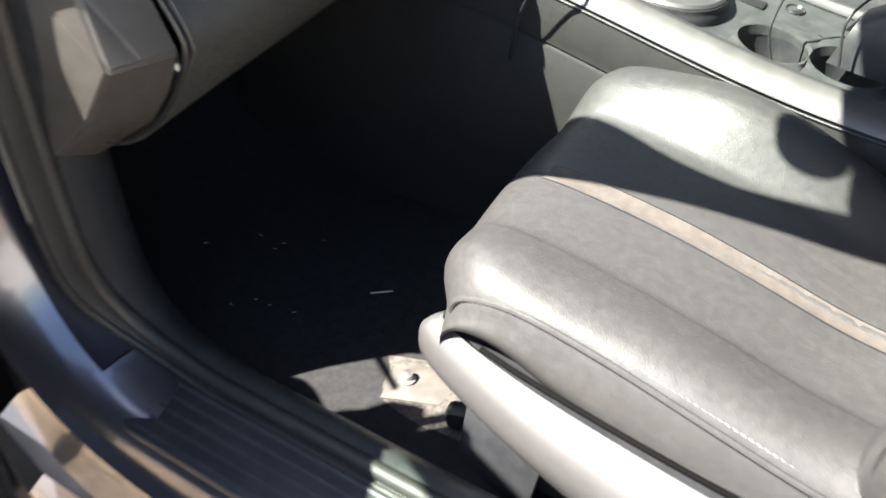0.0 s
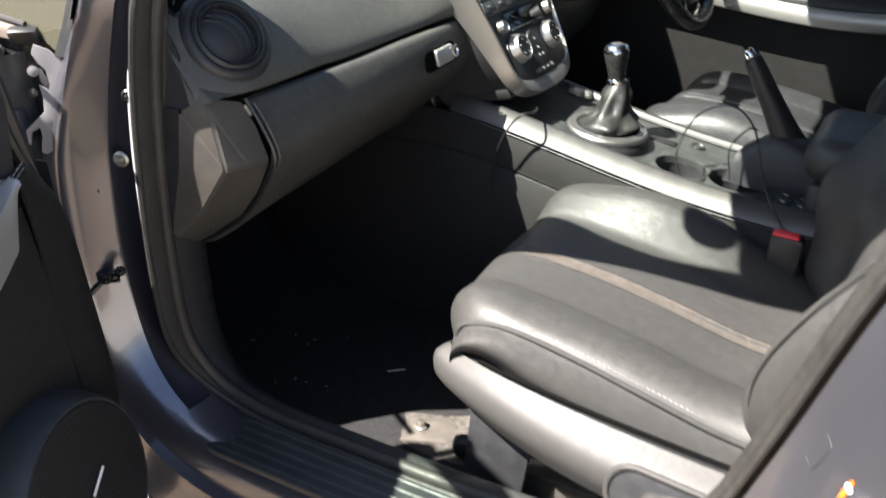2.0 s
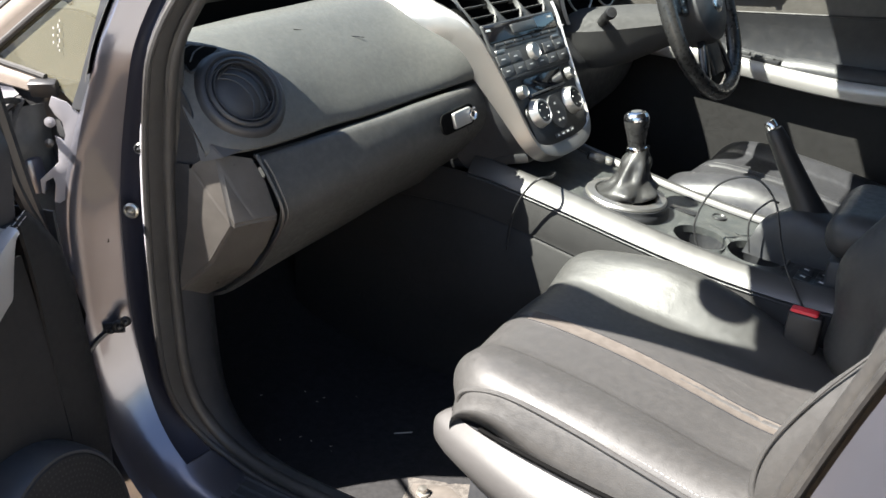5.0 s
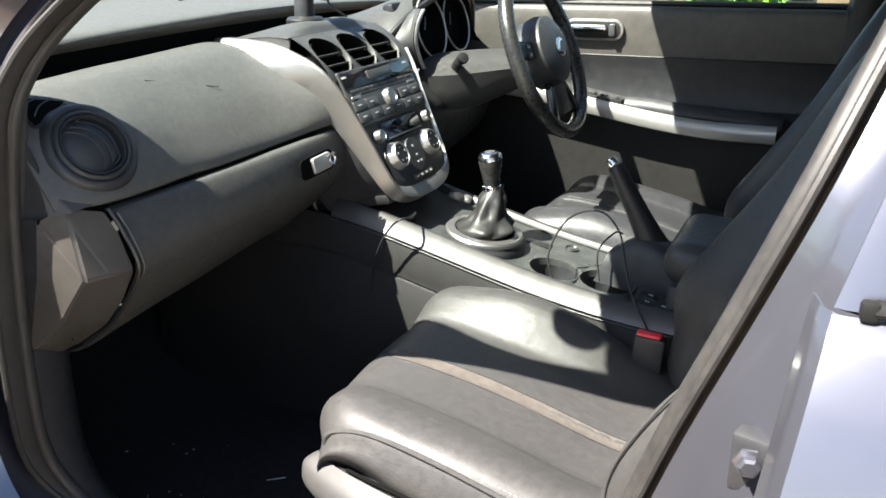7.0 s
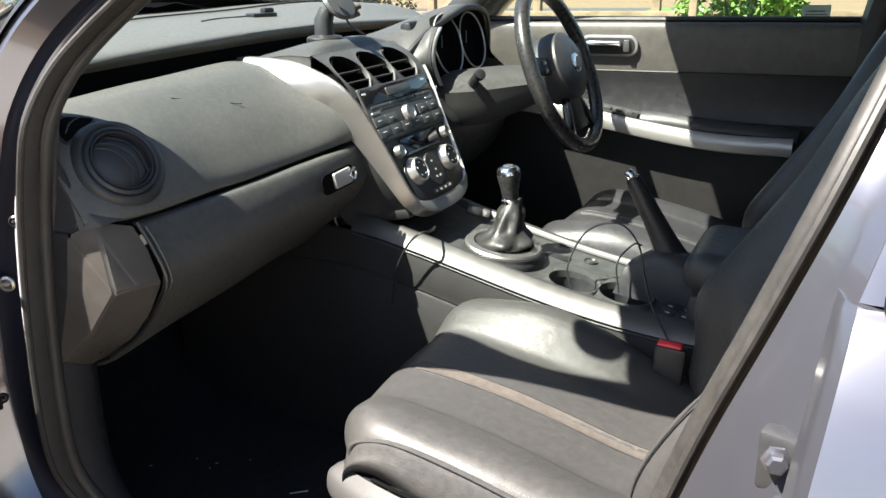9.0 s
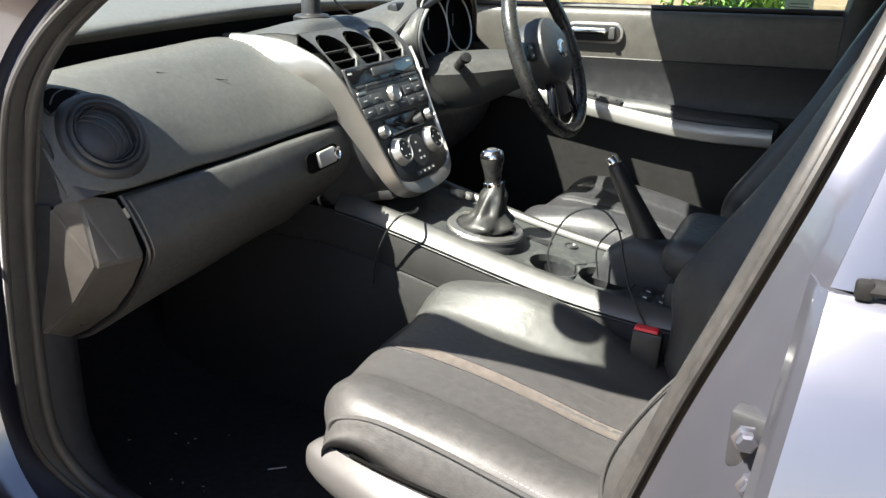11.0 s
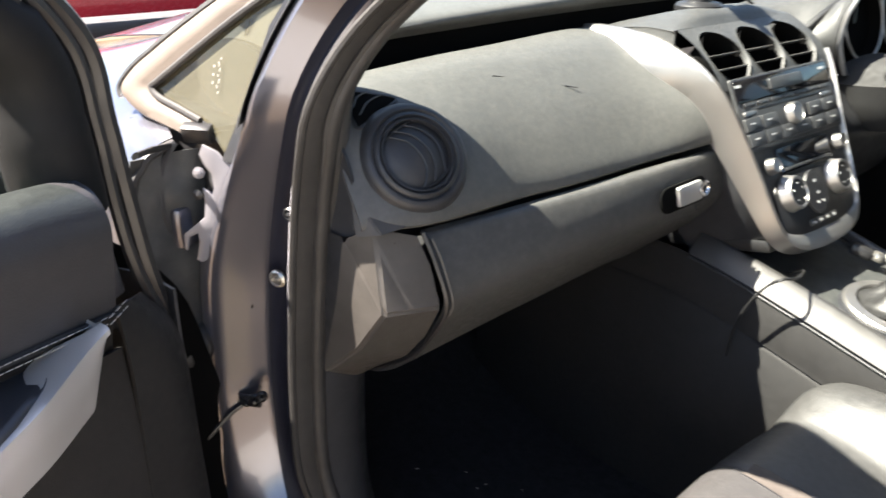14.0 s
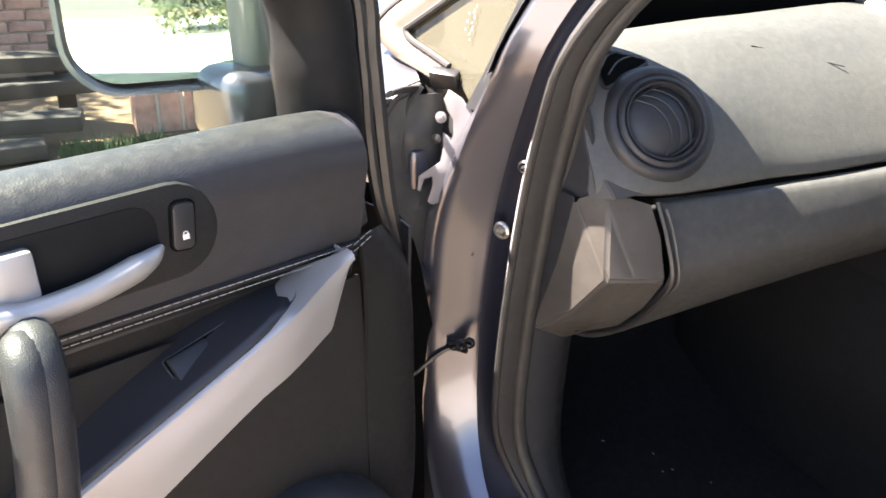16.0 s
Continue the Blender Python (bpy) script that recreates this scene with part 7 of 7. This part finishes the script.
part("belt_strip", tube([(x, -0.868, 1.070 + 0.006 * (x - 0.6)) for x in np.linspace(0.625, 1.6, 6)], 0.0065, 10, squash=0.6), POSTBLACK, rd, "black window strip")
part("strip_end", box((0.012, 0.010, 0.014), pose(0.622, -0.868, 1.068), 0.003), POSTBLACK, rd)
part("window_frame", surf([[(0.602, -0.845, 1.06), (0.610, -0.853, 1.06), (0.690, -0.853, 1.06)], [(0.640, -0.80, 1.20), (0.648, -0.806, 1.20), (0.722, -0.806, 1.20)], [(0.700, -0.70, 1.42), (0.708, -0.706, 1.42), (0.77, -0.706, 1.42)]], 4, 3, 0.02), PAINT, rd, "painted front post of the rear window")
part("frame_cover", surf([[(0.634, -0.862, 1.065), (0.660, -0.864, 1.065), (0.70, -0.862, 1.065)], [(0.672, -0.811, 1.20), (0.70, -0.812, 1.20), (0.738, -0.811, 1.20)], [(0.73, -0.711, 1.42), (0.755, -0.712, 1.42), (0.79, -0.711, 1.42)]], 4, 3, 0.003), GREYTRIM, rd, "bronze-grey satin post cover")
part("window_glass", surf([[(0.68, -0.85, 1.07), (1.6, -0.84, 1.09)], [(0.79, -0.70, 1.42), (1.6, -0.66, 1.42)]], 4, 4, 0.004), TINTED, rd, "dark rear window")

# ---- outside ----
def ground_material():
    m = bpy.data.materials.new("soil_and_gravel")
    nt, nodes, links, bsdf = nodes_of(m)
    coord = nodes.new("ShaderNodeTexCoord").outputs["Object"]
    big, fine, mid = noise_node(nt, coord, 0.35, 4), noise_node(nt, coord, 70, 6, 0.7), noise_node(nt, coord, 6, 5)
    soil = ramp(nt, fine.outputs[0], [(0.3, (0.055, 0.036, 0.020)), (0.55, (0.175, 0.120, 0.070)), (0.75, (0.34, 0.25, 0.16))]).outputs[0]
    drive = ramp(nt, fine.outputs[0], [(0.3, (0.065, 0.044, 0.027)), (0.7, (0.21, 0.148, 0.090))]).outputs[0]
    links.new(mixed(nt, ramp(nt, mid.outputs[0], [(0.4, (0, 0, 0)), (0.6, (1, 1, 1))]).outputs[0], soil, drive), bsdf.inputs["Base Color"])
    bsdf.inputs["Roughness"].default_value = 0.95
    b = nodes.new("ShaderNodeBump")
    b.inputs["Strength"].default_value, b.inputs["Distance"].default_value = 0.8, 0.01
    links.new(fine.outputs[0], b.inputs["Height"])
    links.new(b.outputs[0], bsdf.inputs["Normal"])
    return m


LEAF = material("bright_leaf", (0.10, 0.20, 0.03), 0.5, vary=0.5, scale=3, bump=0.0)
LEAFB = material("olive_leaf", (0.10, 0.11, 0.03), 0.6, vary=0.5, scale=3, bump=0.0)
GRASS = material("grass_blades", (0.045, 0.085, 0.022), 0.7, vary=0.5, scale=2, bump=0.0)
BRICK = material("weathered_red_brick", (0.40, 0.22, 0.17), 0.9, vary=0.35, scale=12, bump=0.6, grain=150, dust=0.35, dust_colour=(0.55, 0.45, 0.40))
MORTAR = material("mortar", (0.42, 0.38, 0.33), 0.95, vary=0.2, bump=0.5, grain=200)
TIMBER = material("dark_timber", (0.038, 0.032, 0.027), 0.8, vary=0.4, scale=8, bump=0.5, grain=120)
POSTWOOD = material("weathered_fence_wood", (0.20, 0.145, 0.095), 0.8, vary=0.3, scale=8, bump=0.5, grain=120)
TARMAC = material("tarmac", (0.055, 0.055, 0.058), 0.9, vary=0.3, scale=5, bump=0.7, grain=250)

bm = bmesh.new()
bmesh.ops.create_grid(bm, x_segments=8, y_segments=8, size=150)
part("ground", bm, ground_material(), None, "soil and gravel ground", 60, "ground", "structure")
bm = bmesh.new()
grid(bm, [[V((x, y, 0.012)) for y in np.linspace(1.2, 24, 10)] for x in np.linspace(-24, -1.9, 8)])
bmesh.ops.solidify(bm, geom=bm.faces[:], thickness=0.01)
part("drive", bm, TARMAC, None, "grey tarmac drive in shade", 60, "driveway", "structure")


bm = bmesh.new()
grid(bm, [[V((x, y, 0.010 + 0.030 * max(0, x - 4))) for y in np.linspace(-14, -1.25, 6)] for x in np.linspace(0.9, 27, 14)])
bmesh.ops.solidify(bm, geom=bm.faces[:], thickness=0.008)
part("forecourt", bm, material("pale_concrete", (0.38, 0.355, 0.31), 0.9, vary=0.15, scale=2, bump=0.5, grain=120), None, "pale sunlit concrete forecourt", 60, "driveway", "structure")


def leaf_cloud(bm, centre, size, n, leaf, rng):
    """Many small bent leaves in a ragged clump."""
    for _ in range(n):
        d = V((rng.gauss(0, 1), rng.gauss(0, 1), rng.gauss(0, 1)))
        d = d.normalized() * rng.uniform(0.55, 1.05)
        p = V(centre) + V((d.x * size[0], d.y * size[1], d.z * size[2]))
        q = Euler((rng.uniform(-1, 1), rng.uniform(-1, 1), rng.uniform(0, 6.28))).to_matrix()
        l = leaf * rng.uniform(0.6, 1.3)
        vs = [bm.verts.new(p + q @ V(c)) for c in ((0, 0, 0), (0.35 * l, 0.28 * l, 0.08 * l), (l, 0, -0.1 * l), (0.35 * l, -0.28 * l, 0.08 * l))]
        bm.faces.new(vs)


def bush(name, label, at, size, clumps, per, leaf, mat, seed):
    rng = random.Random(seed)
    b = top(name, label, "bush", at)
    bm = bmesh.new()
    for k in range(7):
        a = rng.uniform(0, 6.28)
        tip = V(at) + V((math.cos(a) * size[0] * 0.6, math.sin(a) * size[1] * 0.6, size[2] * rng.uniform(0.6, 1.2)))
        tube(smooth_path([V(at), V(at).lerp(tip, 0.5) + V((0, 0, 0.1)), tip], 3), [0.02, 0.018, 0.015, 0.012, 0.009, 0.007, 0.005], 5, bm)
    part("stems", bm, TIMBER, b)
    bm = bmesh.new()
    for k in range(clumps):
        c = V(at) + V((rng.uniform(-1, 1) * size[0], rng.uniform(-1, 1) * size[1], size[2] * (0.25 + 0.9 * rng.random() ** 0.8)))
        r = rng.uniform(0.16, 0.32) * min(size)
        leaf_cloud(bm, c, (r, r, r * 0.8), per, leaf, rng)
    part("leaves", bm, mat, b, "", 180)
    return b


bush("garden_shrub", "bright green leafy garden shrub in sunlight", (-0.17, 4.75, 0.0), (0.40, 0.5, 1.15), 60, 60, 0.075, LEAF, 1)
bush("garden_shrub", "bright green leafy garden shrub in sunlight", (1.75, 4.9, 0.0), (0.9, 0.7, 0.95), 60, 60, 0.075, LEAF, 2)
bush("garden_shrub", "bright green leafy garden shrub in sunlight", (-0.45, 6.6, 0.0), (0.45, 0.5, 1.15), 60, 60, 0.08, LEAF, 3)
bush("hedge_bush", "olive green bush behind the car", (20.0, -1.3, 0.0), (1.6, 2.0, 2.2), 160, 70, 0.13, LEAFB, 6)
for k in range(3, 9):
    bush("front_hedge", "dense dark green hedge in front of the car", (-8.4 + 0.2 * (k % 2), 1.0 + 1.5 * k, 0.0), (0.8, 0.9, 1.5), 90, 60, 0.10, LEAFB, 20 + k)
# a tree added out of view, whose crown shades the sleepers
rng = random.Random(31)
tree = top("shade_tree", "slim tree added out of view to shade the timber sleepers", "tree", (-6.1, -4.6, 0.0))
bm = tube(smooth_path([(-6.1, -4.6, 0.0), (-6.0, -4.5, 1.4), (-6.05, -4.4, 2.8), (-5.9, -4.1, 4.2)], 4), [0.12 - 0.008 * k for k in range(13)], 10)
for k in range(9):
    a, h = 0.7 * k, 2.2 + 0.22 * k
    tube(smooth_path([(-6.0, -4.4, h), (-6.0 + 0.6 * math.cos(a), -4.3 + 0.6 * math.sin(a), h + 0.5), (-6.0 + 1.2 * math.cos(a), -4.2 + 1.2 * math.sin(a), h + 0.8)], 3), [0.04, 0.035, 0.03, 0.024, 0.018, 0.012, 0.008], 6, bm)
part("trunk", bm, TIMBER, tree)
bm = bmesh.new()
for k in range(48):
    a, r = rng.uniform(0, 6.28), 1.35 * rng.random() ** 0.5
    leaf_cloud(bm, (-5.75 + r * math.cos(a), -3.75 + r * math.sin(a), rng.uniform(3.4, 4.8)), (0.30, 0.30, 0.24), 70, 0.11, rng)
part("crown", bm, LEAFB, tree, "", 180)
# fence behind the shrubs
fence = top("garden_fence", "weathered wooden post and rail garden fence", "fence", (0.5, 7.6, 0.0))
for k in range(8):
    part("post", box((0.09, 0.09, 1.15), pose(-4.0 + 1.3 * k, 7.6, 0.575), 0.008), POSTWOOD, fence)
for z in (0.35, 0.75, 1.05):
    part("rail", box((9.6, 0.035, 0.10), pose(0.5, 7.54, z), 0.006), POSTWOOD, fence)
stake = top("garden_stake", "short wooden stake in the shrubs", "stake", (-0.43, 4.2, 0.0))
part("post", box((0.05, 0.05, 1.35), pose(-0.43, 4.2, 0.67, 0, 2, 0), 0.005), POSTWOOD, stake)
# lawn beyond the drive
bm = bmesh.new()
grid(bm, [[V((x, y, 0.016 + 0.01 * math.sin(3 * x + y))) for y in np.linspace(8.5, 24, 14)] for x in np.linspace(-4.9, -1.0, 8)])
bmesh.ops.solidify(bm, geom=bm.faces[:], thickness=0.02)
part("lawn", bm, material("mown_grass", (0.07, 0.14, 0.03), 0.8, vary=0.4, scale=4, bump=0.8, grain=60), None, "strip of green lawn beyond the drive", 60, "lawn", "structure")
# grass beyond
rng = random.Random(11)
bm = bmesh.new()
for cx, cy, w, h, n in ((-0.5, 3.6, 3.2, 1.0, 2600), (-3.50, -0.98, 0.26, 0.24, 1500), (-0.55, -1.05, 0.3, 0.25, 160)):
    for _ in range(n):
        x, y = cx + rng.uniform(-w, w), cy + rng.uniform(-h, h)
        l, a = rng.uniform(0.03, 0.09), rng.uniform(0, 6.28)
        dx, dy = math.cos(a), math.sin(a)
        vs = [bm.verts.new((x - 0.004 * dy, y + 0.004 * dx, 0)), bm.verts.new((x + 0.004 * dy, y - 0.004 * dx, 0)), bm.verts.new((x + 0.4 * l * dx, y + 0.4 * l * dy, l))]
        bm.faces.new(vs)
part("grass", bm, GRASS, None, "tufts of green grass", 180, "grass", "stuff")
# leaf litter and stones beside the sill
bm = bmesh.new()
for _ in range(900):
    x, y = rng.uniform(-0.95, 0.3), rng.uniform(-1.75, -0.86)
    r = rng.choice((0.006, 0.009, 0.013, 0.02))
    q = Euler((rng.uniform(0, 6), rng.uniform(0, 6), rng.uniform(0, 6))).to_matrix().to_4x4()
    bmesh.ops.create_icosphere(bm, subdivisions=1, radius=r, matrix=Matrix.Translation((x, y, r * 0.35)) @ q @ Matrix.Diagonal((1, rng.uniform(0.5, 0.9), rng.uniform(0.3, 0.6), 1)))
part("gravel", bm, material("stones_and_leaves", (0.30, 0.24, 0.17), 0.9, vary=0.6, scale=35, bump=0.4, grain=200), None, "loose stones and dry leaves", 30, "gravel", "stuff")

# garden wall of brick, sleepers and a brick pier seen through the door's window
wall = top("garden_wall", "weathered pinkish brick garden wall", "wall", (-6.0, -2.0, 0.0), kind="structure")
WMx = frame_at((-6.0, -1.05, 0.0), (0.0, -1, 0), (0, 0, 1))
part("core", box((6.4, 0.18, 1.75), WMx @ pose(2.9, -0.06, 0.875), 0.005), MORTAR, wall)
bm0 = box((0.215, 0.10, 0.065), None, 0.005, segments=1)
me = bpy.data.meshes.new("brick")
bm0.to_mesh(me)
bm0.free()
me.materials.append(BRICK)
for r_ in range(23):
    for k in range(13):
        ob = new("brick", me)
        ob.parent = wall
        ob.matrix_parent_inverse = Matrix.Translation(-wall.location)
        ob.matrix_basis = WMx @ Matrix.Translation((-0.2 + 0.225 * k + 0.112 * (r_ % 2), 0.0 + rng.uniform(-0.002, 0.002), 0.04 + 0.075 * r_)) @ Matrix.Rotation(math.pi, 4, "Z")
pier = top("brick_pier", "low red brick edging pier beside the drive", "pier", (-3.95, -0.69, 0))
for k in range(3):
    for j in range(2):
        part("brick", box((0.1025, 0.1025, 0.215), pose(-3.92 - 0.115 * j, -0.81 + 0.118 * k, 0.108), 0.005, segments=1), BRICK, pier)
part("mortar", box((0.20, 0.325, 0.20), pose(-3.975, -0.692, 0.10), 0.003), MORTAR, pier)
steps = top("timber_sleepers", "dark stacked timber sleepers edging the garden", "sleepers", (-3.9, -1.6, 0.0))
for k, (x, y, z, a) in enumerate(((-3.62, -1.90, 0.05, 4), (-3.86, -1.72, 0.13, -7), (-4.02, -1.62, 0.235, 5), (-4.16, -1.74, 0.345, -6))):
    part("sleeper", box((1.25, 0.17, 0.075), pose(x, y, z, 0, 0, 90 + a), 0.012), TIMBER, steps)
for k in range(3):
    part("post", box((0.09, 0.09, 0.46), pose(-4.22, -1.15 - 0.40 * k, 0.23), 0.01), TIMBER, steps)

# red car parked in front
RED_PAINT = material("red_car_paint", (0.36, 0.02, 0.03), 0.25, vary=0.05, bump=0.0, coat=0.8)
red = top("parked_car", "red hatchback parked across the drive ahead", "car", (-9.2, 2.2, 0.0))
sec = []
for y, zl, zm, zh, w in ((0.15, 0.42, 0.55, 0.62, 0.55), (0.30, 0.30, 0.62, 0.74, 0.74), (0.9, 0.26, 0.68, 0.90, 0.83), (1.4, 0.26, 0.72, 0.96, 0.85), (2.4, 0.26, 0.74, 0.98, 0.86), (3.4, 0.27, 0.76, 0.98, 0.84), (4.0, 0.32, 0.74, 0.94, 0.78), (4.15, 0.45, 0.66, 0.84, 0.60)):
    sec.append([(-9.2 + sx * w * f, y, z) for sx, f, z in ((1, 0.92, zl), (1, 1.0, (zl + zm) / 2), (1, 0.98, zm), (1, 0.90, zh), (-1, 0.90, zh), (-1, 0.98, zm), (-1, 1.0, (zl + zm) / 2), (-1, 0.92, zl))])
part("body", surf(sec, 4, 3, 0.01), RED_PAINT, red, "glossy red body")
cab = [[(-9.2 + sx * w, y, z) for sx, w, z in ((1, 0.76, 0.95), (1, 0.70, zt * 0.6 + 0.4), (1, 0.58, zt), (-1, 0.58, zt), (-1, 0.70, zt * 0.6 + 0.4), (-1, 0.76, 0.95))] for y, zt in ((1.25, 0.97), (1.75, 1.30), (2.2, 1.44), (3.2, 1.44), (3.8, 1.25), (4.05, 0.98))]
part("cabin", surf(cab, 4, 3, 0.01), RED_PAINT, red, "red roof and pillars")
part("side_window", slab([(-0.95, 0.0), (-0.55, 0.28), (0.55, 0.28), (0.85, 0.0)], 0.01, frame_at((-8.45, 2.7, 1.0), (0, 1, 0), (0.93, 0, 0.36)), 0.003), SCREEN, red, "dark side window")
for y in (0.85, 3.35):
    wh = part("wheel", lathe([(0.10, -0.1), (0.28, -0.1), (0.30, -0.07), (0.30, 0.07), (0.28, 0.1), (0.21, 0.1)], (-8.48, y, 0.30), (1, 0, 0), 28), SEAL, red, "black tyre")
    part("rim", lathe([(0.21, 0.09), (0.18, 0.06), (0.06, 0.08), (0, 0.085)], (-8.48, y, 0.30), (1, 0, 0), 20), STEEL, wh)
part("headlight", slab(rounded(0.26, 0.14, 0.06), 0.03, frame_at((-8.55, 0.34, 0.62), (0.5, 0.85, 0), (0.80, -0.55, 0.2)), 0.01), ZINC, red, "clear headlight")
